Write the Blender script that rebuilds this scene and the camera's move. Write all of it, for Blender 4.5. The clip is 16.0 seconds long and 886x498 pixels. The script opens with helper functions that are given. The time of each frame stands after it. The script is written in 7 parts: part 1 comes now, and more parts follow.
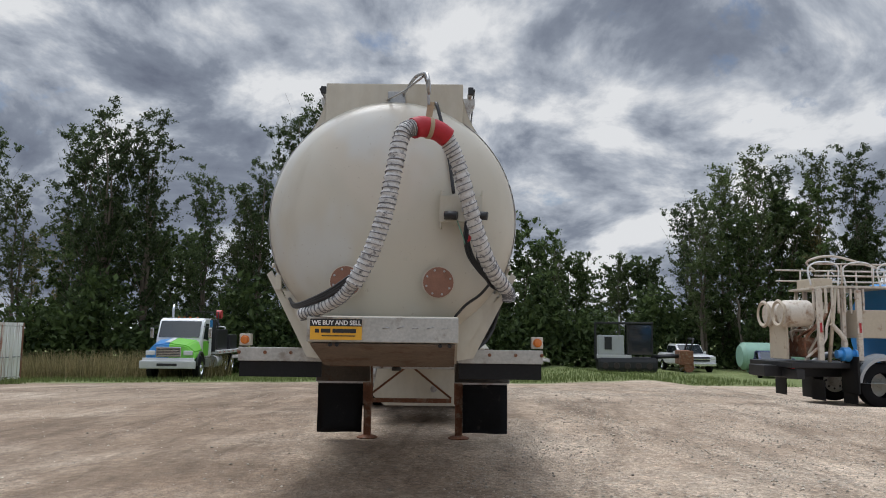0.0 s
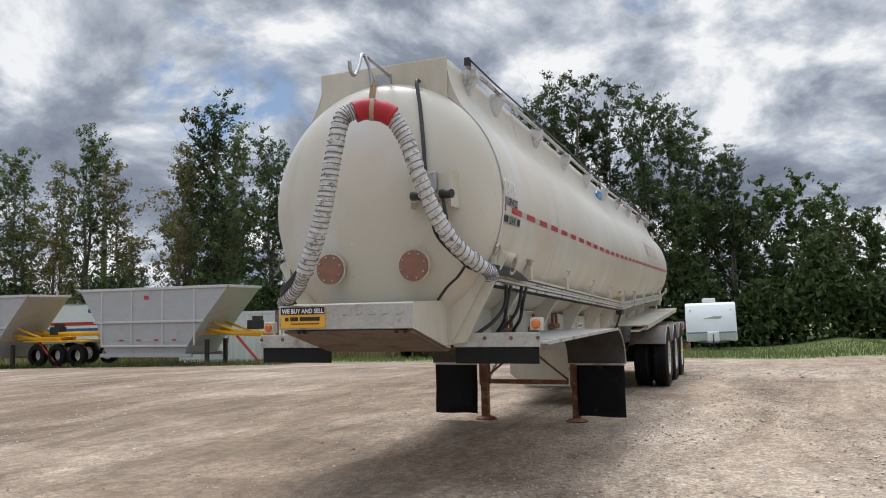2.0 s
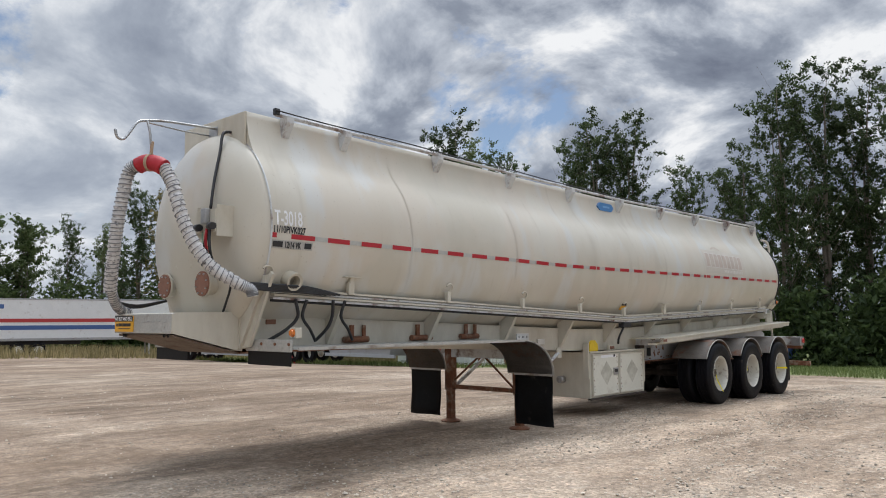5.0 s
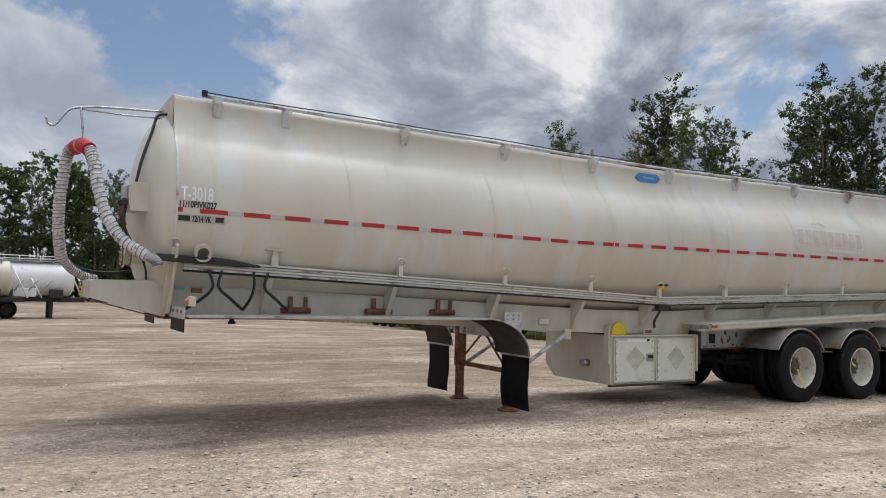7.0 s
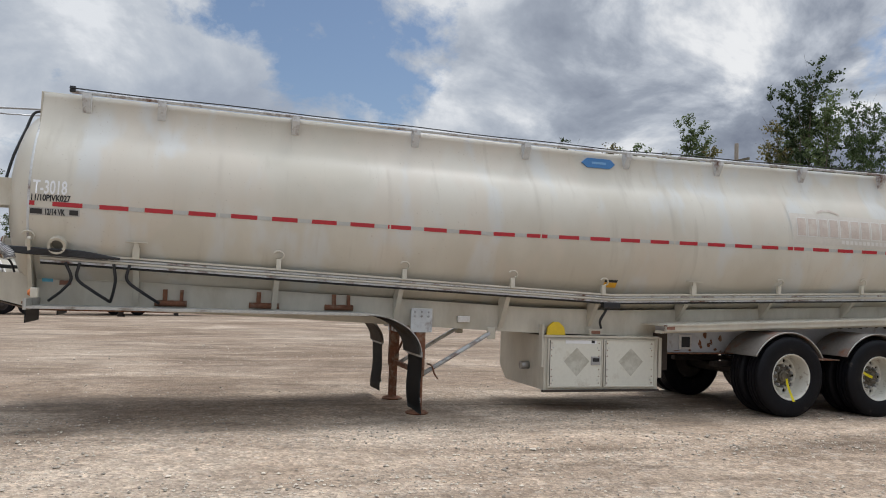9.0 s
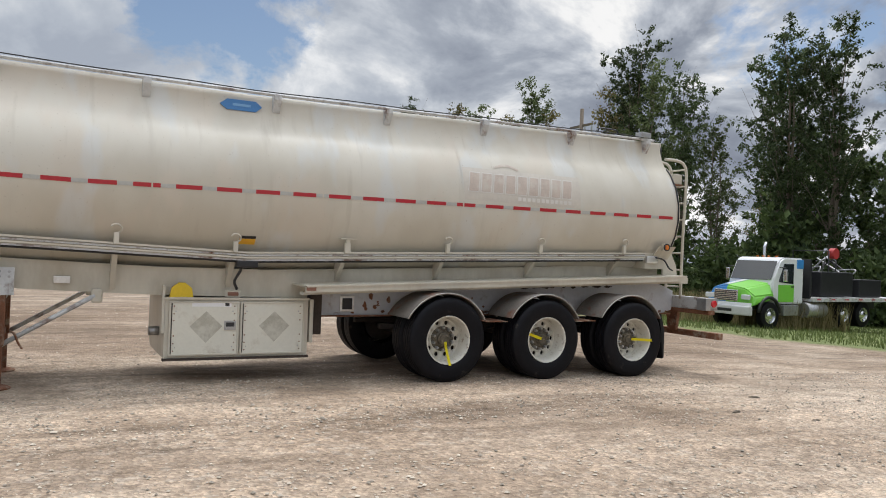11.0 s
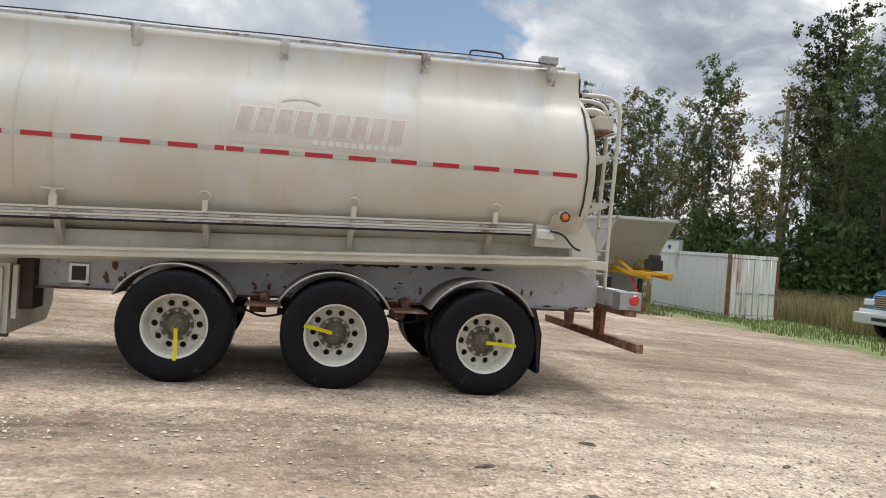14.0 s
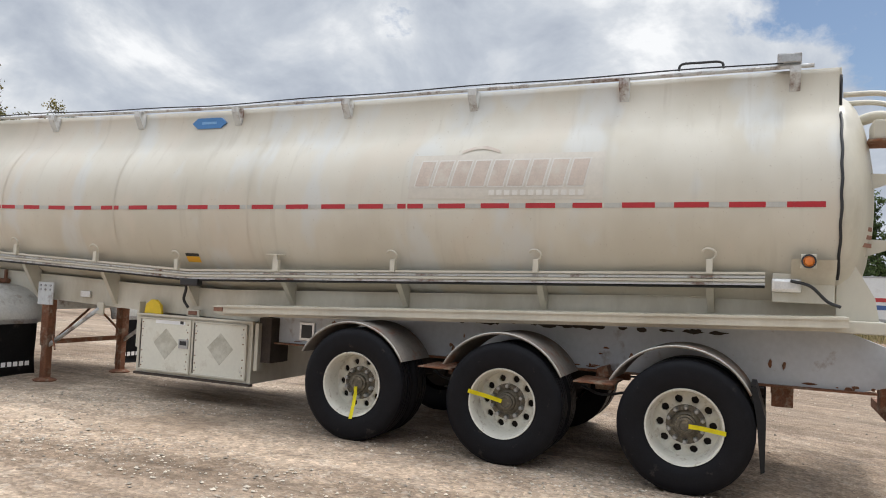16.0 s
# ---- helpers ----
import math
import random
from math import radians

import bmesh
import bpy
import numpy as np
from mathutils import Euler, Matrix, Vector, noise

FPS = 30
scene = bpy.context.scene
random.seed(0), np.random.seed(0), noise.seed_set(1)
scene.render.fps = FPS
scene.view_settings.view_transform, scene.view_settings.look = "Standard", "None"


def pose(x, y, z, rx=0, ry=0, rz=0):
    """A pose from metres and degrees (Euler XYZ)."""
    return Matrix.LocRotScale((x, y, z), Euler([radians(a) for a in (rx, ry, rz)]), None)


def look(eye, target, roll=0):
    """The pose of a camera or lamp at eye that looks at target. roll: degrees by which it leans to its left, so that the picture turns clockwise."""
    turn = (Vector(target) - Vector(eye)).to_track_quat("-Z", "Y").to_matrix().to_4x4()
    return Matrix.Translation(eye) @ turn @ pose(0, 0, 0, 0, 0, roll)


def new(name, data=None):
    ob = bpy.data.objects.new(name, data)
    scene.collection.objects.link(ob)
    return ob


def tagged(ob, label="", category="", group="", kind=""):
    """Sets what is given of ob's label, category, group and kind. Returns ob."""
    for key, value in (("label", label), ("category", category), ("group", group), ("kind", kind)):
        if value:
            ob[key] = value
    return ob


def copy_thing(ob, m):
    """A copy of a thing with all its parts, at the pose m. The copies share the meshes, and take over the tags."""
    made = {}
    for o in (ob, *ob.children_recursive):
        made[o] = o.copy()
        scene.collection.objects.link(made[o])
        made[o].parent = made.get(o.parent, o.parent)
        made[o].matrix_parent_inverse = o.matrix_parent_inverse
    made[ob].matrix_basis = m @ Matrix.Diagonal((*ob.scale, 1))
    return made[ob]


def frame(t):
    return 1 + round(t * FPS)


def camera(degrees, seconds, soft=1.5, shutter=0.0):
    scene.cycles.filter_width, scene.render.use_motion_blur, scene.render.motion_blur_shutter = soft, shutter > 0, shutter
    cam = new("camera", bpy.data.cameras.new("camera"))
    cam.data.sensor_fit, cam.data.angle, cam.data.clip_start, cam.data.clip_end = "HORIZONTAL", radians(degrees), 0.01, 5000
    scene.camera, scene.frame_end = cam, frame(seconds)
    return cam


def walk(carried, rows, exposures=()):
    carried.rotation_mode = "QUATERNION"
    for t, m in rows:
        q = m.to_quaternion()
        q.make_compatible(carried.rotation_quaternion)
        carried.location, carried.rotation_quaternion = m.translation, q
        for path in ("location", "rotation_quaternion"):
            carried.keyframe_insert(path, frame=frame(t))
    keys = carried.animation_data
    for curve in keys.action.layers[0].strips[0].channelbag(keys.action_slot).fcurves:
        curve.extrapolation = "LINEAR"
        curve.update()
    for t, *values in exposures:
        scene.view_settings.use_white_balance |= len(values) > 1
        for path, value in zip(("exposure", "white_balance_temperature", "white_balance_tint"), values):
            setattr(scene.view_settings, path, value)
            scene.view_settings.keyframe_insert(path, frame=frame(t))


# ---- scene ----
cam = camera(60.6, 16.0, soft=1.0)
PATH = [
    (0, (0.501, 0.426, 1.471), (0.456, 2.413, 1.691), 0.7),
    (0.5, (0.817, 0.586, 1.473), (0.567, 2.559, 1.682), 1.7),
    (1, (1.390, 0.834, 1.471), (0.886, 2.761, 1.654), 2.3),
    (1.5, (2.068, 0.993, 1.493), (1.408, 2.874, 1.652), 0.3),
    (2, (2.786, 1.111, 1.517), (2.030, 2.956, 1.679), -1.3),
    (2.5, (3.567, 1.212, 1.528), (2.721, 3.014, 1.716), -1.6),
    (3, (4.383, 1.275, 1.505), (3.505, 3.065, 1.661), -1.7),
    (3.5, (5.114, 1.526, 1.517), (4.164, 3.285, 1.593), -1.4),
    (4, (5.841, 1.841, 1.503), (4.737, 3.509, 1.503), 0.0),
    (4.5, (6.431, 2.306, 1.491), (5.177, 3.862, 1.574), 0.2),
    (4.7, (6.688, 2.464, 1.492), (5.386, 3.975, 1.636), 0.0),
    (6.8, (8.927, 5.203, 1.556), (7.233, 6.260, 1.672), 1.4),
    (7, (9.056, 5.547, 1.556), (7.303, 6.503, 1.670), 1.6),
    (7.5, (9.334, 6.360, 1.519), (7.475, 7.090, 1.622), 1.6),
    (8, (9.501, 7.168, 1.516), (7.601, 7.779, 1.647), 1.6),
    (8.2, (9.566, 7.486, 1.516), (7.654, 8.058, 1.631), 1.8),
    (10.5, (10.012, 10.988, 1.663), (8.162, 11.748, 1.684), 2.5),
    (11, (9.963, 11.848, 1.634), (8.177, 12.747, 1.649), 2.2),
    (11.5, (9.833, 12.815, 1.613), (8.048, 13.716, 1.609), 3.1),
    (12, (9.641, 13.839, 1.610), (7.803, 14.627, 1.618), 2.2),
    (12.5, (9.421, 14.841, 1.598), (7.514, 15.444, 1.616), 2.7),
    (13, (9.314, 15.827, 1.617), (7.337, 16.126, 1.667), 1.4),
    (13.5, (9.136, 16.602, 1.571), (7.170, 16.966, 1.612), 1.5),
    (14, (8.897, 17.535, 1.555), (6.933, 17.909, 1.527), 3.9),
    (14.5, (8.608, 18.428, 1.541), (6.623, 18.658, 1.461), 5.2),
    (15, (8.318, 19.162, 1.530), (6.327, 19.347, 1.495), 5.2),
    (15.5, (8.001, 19.720, 1.535), (6.020, 19.449, 1.606), 3.3),
    (16, (7.712, 20.227, 1.579), (5.887, 19.414, 1.664), 2.7),
]
EXPOSURES = [(0, -0.4, 6150, 10), (1.0, -0.2, 6150, 10), (2, -0.1, 6200, 10), (4.5, -0.12, 6200, 10), (8, -0.22, 6200, 10), (11, -0.05, 6400, 10), (12.5, 0.04, 6450, 10), (14, 0.08, 6450, 10), (16, 0.15, 6450, 10)]
walk(cam, [(t, look(eye, target, roll)) for t, eye, target, roll in PATH], EXPOSURES)

# ---- world, sun ----
SUN_EL, SUN_AZ = 66.0, -38.0        # azimuth: degrees from +y towards +x
world = bpy.data.worlds.new("sky")
scene.world = world
world.use_nodes = True
wn, wl = world.node_tree.nodes, world.node_tree.links
wn.clear()


def wnode(kind, **kw):
    n = wn.new(kind)
    for k, v in kw.items():
        n.inputs[k].default_value = v
    return n


w_out = wn.new("ShaderNodeOutputWorld")
w_bg = wnode("ShaderNodeBackground", Strength=1.0)
sky = wn.new("ShaderNodeTexSky")
sky.sky_type = "NISHITA"
sky.sun_disc = False
sky.sun_elevation = radians(SUN_EL)
sky.sun_rotation = radians(SUN_AZ)
sky_gain = wn.new("ShaderNodeVectorMath")
sky_gain.operation = "SCALE"
sky_gain.inputs["Scale"].default_value = 0.095
wl.new(sky.outputs["Color"], sky_gain.inputs[0])
# cloud deck: the view direction projected on a high plane
co = wn.new("ShaderNodeTexCoord")
sep = wn.new("ShaderNodeSeparateXYZ")
wl.new(co.outputs["Generated"], sep.inputs[0])
zmax = wn.new("ShaderNodeMath")
zmax.operation = "MAXIMUM"
zmax.inputs[1].default_value = 0.0
wl.new(sep.outputs["Z"], zmax.inputs[0])
zadd = wn.new("ShaderNodeMath")
zadd.operation = "ADD"
zadd.inputs[1].default_value = 0.50
wl.new(zmax.outputs[0], zadd.inputs[0])
plane = wn.new("ShaderNodeCombineXYZ")
for ax in "XY":
    dv = wn.new("ShaderNodeMath")
    dv.operation = "DIVIDE"
    wl.new(sep.outputs[ax], dv.inputs[0])
    wl.new(zadd.outputs[0], dv.inputs[1])
    wl.new(dv.outputs[0], plane.inputs[ax])


def cloud_noise(scale, detail, rough, dist, shift):
    mp = wn.new("ShaderNodeMapping")
    mp.inputs["Location"].default_value = shift
    wl.new(plane.outputs[0], mp.inputs["Vector"])
    n = wnode("ShaderNodeTexNoise", Scale=scale, Detail=detail, Roughness=rough, Distortion=dist)
    wl.new(mp.outputs[0], n.inputs["Vector"])
    return n


def wramp(src, stops):
    r = wn.new("ShaderNodeValToRGB")
    el = r.color_ramp.elements
    while len(el) < len(stops):
        el.new(0.5)
    for e, (p, c) in zip(el, stops):
        e.position, e.color = p, (*c, 1)
    wl.new(src, r.inputs[0])
    return r


cover = cloud_noise(2.6, 10, 0.62, 0.15, (1.7, 0.35, 0.0))
# more open blue towards -x, thicker cloud towards +y
lean = wn.new("ShaderNodeVectorMath")
lean.operation = "DOT_PRODUCT"
lean.inputs[1].default_value = (0.02, 0.02, 0.0)
wl.new(co.outputs["Generated"], lean.inputs[0])
cover_sum = wn.new("ShaderNodeMath")
cover_sum.operation = "ADD"
wl.new(cover.outputs["Fac"], cover_sum.inputs[0])
wl.new(lean.outputs["Value"], cover_sum.inputs[1])


def toward(azimuth, elevation, near, far, amount):
    """A soft round opening in the cloud deck: degrees from +x towards +y, and its size as cosines."""
    a_, e_ = radians(azimuth), radians(elevation)
    d = wn.new("ShaderNodeVectorMath")
    d.operation = "DOT_PRODUCT"
    d.inputs[1].default_value = (math.cos(a_) * math.cos(e_), math.sin(a_) * math.cos(e_), math.sin(e_))
    wl.new(co.outputs["Generated"], d.inputs[0])
    r = wn.new("ShaderNodeMapRange")
    r.interpolation_type = "SMOOTHSTEP"
    r.inputs["From Min"].default_value, r.inputs["From Max"].default_value = far, near
    r.inputs["To Min"].default_value, r.inputs["To Max"].default_value = 0.0, amount
    wl.new(d.outputs["Value"], r.inputs["Value"])
    return r.outputs[0]


gap_sum = cover_sum.outputs[0]
for gap in (toward(171, 25, 0.998, 0.972, 0.15), toward(82, 27, 0.998, 0.990, 0.10)):
    less = wn.new("ShaderNodeMath")
    less.operation = "SUBTRACT"
    wl.new(gap_sum, less.inputs[0])
    wl.new(gap, less.inputs[1])
    gap_sum = less.outputs[0]
cover_r = wramp(gap_sum, [(0.33, (0, 0, 0)), (0.405, (1, 1, 1))])
shade_n = cloud_noise(3.6, 11, 0.58, 0.30, (2.6, 5.3, 0.0))
# thinner, brighter cloud near the sun's side
shade = wn.new("ShaderNodeMath")
shade.operation = "ADD"
wl.new(shade_n.outputs["Fac"], shade.inputs[0])
wl.new(toward(82, 24, 0.985, 0.90, 0.045), shade.inputs[1])
# backlit clouds towards the sun: dark bellies and bright rims; softer, paler clouds away from it
back_r = wramp(shade.outputs[0], [(0.34, (0.17, 0.19, 0.245)), (0.46, (0.30, 0.33, 0.39)), (0.53, (0.55, 0.58, 0.63)), (0.61, (1.0, 0.985, 0.96))])
front_r = wramp(shade.outputs[0], [(0.36, (0.40, 0.44, 0.51)), (0.47, (0.50, 0.54, 0.60)), (0.55, (0.62, 0.65, 0.69)), (0.64, (0.86, 0.87, 0.88))])
shade_r = wn.new("ShaderNodeMix")
shade_r.data_type = "RGBA"
wl.new(toward(100, 20, 0.93, 0.35, 1.0), shade_r.inputs["Factor"])
wl.new(front_r.outputs[0], shade_r.inputs[6])
wl.new(back_r.outputs[0], shade_r.inputs[7])
mixc = wn.new("ShaderNodeMix")
mixc.data_type = "RGBA"
wl.new(cover_r.outputs[0], mixc.inputs["Factor"])
wl.new(sky_gain.outputs[0], mixc.inputs[6])
wl.new(shade_r.outputs[2], mixc.inputs[7])
# an overcast dome is about three times brighter overhead than at the horizon
dome = wn.new("ShaderNodeMapRange")
dome.inputs["From Min"].default_value, dome.inputs["From Max"].default_value = 0.42, 1.0
dome.inputs["To Min"].default_value, dome.inputs["To Max"].default_value = 1.0, 3.2
wl.new(sep.outputs["Z"], dome.inputs["Value"])
bright = wn.new("ShaderNodeVectorMath")
bright.operation = "SCALE"
wl.new(mixc.outputs[2], bright.inputs[0])
wl.new(dome.outputs[0], bright.inputs["Scale"])
wl.new(bright.outputs[0], w_bg.inputs["Color"])
wl.new(w_bg.outputs[0], w_out.inputs[0])

sun_data = bpy.data.lights.new("sun", "SUN")
sun_data.energy, sun_data.angle, sun_data.color = 2.2, radians(22), (1.0, 0.97, 0.935)
sun = new("sun", sun_data)
az, el_ = radians(SUN_AZ), radians(SUN_EL)
sun.matrix_world = look((math.sin(az) * math.cos(el_) * 50, math.cos(az) * math.cos(el_) * 50, math.sin(el_) * 50), (0, 0, 0))


# ---- materials ----
def mat(name, color, rough=0.6, metal=0.0, var=0.12, scale=6.0, bump=0.0, bump_scale=60.0, dirt=None, dirt_amt=0.0, dirt_scale=2.0, coat=0.0, stretch=(1, 1, 1), island=0.0, spec=0.5):
    """A painted or raw surface: base colour broken up by a broad and a fine noise, patches of dirt, and fine relief."""
    m = bpy.data.materials.new(name)
    m.use_nodes = True
    nd, ln = m.node_tree.nodes, m.node_tree.links
    b = nd["Principled BSDF"]
    b.inputs["Roughness"].default_value = rough
    b.inputs["Metallic"].default_value = metal
    b.inputs["Specular IOR Level"].default_value = spec
    b.inputs["Coat Weight"].default_value = coat
    tc = nd.new("ShaderNodeTexCoord")
    mp = nd.new("ShaderNodeMapping")
    mp.inputs["Scale"].default_value = stretch
    ln.new(tc.outputs["Object"], mp.inputs["Vector"])

    def noise_at(s, det=5.0, ro=0.6):
        n = nd.new("ShaderNodeTexNoise")
        n.inputs["Scale"].default_value, n.inputs["Detail"].default_value, n.inputs["Roughness"].default_value = s, det, ro
        ln.new(mp.outputs[0], n.inputs["Vector"])
        return n

    def mix(fac, a, c, kind="MIX"):
        x = nd.new("ShaderNodeMix")
        x.data_type, x.blend_type = "RGBA", kind
        ln.new(fac, x.inputs["Factor"])
        for sock, v in ((x.inputs[6], a), (x.inputs[7], c)):
            if isinstance(v, tuple):
                sock.default_value = (*v, 1)
            else:
                ln.new(v, sock)
        return x.outputs[2]

    lo, hi = tuple(c * (1 - var) for c in color), tuple(min(1, c * (1 + var)) for c in color)
    n1, n2 = noise_at(scale), noise_at(scale * 9, 3.0)
    avg = nd.new("ShaderNodeMath")
    avg.operation = "ADD"
    ln.new(n1.outputs["Fac"], avg.inputs[0])
    ln.new(n2.outputs["Fac"], avg.inputs[1])
    mr = nd.new("ShaderNodeMapRange")
    mr.inputs["From Min"].default_value, mr.inputs["From Max"].default_value = 0.65, 1.35
    ln.new(avg.outputs[0], mr.inputs["Value"])
    col = mix(mr.outputs[0], lo, hi)
    if island:
        oi = nd.new("ShaderNodeNewGeometry")
        r2 = nd.new("ShaderNodeMapRange")
        r2.inputs["To Min"].default_value, r2.inputs["To Max"].default_value = 1 - island, 1 + island
        ln.new(oi.outputs["Random Per Island"], r2.inputs["Value"])
        sc = nd.new("ShaderNodeVectorMath")
        sc.operation = "SCALE"
        ln.new(col, sc.inputs[0])
        ln.new(r2.outputs[0], sc.inputs["Scale"])
        col = sc.outputs[0]
    if dirt:
        dn = noise_at(dirt_scale, 8.0, 0.68)
        dr = nd.new("ShaderNodeMapRange")
        dr.inputs["From Min"].default_value, dr.inputs["From Max"].default_value = 0.62 - 0.3 * dirt_amt, 0.78 - 0.3 * dirt_amt
        ln.new(dn.outputs["Fac"], dr.inputs["Value"])
        col = mix(dr.outputs[0], col, dirt)
        rr = nd.new("ShaderNodeMapRange")
        rr.inputs["To Min"].default_value, rr.inputs["To Max"].default_value = rough, min(1, rough + 0.3)
        ln.new(dr.outputs[0], rr.inputs["Value"])
        ln.new(rr.outputs[0], b.inputs["Roughness"])
    ln.new(col, b.inputs["Base Color"])
    if bump:
        bn = noise_at(bump_scale, 4.0)
        bp = nd.new("ShaderNodeBump")
        bp.inputs["Strength"].default_value, bp.inputs["Distance"].default_value = bump, 0.01
        ln.new(bn.outputs["Fac"], bp.inputs["Height"])
        ln.new(bp.outputs[0], b.inputs["Normal"])
    return m


RUST, MUD = (0.20, 0.085, 0.045), (0.30, 0.245, 0.19)
M = {}
M["cream"] = mat("cream_paint", (0.56, 0.525, 0.44), 0.36, 0, 0.10, 0.9, 0.04, 30, (0.44, 0.39, 0.30), 0.40, 0.7, stretch=(1, 1, 0.4))
M["bogie"] = mat("pale_grey_bogie_paint", (0.55, 0.57, 0.60), 0.5, 0, 0.08, 2.2, 0.06, 60, (0.20, 0.11, 0.07), 0.10, 3.2)
M["frame"] = mat("grey_frame_paint", (0.56, 0.57, 0.57), 0.55, 0, 0.12, 3, 0.1, 60, (0.15, 0.075, 0.045), 0.34, 4.2)
M["rusty"] = mat("rusted_steel", RUST, 0.85, 0.1, 0.45, 9, 0.5, 90, (0.34, 0.27, 0.20), 0.35, 7)
# near-black for rust scale and sill, and for the shade block behind the cabinet
M["grime_shade"] = mat("black_grime_and_shade", (0.055, 0.042, 0.034), 0.95, 0, 0.3, 9)
M["steel"] = mat("bare_steel", (0.42, 0.42, 0.42), 0.42, 0.8, 0.2, 8, 0.1, 120, (0.25, 0.2, 0.16), 0.2, 5)
M["alu"] = mat("aluminium", (0.72, 0.71, 0.69), 0.36, 0.85, 0.12, 8, 0.08, 120, (0.42, 0.36, 0.30), 0.2, 4)
M["rubber"] = mat("tyre_rubber", (0.0065, 0.0065, 0.0085), 0.5, 0, 0.3, 10, 0.15, 120, (0.07, 0.06, 0.05), 0.0, 6, spec=0.16)
M["flap"] = mat("rubber_flap", (0.010, 0.010, 0.011), 0.55, 0, 0.3, 5, 0.1, 50, (0.08, 0.07, 0.06), 0.04, 5, spec=0.25)
M["black"] = mat("black_paint", (0.018, 0.018, 0.02), 0.45, 0, 0.3, 6)
M["hosewrap"] = mat("white_hose_wrap", (0.60, 0.585, 0.57), 0.6, 0, 0.12, 14, 0.3, 60, (0.10, 0.095, 0.10), 0.33, 24)
M["greentank_line"] = mat("pale_green_hose", (0.18, 0.36, 0.26), 0.5)
M["tape_seam"] = mat("grey_tape_edge", (0.17, 0.17, 0.18), 0.6, 0, 0.4, 30)
M["cable"] = mat("black_cable", (0.02, 0.02, 0.022), 0.5)
M["red"] = mat("red_wrap", (0.40, 0.012, 0.022), 0.55, 0, 0.15, 12, 0.2, 40)
M["redtape"] = mat("red_reflector", (0.42, 0.02, 0.03), 0.35, 0, 0.15, 20)
M["whitetape"] = mat("white_reflector", (0.46, 0.46, 0.43), 0.4, 0, 0.12, 20)
M["white"] = mat("white_paint", (0.76, 0.76, 0.75), 0.45, 0, 0.06, 2, 0, 60, (0.5, 0.46, 0.40), 0.1, 3)
M["bluesign"] = mat("blue_sign", (0.07, 0.22, 0.50), 0.4, 0, 0.1, 8)
M["brownflange"] = mat("brown_flange", (0.24, 0.115, 0.075), 0.75, 0, 0.2, 14, 0.2, 60)
M["yellow"] = mat("yellow_paint", (0.72, 0.50, 0.02), 0.5, 0, 0.1, 10)
M["dullalu"] = mat("dull_aluminium", (0.46, 0.45, 0.42), 0.55, 0.3, 0.2, 5, 0.08, 120, (0.25, 0.21, 0.17), 0.3, 4)
M["yellowtape"] = mat("yellow_strap", (0.95, 0.83, 0.015), 0.5, 0, 0.08, 10)
M["orange"] = mat("orange_lens", (0.62, 0.17, 0.02), 0.25, 0, 0.05, 10, coat=0.5)
M["redlens"] = mat("red_lens", (0.55, 0.02, 0.03), 0.2, 0, 0.05, 10, coat=0.5)
M["signyellow"] = mat("sign_yellow", (0.80, 0.42, 0.03), 0.5, 0, 0.04, 10)
M["signblack"] = mat("sign_black", (0.02, 0.02, 0.022), 0.5, 0, 0.1, 10)
M["signwhite"] = mat("sign_white", (0.8, 0.8, 0.8), 0.5, 0, 0.03, 10)
M["ghost"] = mat("faded_lettering", (0.51, 0.425, 0.36), 0.5, 0, 0.15, 5, dirt=(0.58, 0.53, 0.46), dirt_amt=0.42, dirt_scale=6)
M["ghostpale"] = mat("pale_lettering", (0.66, 0.63, 0.58), 0.5, 0, 0.1, 6)
M["fender"] = mat("fender_steel", (0.17, 0.15, 0.13), 0.75, 0.0, 0.3, 5, 0.1, 60, RUST, 0.3, 4)
M["door"] = mat("cabinet_door_cream", (0.68, 0.66, 0.57), 0.42, 0, 0.05, 3, 0, 60, (0.50, 0.45, 0.36), 0.2, 3.0)
M["bark"] = mat("bark", (0.16, 0.13, 0.10), 0.9, 0, 0.4, 3, 0.4, 20, stretch=(1, 1, 0.3))


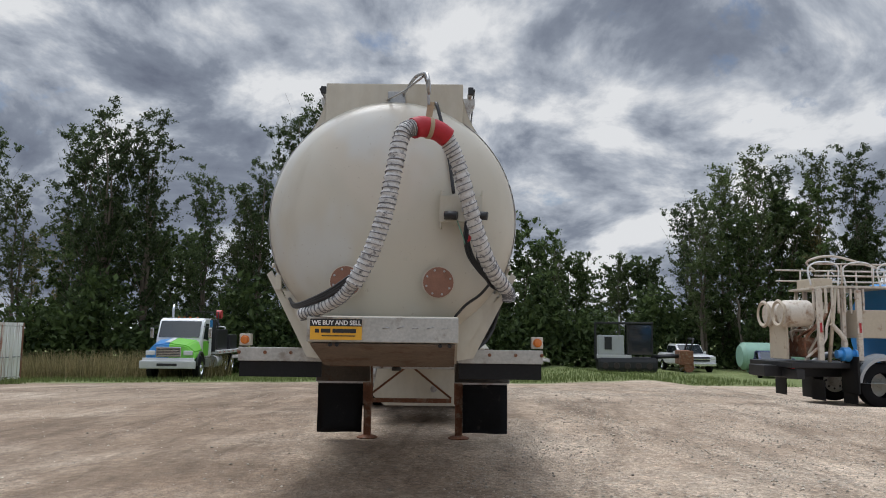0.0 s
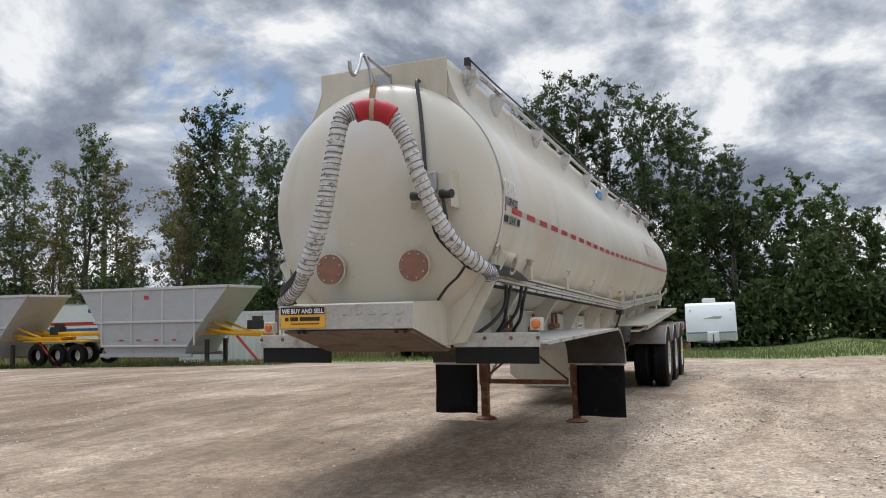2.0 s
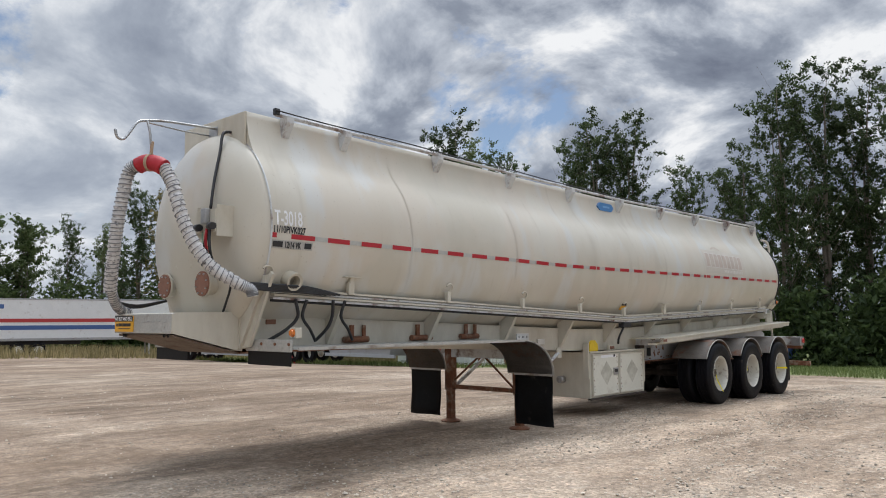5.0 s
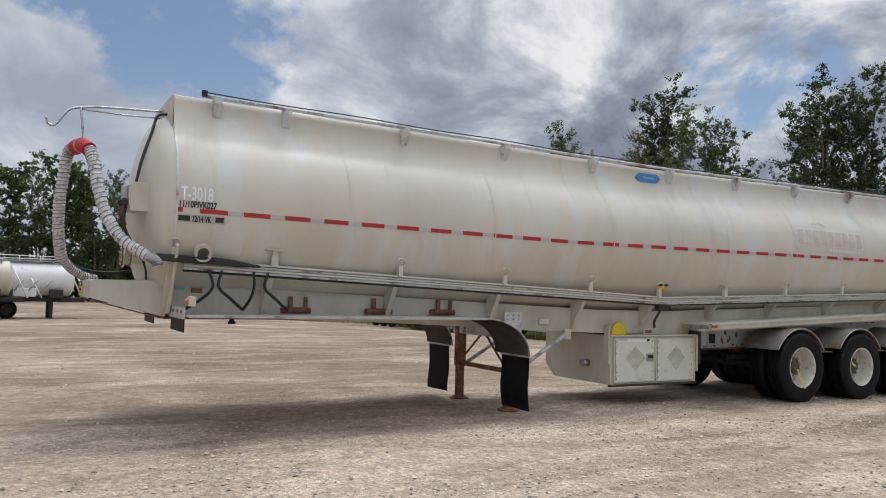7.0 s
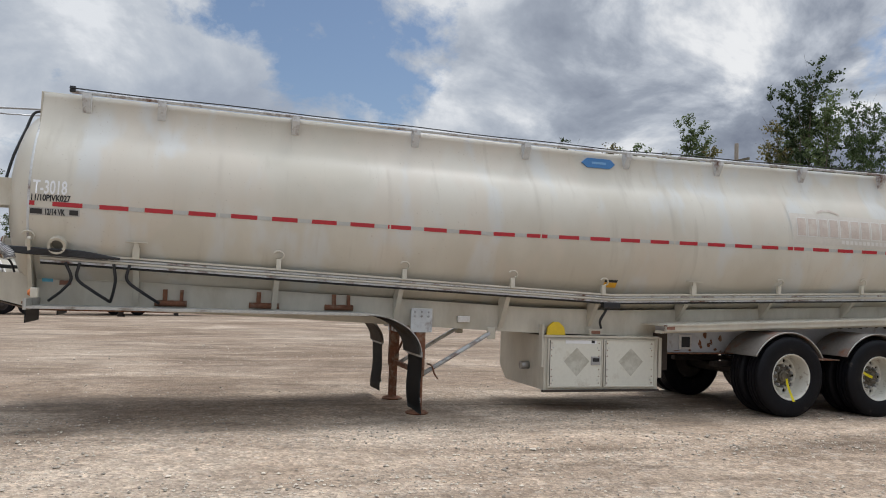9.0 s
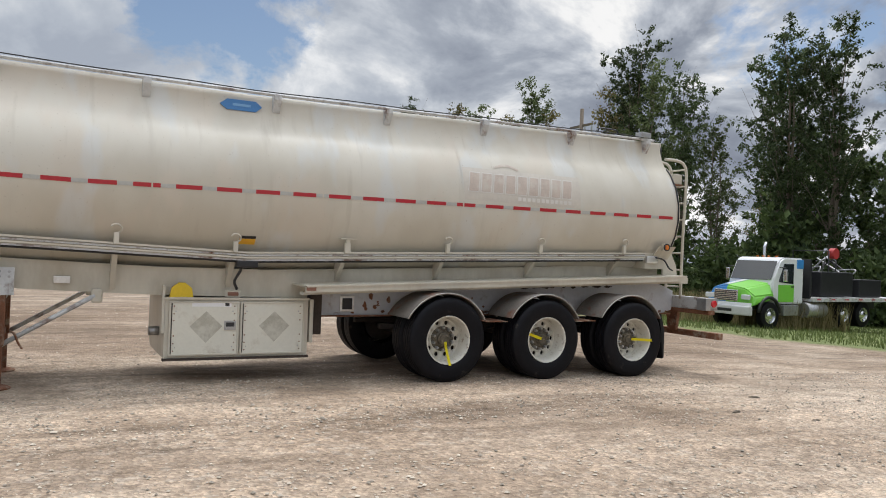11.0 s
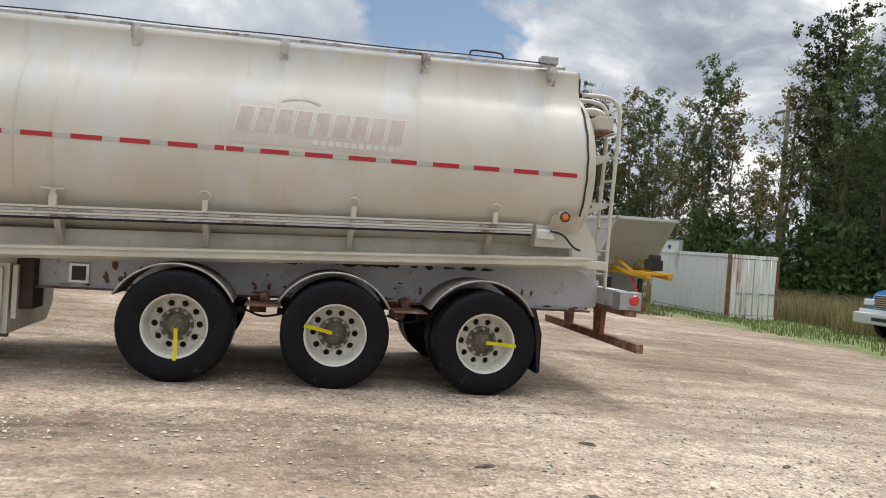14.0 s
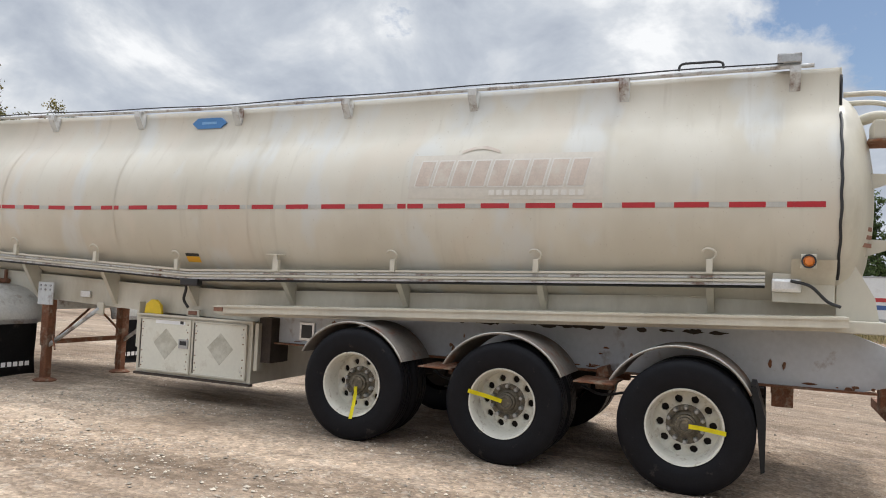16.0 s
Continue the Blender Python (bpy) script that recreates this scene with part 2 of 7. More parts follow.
def shell_paint():
    """Old cream paint: broad cloudy panels of repaint with upright edges, runs below the rail, faint specks."""
    m = bpy.data.materials.new("weathered_tank_cream")
    m.use_nodes = True
    nd, ln = m.node_tree.nodes, m.node_tree.links
    b = nd["Principled BSDF"]
    tc = nd.new("ShaderNodeTexCoord")

    def nz(scale, stretch, det=4.0, ro=0.55):
        mp = nd.new("ShaderNodeMapping")
        mp.inputs["Scale"].default_value = stretch
        ln.new(tc.outputs["Object"], mp.inputs["Vector"])
        n = nd.new("ShaderNodeTexNoise")
        n.inputs["Scale"].default_value, n.inputs["Detail"].default_value, n.inputs["Roughness"].default_value = scale, det, ro
        ln.new(mp.outputs[0], n.inputs["Vector"])
        return n.outputs["Fac"]

    def fade(src, lo, hi, top=1.0):
        r = nd.new("ShaderNodeMapRange")
        r.interpolation_type = "SMOOTHSTEP"
        r.inputs["From Min"].default_value, r.inputs["From Max"].default_value = lo, hi
        r.inputs["To Max"].default_value = top
        ln.new(src, r.inputs["Value"])
        return r.outputs[0]

    def over(fac, a, c):
        x = nd.new("ShaderNodeMix")
        x.data_type = "RGBA"
        ln.new(fac, x.inputs["Factor"])
        if isinstance(a, tuple):
            x.inputs[6].default_value = (*a, 1)
        else:
            ln.new(a, x.inputs[6])
        x.inputs[7].default_value = (*c, 1)
        return x.outputs[2]

    col = over(fade(nz(0.8, (1, 1, 0.7)), 0.38, 0.62), (0.53, 0.49, 0.405), (0.60, 0.565, 0.485))
    col = over(fade(nz(1.15, (0.6, 1, 0.55), 3.0), 0.52, 0.60, 0.55), col, (0.59, 0.525, 0.435))
    col = over(fade(nz(1.7, (0.6, 1, 0.45), 3.0), 0.53, 0.66, 0.6), col, (0.585, 0.60, 0.59))
    col = over(fade(nz(7.0, (0.3, 1, 0.05), 5.0), 0.56, 0.72, 0.35), col, (0.43, 0.385, 0.31))
    col = over(fade(nz(38.0, (1, 1, 1), 3.0), 0.66, 0.74, 0.5), col, (0.36, 0.30, 0.23))
    ln.new(col, b.inputs["Base Color"])
    rr = nd.new("ShaderNodeMapRange")
    rr.inputs["To Min"].default_value, rr.inputs["To Max"].default_value = 0.26, 0.46
    ln.new(nz(2.2, (1, 1, 0.6), 5.0), rr.inputs["Value"])
    ln.new(rr.outputs[0], b.inputs["Roughness"])
    bp = nd.new("ShaderNodeBump")
    bp.inputs["Strength"].default_value, bp.inputs["Distance"].default_value = 0.12, 0.02
    ln.new(nz(1.6, (0.5, 1, 0.35), 3.0), bp.inputs["Height"])
    ln.new(bp.outputs[0], b.inputs["Normal"])
    return m


M["shell"] = shell_paint()


# ---- builders ----
def part(name, bm, material, parent=None, label=""):
    me = bpy.data.meshes.new(name)
    bm.normal_update()
    bm.to_mesh(me)
    bm.free()
    me.materials.append(M[material] if isinstance(material, str) else material)
    ob = new(name, me)
    if parent:
        ob.parent = parent
    if label:
        tagged(ob, label)
    return ob


def thing(name, label, category, at=(0, 0, 0), turn=0.0, group="", kind=""):
    e = new(name)
    e.empty_display_size = 0.2
    e.matrix_world = pose(*at, 0, 0, turn)
    return tagged(e, label, category, group, kind)


def smooth(bm, angle=35):
    for f in bm.faces:
        f.smooth = True
    for e in bm.edges:
        e.smooth = not (len(e.link_faces) == 2 and e.calc_face_angle(0) > radians(angle))
    return bm


def box(bm, c, s, bevel=0.0, rot=None):
    """Axis box: centre c, sizes s, optional bevel and rotation matrix about its centre."""
    m = Matrix.Translation(c) @ (rot.to_4x4() if rot else Matrix()) @ Matrix.Diagonal((*s, 1))
    r = bmesh.ops.create_cube(bm, size=1, matrix=m)
    if bevel:
        es = list({e for v in r["verts"] for e in v.link_edges})
        bmesh.ops.bevel(bm, geom=es, offset=bevel, segments=2, affect="EDGES", profile=0.6)
    return bm


def one_box(c, s, bevel=0.0, rot=None):
    return box(bmesh.new(), c, s, bevel, rot)


def prism(bm, pts, axis, a, b):
    """Polygon pts (in the two other axes, in order xyz less axis) extruded along axis from a to b."""
    def p3(p, h):
        q = list(p)
        q.insert("xyz".index(axis), h)
        return bm.verts.new(q)
    lo, hi = [p3(p, a) for p in pts], [p3(p, b) for p in pts]
    n = len(pts)
    fs = [bm.faces.new(lo), bm.faces.new(hi[::-1])]
    for i in range(n):
        fs.append(bm.faces.new((lo[i], hi[i], hi[(i + 1) % n], lo[(i + 1) % n])))
    bmesh.ops.recalc_face_normals(bm, faces=fs)
    return bm


def tube(bm, pts, r, seg=10, cap=True, radii=None):
    """A round tube swept along a list of points."""
    pts = [Vector(p) for p in pts]
    rings, up = [], None
    for i, p in enumerate(pts):
        d = (pts[min(i + 1, len(pts) - 1)] - pts[max(i - 1, 0)]).normalized()
        if up is None:
            up = d.orthogonal().normalized()
        up = (up - d * up.dot(d)).normalized()
        side = d.cross(up)
        rr = radii[i] if radii else r
        rings.append([bm.verts.new(p + (up * math.cos(2 * math.pi * k / seg) + side * math.sin(2 * math.pi * k / seg)) * rr) for k in range(seg)])
    for a, b in zip(rings, rings[1:]):
        for k in range(seg):
            bm.faces.new((a[k], a[(k + 1) % seg], b[(k + 1) % seg], b[k])).smooth = True
    if cap:
        bm.faces.new(rings[0][::-1])
        bm.faces.new(rings[-1])
    return bm


def revolve(bm, prof, m, seg=32):
    """Profile [(radius, height)] turned about z, then placed by m."""
    rings = []
    for r, h in prof:
        rings.append([bm.verts.new(m @ Vector((r * math.cos(2 * math.pi * k / seg), r * math.sin(2 * math.pi * k / seg), h))) for k in range(seg)] if r > 1e-6 else [bm.verts.new(m @ Vector((0, 0, h)))])
    fs = []
    for a, b in zip(rings, rings[1:]):
        for k in range(seg):
            j = (k + 1) % seg
            if len(a) == 1 and len(b) == 1:
                continue
            if len(a) == 1:
                fs.append(bm.faces.new((a[0], b[k], b[j])))
            elif len(b) == 1:
                fs.append(bm.faces.new((a[k], a[j], b[0])))
            else:
                fs.append(bm.faces.new((a[k], a[j], b[j], b[k])))
    bmesh.ops.recalc_face_normals(bm, faces=fs)
    return smooth(bm, 30)


def curve_pts(ctrl, n=8):
    """Catmull-Rom points through ctrl."""
    c = [Vector(p) for p in ctrl]
    c = [c[0] * 2 - c[1]] + c + [c[-1] * 2 - c[-2]]
    out = []
    for i in range(1, len(c) - 2):
        for k in range(n):
            t = k / n
            a, b, d, e = c[i - 1], c[i], c[i + 1], c[i + 2]
            out.append(0.5 * ((2 * b) + (d - a) * t + (2 * a - 5 * b + 4 * d - e) * t * t + (3 * b - a - 3 * d + e) * t ** 3))
    out.append(c[-2])
    return out


ALONG_X = Matrix.Rotation(radians(90), 4, "Y")      # z axis of a profile to +x
ALONG_NY = Matrix.Rotation(radians(90), 4, "X")     # z axis of a profile to -y


# ---- ground ----
def step(v, a, b):
    t = min(max((v - a) / (b - a), 0), 1)
    return t * t * (3 - 2 * t)


def ground_z(x, y):
    z = -(0.040 - 0.016 * step(x, 3, 10)) * min(max(y - 20, 0), 40) - 0.018 * min(max(-x - 3, 0), 34)
    return z - 0.24 * step(x, 8.6, 10.2) * step(y, 17.5, 20) - 0.025 * step(y, 12.5, 15.5) - 0.05 * step(y, 16.5, 19.4)


def add_ground():
    xs = sorted(set([-3000, -1200, -500, -260] + list(range(-160, -4, 2)) + [0.5 * k for k in range(-8, 25)] + list(range(14, 121, 2)) + [160, 260, 500, 1200, 3000]))
    ys = sorted(set([-3000, -1200, -500, -260] + list(range(-120, 10, 2)) + [0.5 * k for k in range(20, 49)] + list(range(26, 121, 2)) + [160, 260, 500, 1200, 3000]))
    bm = bmesh.new()
    grid = [[bm.verts.new((x, y, ground_z(x, y))) for y in ys] for x in xs]
    for i in range(len(xs) - 1):
        for j in range(len(ys) - 1):
            bm.faces.new((grid[i][j], grid[i + 1][j], grid[i + 1][j + 1], grid[i][j + 1])).smooth = True
    m = bpy.data.materials.new("gravel_yard")
    m.use_nodes = True
    nd, ln = m.node_tree.nodes, m.node_tree.links
    b = nd["Principled BSDF"]
    b.inputs["Roughness"].default_value = 0.95
    tc = nd.new("ShaderNodeTexCoord")

    def nz(scale, det, stretch=(1, 1, 1), rot=0.0, dist=0.0):
        mp = nd.new("ShaderNodeMapping")
        mp.inputs["Scale"].default_value = stretch
        mp.inputs["Rotation"].default_value = (0, 0, rot)
        ln.new(tc.outputs["Object"], mp.inputs[0])
        n = nd.new("ShaderNodeTexNoise")
        n.inputs["Scale"].default_value, n.inputs["Detail"].default_value, n.inputs["Roughness"].default_value, n.inputs["Distortion"].default_value = scale, det, 0.65, dist
        ln.new(mp.outputs[0], n.inputs["Vector"])
        return n.outputs["Fac"]

    def ramp(src, stops):
        r = nd.new("ShaderNodeValToRGB")
        el = r.color_ramp.elements
        while len(el) < len(stops):
            el.new(0.5)
        for e, (p, c) in zip(el, stops):
            e.position, e.color = p, (*c, 1)
        ln.new(src, r.inputs[0])
        return r.outputs[0]

    def mixc(f, a, c, kind="MIX", fv=None):
        x = nd.new("ShaderNodeMix")
        x.data_type, x.blend_type = "RGBA", kind
        if f is None:
            x.inputs["Factor"].default_value = fv
        else:
            ln.new(f, x.inputs["Factor"])
        ln.new(a, x.inputs[6])
        ln.new(c, x.inputs[7])
        return x.outputs[2]

    broad = ramp(nz(0.13, 7), [(0.36, (0.245, 0.182, 0.128)), (0.48, (0.315, 0.245, 0.182)), (0.60, (0.385, 0.315, 0.245))])
    tracks = ramp(nz(1.1, 6, (1.0, 0.16, 1), 0.25, 1.2), [(0.34, (0.58, 0.55, 0.52)), (0.48, (0.95, 0.94, 0.93)), (0.62, (1.14, 1.13, 1.12))])
    ruts = ramp(nz(3.2, 7, (1, 0.45, 1), -0.5, 0.8), [(0.34, (0.66, 0.64, 0.62)), (0.5, (1, 1, 1)), (0.66, (1.20, 1.19, 1.18))])
    grains = ramp(nz(9, 8), [(0.30, (0.70, 0.68, 0.66)), (0.52, (1, 1, 1)), (0.70, (1.32, 1.31, 1.30))])
    vo = nd.new("ShaderNodeTexVoronoi")
    vo.inputs["Scale"].default_value = 34
    ln.new(tc.outputs["Object"], vo.inputs["Vector"])
    peb = ramp(vo.outputs["Color"], [(0.12, (0.66, 0.65, 0.64)), (0.5, (1, 1, 1)), (0.95, (1.45, 1.43, 1.40))])
    # pale crumbs gathered in patches between the tracks
    vo2 = nd.new("ShaderNodeTexVoronoi")
    vo2.inputs["Scale"].default_value = 15
    ln.new(tc.outputs["Object"], vo2.inputs["Vector"])
    crumb = ramp(vo2.outputs["Color"], [(0.66, (0, 0, 0)), (0.86, (0.42, 0.42, 0.42))])
    # packed brown dirt under and beyond the trailer, looser pale gravel along its side
    side = nd.new("ShaderNodeSeparateXYZ")
    ln.new(tc.outputs["Object"], side.inputs[0])
    loose = nd.new("ShaderNodeMapRange")
    loose.inputs["From Min"].default_value, loose.inputs["From Max"].default_value = -4.0, 3.0
    loose.inputs["To Min"].default_value, loose.inputs["To Max"].default_value = -0.10, 0.10
    ln.new(side.outputs["X"], loose.inputs["Value"])
    where = nd.new("ShaderNodeMath")
    where.operation = "ADD"
    ln.new(nz(0.45, 6, (1, 0.7, 1), 0.3, 0.5), where.inputs[0])
    ln.new(loose.outputs[0], where.inputs[1])
    patch = ramp(where.outputs[0], [(0.38, (0.08, 0.08, 0.08)), (0.60, (1, 1, 1))])
    pale = nd.new("ShaderNodeRGB")
    pale.outputs[0].default_value = (0.50, 0.435, 0.36, 1)
    col = mixc(None, broad, tracks, "MULTIPLY", 0.85)
    col = mixc(None, col, ruts, "MULTIPLY", 0.7)
    dust = mixc(None, col, grains, "MULTIPLY", 0.85)
    packed = nd.new("ShaderNodeRGB")
    packed.outputs[0].default_value = (0.76, 0.71, 0.66, 1)
    dust = mixc(None, dust, packed.outputs[0], "MULTIPLY", 1.0)
    lighter = nd.new("ShaderNodeRGB")
    lighter.outputs[0].default_value = (1.33, 1.34, 1.35, 1)
    col = mixc(None, col, lighter.outputs[0], "MULTIPLY", 1.0)
    coarse = mixc(None, col, grains, "MULTIPLY", 0.9)
    coarse = mixc(crumb, coarse, pale.outputs[0])
    coarse = mixc(None, coarse, peb, "MULTIPLY", 0.9)
    col = mixc(patch, dust, coarse)
    # grass beyond the yard's ragged edge
    sx = nd.new("ShaderNodeSeparateXYZ")
    ln.new(tc.outputs["Object"], sx.inputs[0])

    def math_(op, a, c):
        n = nd.new("ShaderNodeMath")
        n.operation = op
        for sock, v in zip(n.inputs, (a, c)):
            if isinstance(v, (int, float)):
                sock.default_value = v
            else:
                ln.new(v, sock)
        return n.outputs[0]

    edge = nd.new("ShaderNodeMapRange")
    edge.interpolation_type = "SMOOTHSTEP"
    edge.inputs["From Min"].default_value, edge.inputs["From Max"].default_value = 2.0, 9.0
    edge.inputs["To Min"].default_value, edge.inputs["To Max"].default_value = 31.8, 32.5
    ln.new(sx.outputs["X"], edge.inputs["Value"])
    wig = math_("MULTIPLY", math_("SUBTRACT", nz(0.35, 6), 0.5), 9.0)
    dist = math_("ADD", math_("SUBTRACT", sx.outputs["Y"], edge.outputs[0]), wig)
    gm = nd.new("ShaderNodeMapRange")
    gm.inputs["From Min"].default_value, gm.inputs["From Max"].default_value = -0.3, 1.2
    ln.new(dist, gm.inputs["Value"])
    green = ramp(nz(1.3, 7), [(0.34, (0.10, 0.12, 0.04)), (0.52, (0.15, 0.19, 0.055)), (0.68, (0.25, 0.24, 0.11))])
    col = mixc(gm.outputs[0], col, green)
    ln.new(col, b.inputs["Base Color"])
    h = nd.new("ShaderNodeMath")
    h.operation = "ADD"
    ln.new(nz(26, 6), h.inputs[0])
    ln.new(vo.outputs["Distance"], h.inputs[1])
    bp = nd.new("ShaderNodeBump")
    bp.inputs["Strength"].default_value, bp.inputs["Distance"].default_value = 0.9, 0.02
    ln.new(h.outputs[0], bp.inputs["Height"])
    ln.new(bp.outputs[0], b.inputs["Normal"])
    tagged(part("ground", bm, m), "pale brown gravel yard with tyre tracks and loose stones", "ground", kind="structure")


add_ground()


# ---- the tank trailer ----
CX, R = -0.08, 1.05
Y0, YM, Y1 = 6.83, 13.7, 20.65
tanker = thing("tanker_trailer", "long cream painted tank trailer with dual wheels, standing on landing legs", "tank trailer")


def axis_z(y):
    return 2.41 + (2.32 - 2.41) * (y - Y0) / (YM - Y0) if y < YM else 2.32 + (2.43 - 2.32) * (y - YM) / (Y1 - YM)


def crest_z(y):
    return 3.62 - 0.085 * (1 - abs(y - YM) / (YM - Y0))


def skin_x(y, z, off=0.0):
    """The tank's outer face on the +x side at height z."""
    d = z - axis_z(y)
    return CX + math.sqrt(max(0, R * R - d * d)) + off


def section(y, grow=0.0):
    """Cross-section of the tank with its raised spill box, anticlockwise from the -x box corner."""
    zc, r = axis_z(y), R + grow
    out = []
    half = [(0.585 + grow, crest_z(y))]
    p0 = (r * math.cos(radians(40)), zc + r * math.sin(radians(40)))
    p2 = (0.585 + grow, zc + 1.15)
    p1 = (0.625 + grow, zc + 0.86)
    for k in range(7, -1, -1):
        t = k / 7
        half.append(((1 - t) ** 2 * p0[0] + 2 * t * (1 - t) * p1[0] + t * t * p2[0], (1 - t) ** 2 * p0[1] + 2 * t * (1 - t) * p1[1] + t * t * p2[1]))
    for k in range(1, 29):
        a = radians(40 - k * 130 / 28)
        half.append((r * math.cos(a), zc + r * math.sin(a)))
    for x, z in half:
        out.append((CX + x, y, z))
    for x, z in half[-2::-1]:
        out.append((CX - x, y, z))
    return out


def loft(bm, ys, grow=0.0, close=True):
    rings = [[bm.verts.new(p) for p in section(y, grow)] for y in ys]
    n = len(rings[0])
    for a, b in zip(rings, rings[1:]):
        for k in range(n if close else n - 1):
            bm.faces.new((a[k], b[k], b[(k + 1) % n], a[(k + 1) % n])).smooth = True
    return rings


SEAMS = [Y0, 8.75, 10.73, 12.72, 14.72, 16.72, 18.72, Y1]
for a, b in zip(SEAMS, SEAMS[1:]):
    bm = bmesh.new()
    ys = [a + (b - a) * k / 4 for k in range(5)]
    loft(bm, sorted(set(ys + ([YM] if a < YM < b else []))))
    part("shell_panel", bm, "shell", tanker)
for y in SEAMS[1:-1]:
    bm = bmesh.new()
    loft(bm, [y - 0.009, y + 0.009], 0.005)
    part("weld_seam", bm, "shell", tanker)

# front head with knuckle, and the front plate of the spill box
prof = [(R - 0.002, 0.0), (R - 0.01, -0.035), (R - 0.05, -0.10), (R - 0.13, -0.165), (0.78, -0.225), (0.6, -0.275), (0.4, -0.315), (0.2, -0.335), (0, -0.342)]
part("front_head", revolve(bmesh.new(), [(r, -h) for r, h in prof], Matrix.Translation((CX, Y0, axis_z(Y0))) @ ALONG_NY, 72), "shell", tanker)
part("rear_head", revolve(bmesh.new(), [(r, -h) for r, h in prof], Matrix.Translation((CX, Y1, axis_z(Y1))) @ Matrix.Rotation(radians(-90), 4, "X"), 72), "cream", tanker)
part("head_rim", revolve(bmesh.new(), [(R + 0.002, -0.012), (R + 0.008, -0.006), (R + 0.008, 0.006), (R + 0.002, 0.012)], Matrix.Translation((CX, Y0, axis_z(Y0))) @ ALONG_NY, 72), "frame", tanker)
for y, s in ((Y0, -1), (Y1, 1)):
    zt = crest_z(y)
    bm = one_box((CX, y + s * 0.012, (zt + 2.95) / 2), (1.19, 0.024, zt - 2.95), 0.01)
    part("end_plate", bm, "cream", tanker)
for x in (-0.53, 0.34):
    part("plate_hole", revolve(bmesh.new(), [(0, 0), (0.022, 0), (0.024, 0.006)], Matrix.Translation((x, Y0 - 0.018, 3.50)) @ ALONG_NY, 12), "black", tanker)

for y in (Y0 + 0.003, Y1 - 0.003):
    bm = bmesh.new()
    bm.faces.new([bm.verts.new(p) for p in section(y, -0.001)])
    part("end_cap", bm, "cream", tanker)

# top guard rail along both edges of the spill box
TOP_Y = [7.28, 8.07, 9.6, 11.12, 12.66, 14.2, 15.72, 17.24, 18.8, 20.3]
for s in (-1, 1):
    pts = [(CX + s * 0.66, y, crest_z(y) + 0.015) for y in [7.12] + TOP_Y[1:] + [20.45]]
    part("top_rail", tube(bmesh.new(), pts, 0.020, 8), "frame", tanker)
    pts = [(CX + s * 0.70, y, crest_z(y) + 0.045 + 0.006 * math.sin(3 * y)) for y in np.linspace(7.1, 20.2, 40)]
    part("rail_cable", tube(bmesh.new(), pts, 0.008, 6), "cable", tanker)
    for y in TOP_Y:
        z = crest_z(y)
        bm = bmesh.new()
        prism(bm, [(CX + s * 0.585, z - 0.19), (CX + s * 0.62, z - 0.20), (CX + s * 0.71, z - 0.05), (CX + s * 0.71, z + 0.01), (CX + s * 0.585, z + 0.01)], "y", y - 0.045, y + 0.045)
        part("rail_bracket", bm, "frame", tanker)
    part("rail_clamp", one_box((CX + s * 0.67, 7.13, crest_z(7) + 0.04), (0.05, 0.06, 0.07), 0.01), "black", tanker)
bm = tube(bmesh.new(), curve_pts([(0.57, 19.3, 3.66), (0.57, 19.33, 3.72), (0.57, 19.5, 3.725), (0.57, 19.67, 3.72), (0.57, 19.7, 3.66)], 4), 0.012, 6)
part("grab_handle", bm, "black", tanker)
part("rail_box", one_box((0.55, 20.25, 3.70), (0.16, 0.2, 0.09), 0.012), "steel", tanker)

# reflective stripe on both sides, laid on the tank's curve
def stripe_z(y):
    return 2.33 - 0.045 * (1 - abs(y - 12) / 5.2) if y < 12 else 2.285 + 0.075 * (y - 12) / 8.65


def skin_patch(y0, y1, z0f, z1f, off, side=1, ny=2, nz=3):
    bm = bmesh.new()
    rows = []
    for i in range(ny + 1):
        y = y0 + (y1 - y0) * i / ny
        col = []
        for j in range(nz + 1):
            z = z0f(y) + (z1f(y) - z0f(y)) * j / nz
            x = skin_x(y, z, off)
            col.append(bm.verts.new((x if side > 0 else 2 * CX - x, y, z)))
        rows.append(col)
    for a, b in zip(rows, rows[1:]):
        for j in range(nz):
            bm.faces.new((a[j], b[j], b[j + 1], a[j + 1]) if side > 0 else (a[j], a[j + 1], b[j + 1], b[j])).smooth = True
    return bm


for side in (1, -1):
    part("reflector", skin_patch(6.84, 6.89, lambda y: stripe_z(y) - 0.024, lambda y: stripe_z(y) + 0.024, 0.004, side), "redtape", tanker)
    y = 7.06
    while y < 20.5:
        ye = min(y + 0.29, 20.62)
        part("reflector", skin_patch(y, ye, lambda q: stripe_z(q) - 0.024, lambda q: stripe_z(q) + 0.024, 0.004, side), "redtape", tanker)
        if ye + 0.165 < 20.62:
            part("reflector", skin_patch(ye + 0.004, ye + 0.16, lambda q: stripe_z(q) - 0.022, lambda q: stripe_z(q) + 0.022, 0.0035, side), "whitetape", tanker)
        y += 0.455


